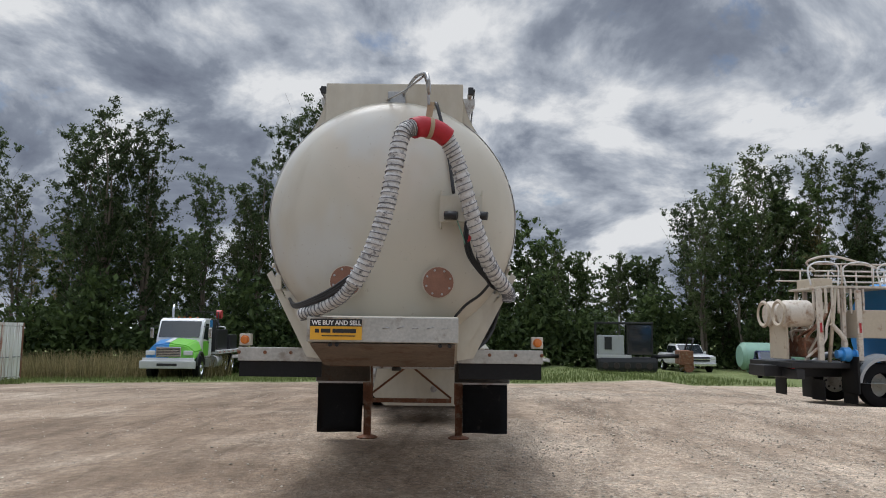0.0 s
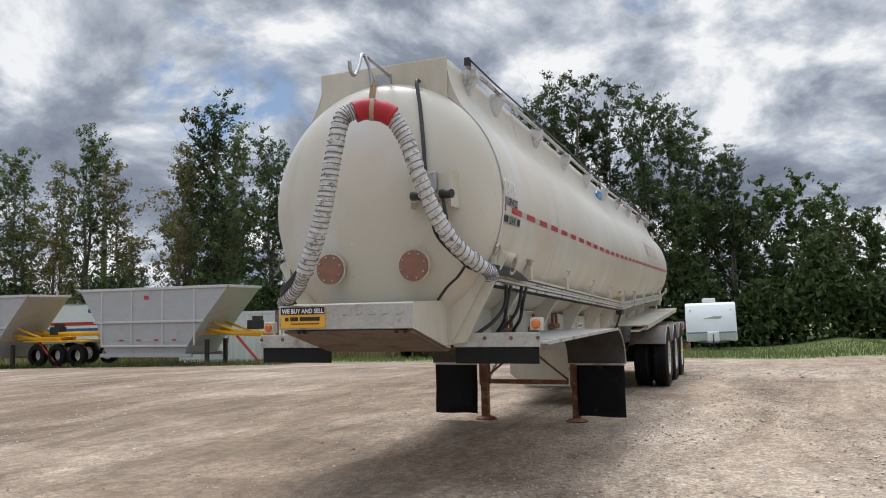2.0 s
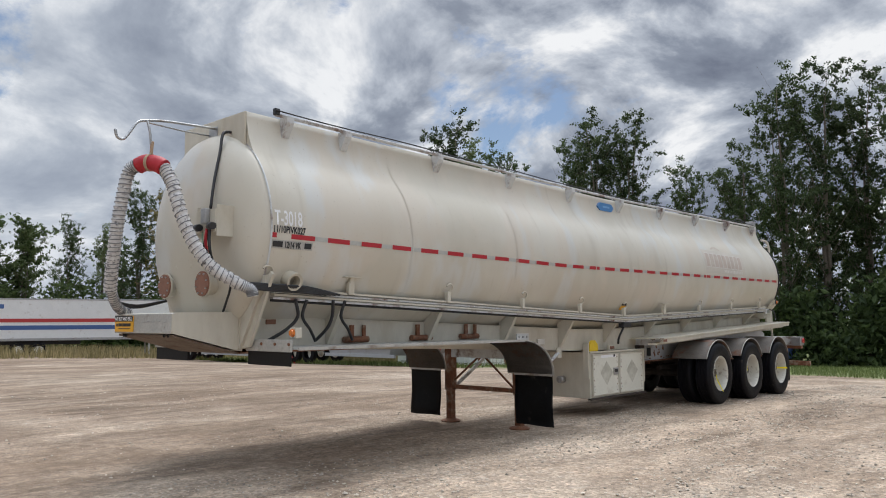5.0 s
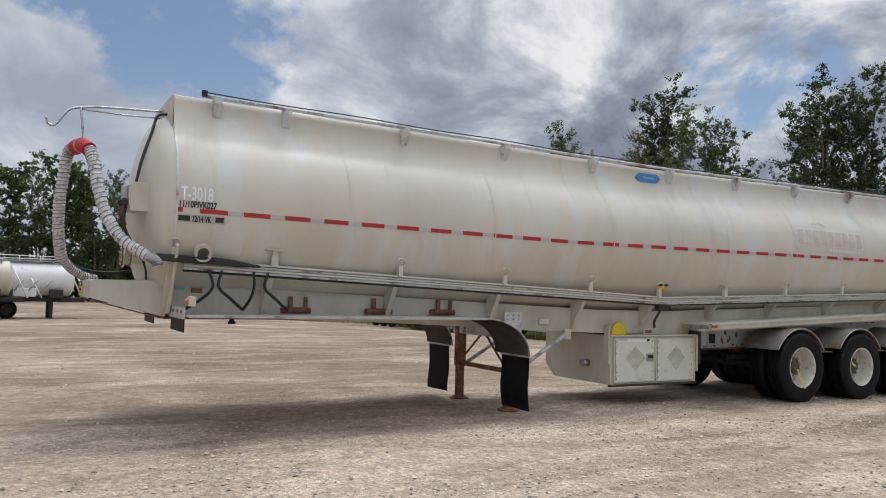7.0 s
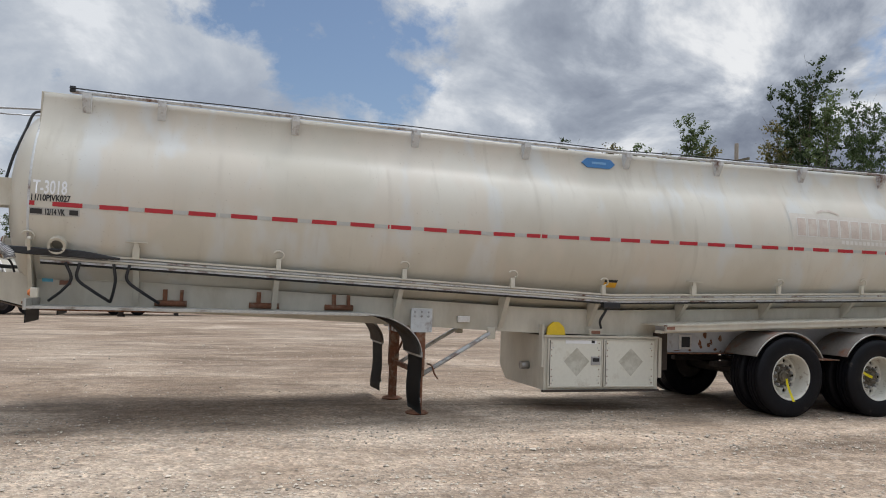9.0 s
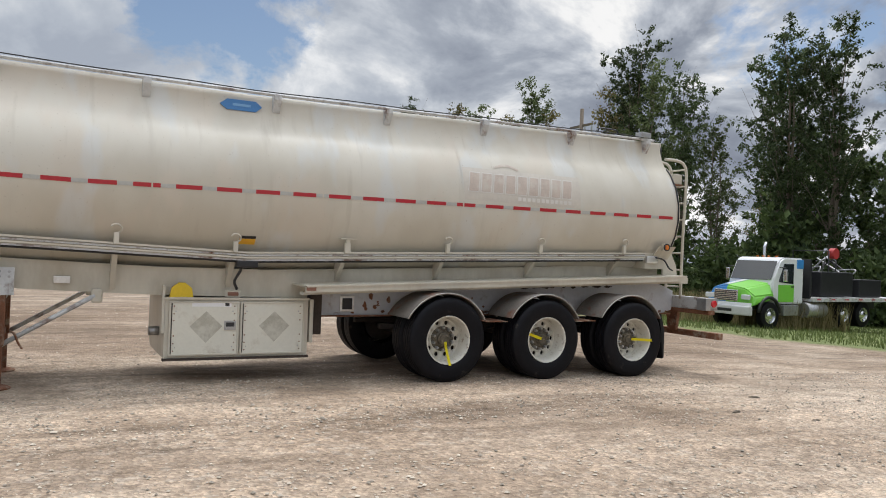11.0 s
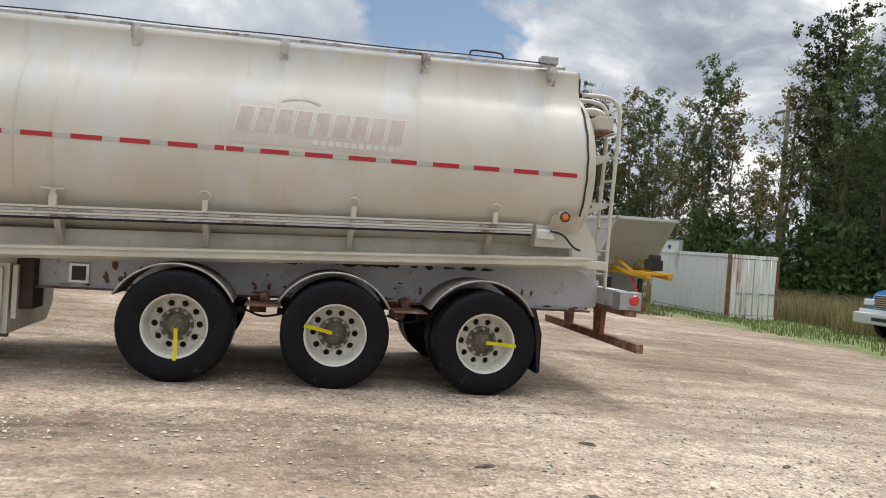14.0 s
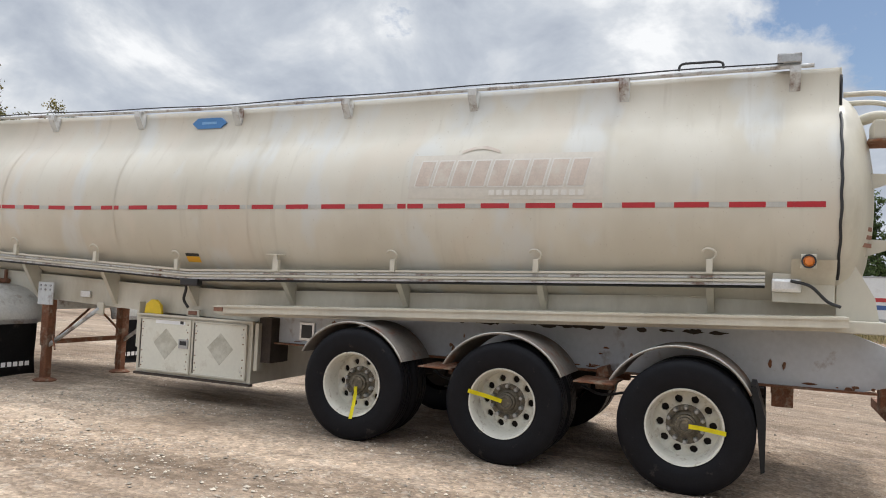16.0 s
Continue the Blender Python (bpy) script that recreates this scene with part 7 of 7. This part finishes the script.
gt = thing("green_tank", "pale green horizontal storage tank on a skid", "tank", (24.5, 60, ground_z(24, 60)))
part("shell", revolve(bmesh.new(), [(0, -2.4), (0.8, -2.35), (1.05, -2.1), (1.05, 2.1), (0.8, 2.35), (0, 2.4)], Matrix.Translation((0, 0, 1.25)) @ ALONG_X, 32), "greentank", gt)
for x in (-1.4, 1.4):
    part("skid", one_box((x, 0, 0.2), (0.2, 1.8, 0.4), 0.02), "greentank", gt)

# ---- pump truck with a white tank rear (tail towards -x) ----
pt = thing("pump_truck", "pump truck with blue and green tank, white railings and pumps", "pump truck", (9.4, 22.2, ground_z(11.5, 22.3)), 4)
S = 1.08
pt.scale = (S, S, S)
bm = revolve(bmesh.new(), [(0, 1.5), (1.1, 1.5), (1.18, 1.58), (1.18, 7.5), (1.1, 7.6), (0, 7.6)], Matrix.Translation((1.2, 0, 1.95)) @ ALONG_X, 40)
tk = part("tank", bm, "truckblue", pt)
bm = bmesh.new()
n = 14
for s in (-1, 1):
    rows = []
    for i in range(n + 1):
        x = 2.72 + 5.9 * i / n
        zt = 1.15 + 0.9 * (i / n) ** 0.8
        rows.append([bm.verts.new((x, s * math.sqrt(max(0.01, 1.195 ** 2 - (z - 1.95) ** 2)), z)) for z in np.linspace(0.95, zt, 5)])
    for a, b in zip(rows, rows[1:]):
        for k in range(4):
            bm.faces.new((a[k], b[k], b[k + 1], a[k + 1])).smooth = True
bmesh.ops.recalc_face_normals(bm, faces=bm.faces[:])
part("green_swoosh", bm, "truckgreen", tk)
part("chassis", one_box((4.0, 0, 0.85), (9.0, 0.9, 0.28), 0.02), "black", pt)
part("tail_deck", one_box((0.9, 0, 1.02), (2.1, 2.3, 0.14), 0.02), "black", pt)
part("tail_bumper", one_box((0.05, 0, 0.80), (0.2, 2.4, 0.24), 0.02), "black", pt)
part("tail_lamp", one_box((-0.06, -0.95, 0.98), (0.04, 0.3, 0.1), 0.01), "redlens", pt)
for s in (-1, 1):
    for x in (2.1, 3.5):
        road_wheel(pt, 0, 0, 0, 0.55, 0.3, 1).matrix_basis = pose(x, s * 1.05, 0.55, 0, 0, -90 * s)
        part("fender", tube(bmesh.new(), [(x + 0.68 * math.cos(a), s * 1.05, 0.56 + 0.68 * math.sin(a)) for a in np.linspace(0.2, 2.9, 12)], 0.09, 6), "hopper", pt)
    part("mud_flap", one_box((0.62, s * 0.95, 0.42), (0.02, 0.6, 0.5), 0.004), "flap", pt)
    part("mud_flap", one_box((1.40, s * 1.0, 0.42), (0.02, 0.6, 0.66), 0.004), "flap", pt)
    for k in range(7):
        part("rail_post", tube(bmesh.new(), [(1.3 + k * 0.8, s * 1.0, 3.0), (1.3 + k * 0.8, s * 1.0, 3.55)], 0.022, 6), "palebeige", pt)
    for z in (3.25, 3.55):
        part("hand_rail", tube(bmesh.new(), [(0.6, s * 1.0, z), (6.6, s * 1.0, z)], 0.022, 6), "palebeige", pt)
    part("upright", one_box((1.35, s * 0.9, 2.0), (0.10, 0.10, 2.0), 0.01), "palebeige", pt)
    part("slanted_leg", tube(bmesh.new(), [(0.9, s * 1.0, 1.1), (1.15, s * 0.95, 2.95)], 0.05, 6), "beige", pt)
part("work_deck", one_box((3.75, 0, 2.98), (5.6, 2.0, 0.06), 0.01), "palebeige", pt)
for y in (-0.7, 0.1):
    vs = part("vessel", revolve(bmesh.new(), [(0, -0.30), (0.25, -0.28), (0.34, -0.18), (0.34, 0.40), (0.28, 0.47), (0, 0.5)], Matrix.Translation((0.35, y, 2.30)) @ Matrix.Rotation(radians(-90), 4, "Y"), 24), "palebeige", pt)
    part("vessel_ring", revolve(bmesh.new(), [(0.25, 0.56), (0.31, 0.60), (0.36, 0.56)], Matrix.Translation((0.35, y, 2.30)) @ Matrix.Rotation(radians(-90), 4, "Y"), 20), "beige", vs)
pmp = part("pump", revolve(bmesh.new(), [(0, -0.24), (0.10, -0.24), (0.10, -0.12), (0.17, -0.10), (0.19, 0.06), (0.12, 0.12), (0.09, 0.20), (0.13, 0.21), (0.13, 0.25), (0, 0.25)], Matrix.Translation((1.25, -1.12, 1.30)) @ ALONG_X, 18), "truckblue", pt, "blue pump")
part("pump_outlet", tube(bmesh.new(), curve_pts([(1.25, -1.12, 1.42), (1.25, -1.12, 1.62), (1.15, -1.10, 1.80), (0.95, -1.05, 2.05)]), 0.055, 10), "palebeige", pmp)
for x_ in (0.62, 1.62):
    post = part("tail_post", one_box((x_, -1.13, 2.02), (0.13, 0.09, 1.75), 0.012), "palebeige", pt)
    part("post_reflector", one_box((x_, -1.18, 1.95), (0.05, 0.012, 0.24)), "redtape", post)
rib_box = part("wheel_cover", revolve(bmesh.new(), [(0.60, -0.30), (0.68, -0.30), (0.68, 0.30), (0.60, 0.30)], Matrix.Translation((2.1, -1.05, 0.56)) @ ALONG_NY, 32), "hopper", pt, "grey ribbed wheel cover")
for v_ in [v_ for v_ in rib_box.data.vertices if v_.co.z < 0.62]:
    v_.co.z = 0.62 + (v_.co.z - 0.62) * 0.02
part("mud_guard", one_box((1.36, -1.1, 0.80), (0.05, 0.72, 0.9), 0.01), "flap", pt)
for k in range(9):
    part("guard_rib", one_box((0.55 + 0.16 * k, -1.0, 2.62 + 0.03 * (k % 2)), (0.05, 0.05, 0.62), 0.008), "palebeige", pt)
part("gear_case", one_box((0.65, -0.4, 1.45), (0.6, 0.7, 0.5), 0.08), "rusty", pt)
part("rear_ladder", one_box((-0.02, -0.3, 1.6), (0.06, 0.9, 0.9), 0.02), "beige", pt)
part("tool_box", one_box((2.0, -0.9, 2.05), (0.9, 0.5, 0.7), 0.03), "beige", pt)
part("top_box", one_box((1.25, 0.2, 3.12), (0.5, 0.9, 0.26), 0.03), "beige", pt)
for k in range(14):
    a = rng.uniform(-1, 1, 6)
    part("pipe_run", tube(bmesh.new(), curve_pts([(0.5 + 0.3 * a[0], -1.05 + 0.13 * k, 1.2), (0.6 + 0.3 * a[1], -1.05 + 0.13 * k, 1.8 + 0.2 * a[2]), (0.9, -0.95 + 0.13 * k, 2.1 + 0.3 * a[3]), (1.2, -0.8 + 0.18 * k, 2.6)]), 0.035, 8), ("palebeige", "rusty", "beige")[k % 3], pt)
part("loading_arm", tube(bmesh.new(), curve_pts([(0.9, -0.5, 3.4), (0.7, -0.5, 3.65), (1.4, -0.5, 3.8), (2.6, -0.5, 3.5)]), 0.03, 8), "palebeige", pt)
for k in range(3):
    part("cage_hoop", tube(bmesh.new(), curve_pts([(0.5 + k * 0.9, -1.0, 3.0), (0.45 + k * 0.9, -1.0, 3.45), (0.8 + k * 0.9, -1.0, 3.6), (1.2 + k * 0.9, -1.0, 3.5), (1.2 + k * 0.9, -1.0, 3.0)]), 0.022, 6), "white", pt)
part("cab", one_box((9.9, 0, 1.7), (2.2, 2.3, 2.2), 0.15), "truckwhite", pt)
road_wheel(pt, 0, 0, 0, 0.55, 0.3, 1).matrix_basis = pose(9.9, -1.05, 0.55, 0, 0, 90)
road_wheel(pt, 0, 0, 0, 0.55, 0.3, 1).matrix_basis = pose(9.9, 1.05, 0.55, 0, 0, -90)


# ---- white van trailers with red and blue stripes (built along y, side towards +x) ----
def van_trailer():
    t = thing("van_trailer", "white van trailer with red and blue side stripes", "van trailer", group="parked van trailers")
    L_ = 13.5
    bm = one_box((0, 0, 2.7), (2.5, L_, 2.9), 0.06)
    body_ = part("body", bm, "white", t)
    for s in (-1, 1):
        part("red_stripe", one_box((s * 1.256, 0, 2.62), (0.012, L_ - 0.1, 0.26)), "redpaint", body_)
        part("blue_stripe", one_box((s * 1.256, 0, 2.12), (0.012, L_ - 0.1, 0.30)), "vanblue", body_)
        part("bottom_rail", one_box((s * 1.25, 0, 1.28), (0.05, L_, 0.18), 0.01), "steel", body_)
        part("top_rail", one_box((s * 1.25, 0, 4.12), (0.05, L_, 0.10), 0.01), "steel", body_)
        for y in (-L_ / 2, L_ / 2):
            part("corner_post", one_box((s * 1.25, y, 2.7), (0.06, 0.28, 2.9), 0.01), "hopper", body_)
        for y in (-4.8, -3.5):
            road_wheel(t, s * 1.0, y, 0.52, 0.52, 0.5, s)
        part("leg", one_box((s * 0.7, 4.0, 0.65), (0.14, 0.14, 1.3), 0.01), "frame", t)
    part("under_frame", one_box((0, -3.5, 1.05), (1.1, 5.5, 0.3), 0.02), "black", t)
    for y in (-5.9, 5.9):
        part("vent", one_box((1.26, y, 3.6), (0.02, 0.25, 0.3), 0.005), "vanblue", body_)
    return t


vt = van_trailer()
vt.matrix_basis = pose(-51.0, 26.2, ground_z(-51, 26), 0, 0, -14)
copy_thing(vt, pose(-48.2, 40.3, ground_z(-48, 40), 0, 0, -14))


# ---- small tank trailers on the far side (built along y) ----
def tank_trailer(paint, length, label):
    t = thing("tank_trailer", label, "tank trailer", group="parked tank trailers")
    part("tank", revolve(bmesh.new(), [(0, -length / 2 - 0.3), (0.6, -length / 2 - 0.2), (1.0, -length / 2), (1.02, length / 2), (0.6, length / 2 + 0.2), (0, length / 2 + 0.3)], Matrix.Translation((0, 0, 2.25)) @ ALONG_NY, 36), paint, t)
    part("frame", one_box((0, 0, 1.1), (1.2, length + 1.6, 0.25), 0.02), "drum", t)
    part("walkway", one_box((0.3, 0, 3.34), (0.5, length - 0.6, 0.06), 0.01), "hopper", t)
    for k in range(5):
        y = -length / 2 + 0.6 + k * (length - 1.2) / 4
        part("rail_post", tube(bmesh.new(), [(0.55, y, 3.3), (0.55, y, 3.62)], 0.025, 6), "white", t)
    for z in (3.45, 3.62):
        part("hand_rail", tube(bmesh.new(), [(0.55, -length / 2 + 0.6, z), (0.55, length / 2 - 0.6, z)], 0.025, 6), "white", t)
    for s in (-1, 1):
        for y in (-length / 2 + 0.9, -length / 2 + 2.2):
            # rims take the near-black drum colour to paint in the shade below the tank
            road_wheel(t, s * 0.95, y, 0.52, 0.52, 0.5, s, "drum")
        part("leg", one_box((s * 0.6, length / 2 - 1, 0.55), (0.2, 0.2, 1.1), 0.01), "drum", t)
        part("slanted_brace", tube(bmesh.new(), [(s * 1.0, length / 2 + 0.9, 1.2), (s * 0.8, length / 2 + 0.1, 2.9)], 0.05, 6), "white", t)
        part("slanted_brace", tube(bmesh.new(), [(1.1, s * 1.2, 1.2), (1.05, s * 0.6, 2.3)], 0.05, 6), "white", t)
    part("valve_box", one_box((0.9, length / 2 - 0.8, 1.45), (0.5, 0.7, 0.5), 0.04), "drum", t)
    part("pump_case", one_box((0.95, 0.3, 1.5), (0.45, 1.2, 0.5), 0.06), "white", t)
    for k in range(4):
        part("pipe", tube(bmesh.new(), curve_pts([(1.0, -1 + k * 0.7, 1.3), (1.2, -0.8 + k * 0.7, 1.8), (1.05, -0.5 + k * 0.7, 2.2)]), 0.05, 8), "steel", t)
    return t


a = tank_trailer("beige", 7.0, "beige tank trailer with railings and pipework")
a.matrix_basis = pose(-33.0, -5.2, ground_z(-33, -5), 0, 0, 6)
b_ = tank_trailer("cream", 8.0, "grey tank trailer with white braces and pipework")
b_.matrix_basis = pose(-39.5, 0.6, ground_z(-39, 0), 0, 0, 8)
c_ = tank_trailer("white", 5.5, "white tank trailer with walkway and pumps")
c_.matrix_basis = pose(-41.5, 5.0, ground_z(-41, 5), 0, 0, 6)

# ---- power pole ----
pp = thing("power_pole", "grey wooden power pole with a crossarm and insulators", "power pole", (-76, 76, ground_z(-76, 76)))
part("pole", tube(bmesh.new(), [(0, 0, 0), (0, 0, 25)], 0.3, 10, True, [0.42, 0.26]), "bark", pp)
part("crossarm", one_box((0, 0, 22.6), (5.0, 0.25, 0.3), 0.01), "bark", pp)
for x in (-2.3, -0.8, 0.8, 2.3):
    part("insulator", revolve(bmesh.new(), [(0, -1.5), (0.10, -1.5), (0.16, -0.7), (0.08, 0)], Matrix.Translation((x, 0, 22.5)), 10), "hopper", pp)
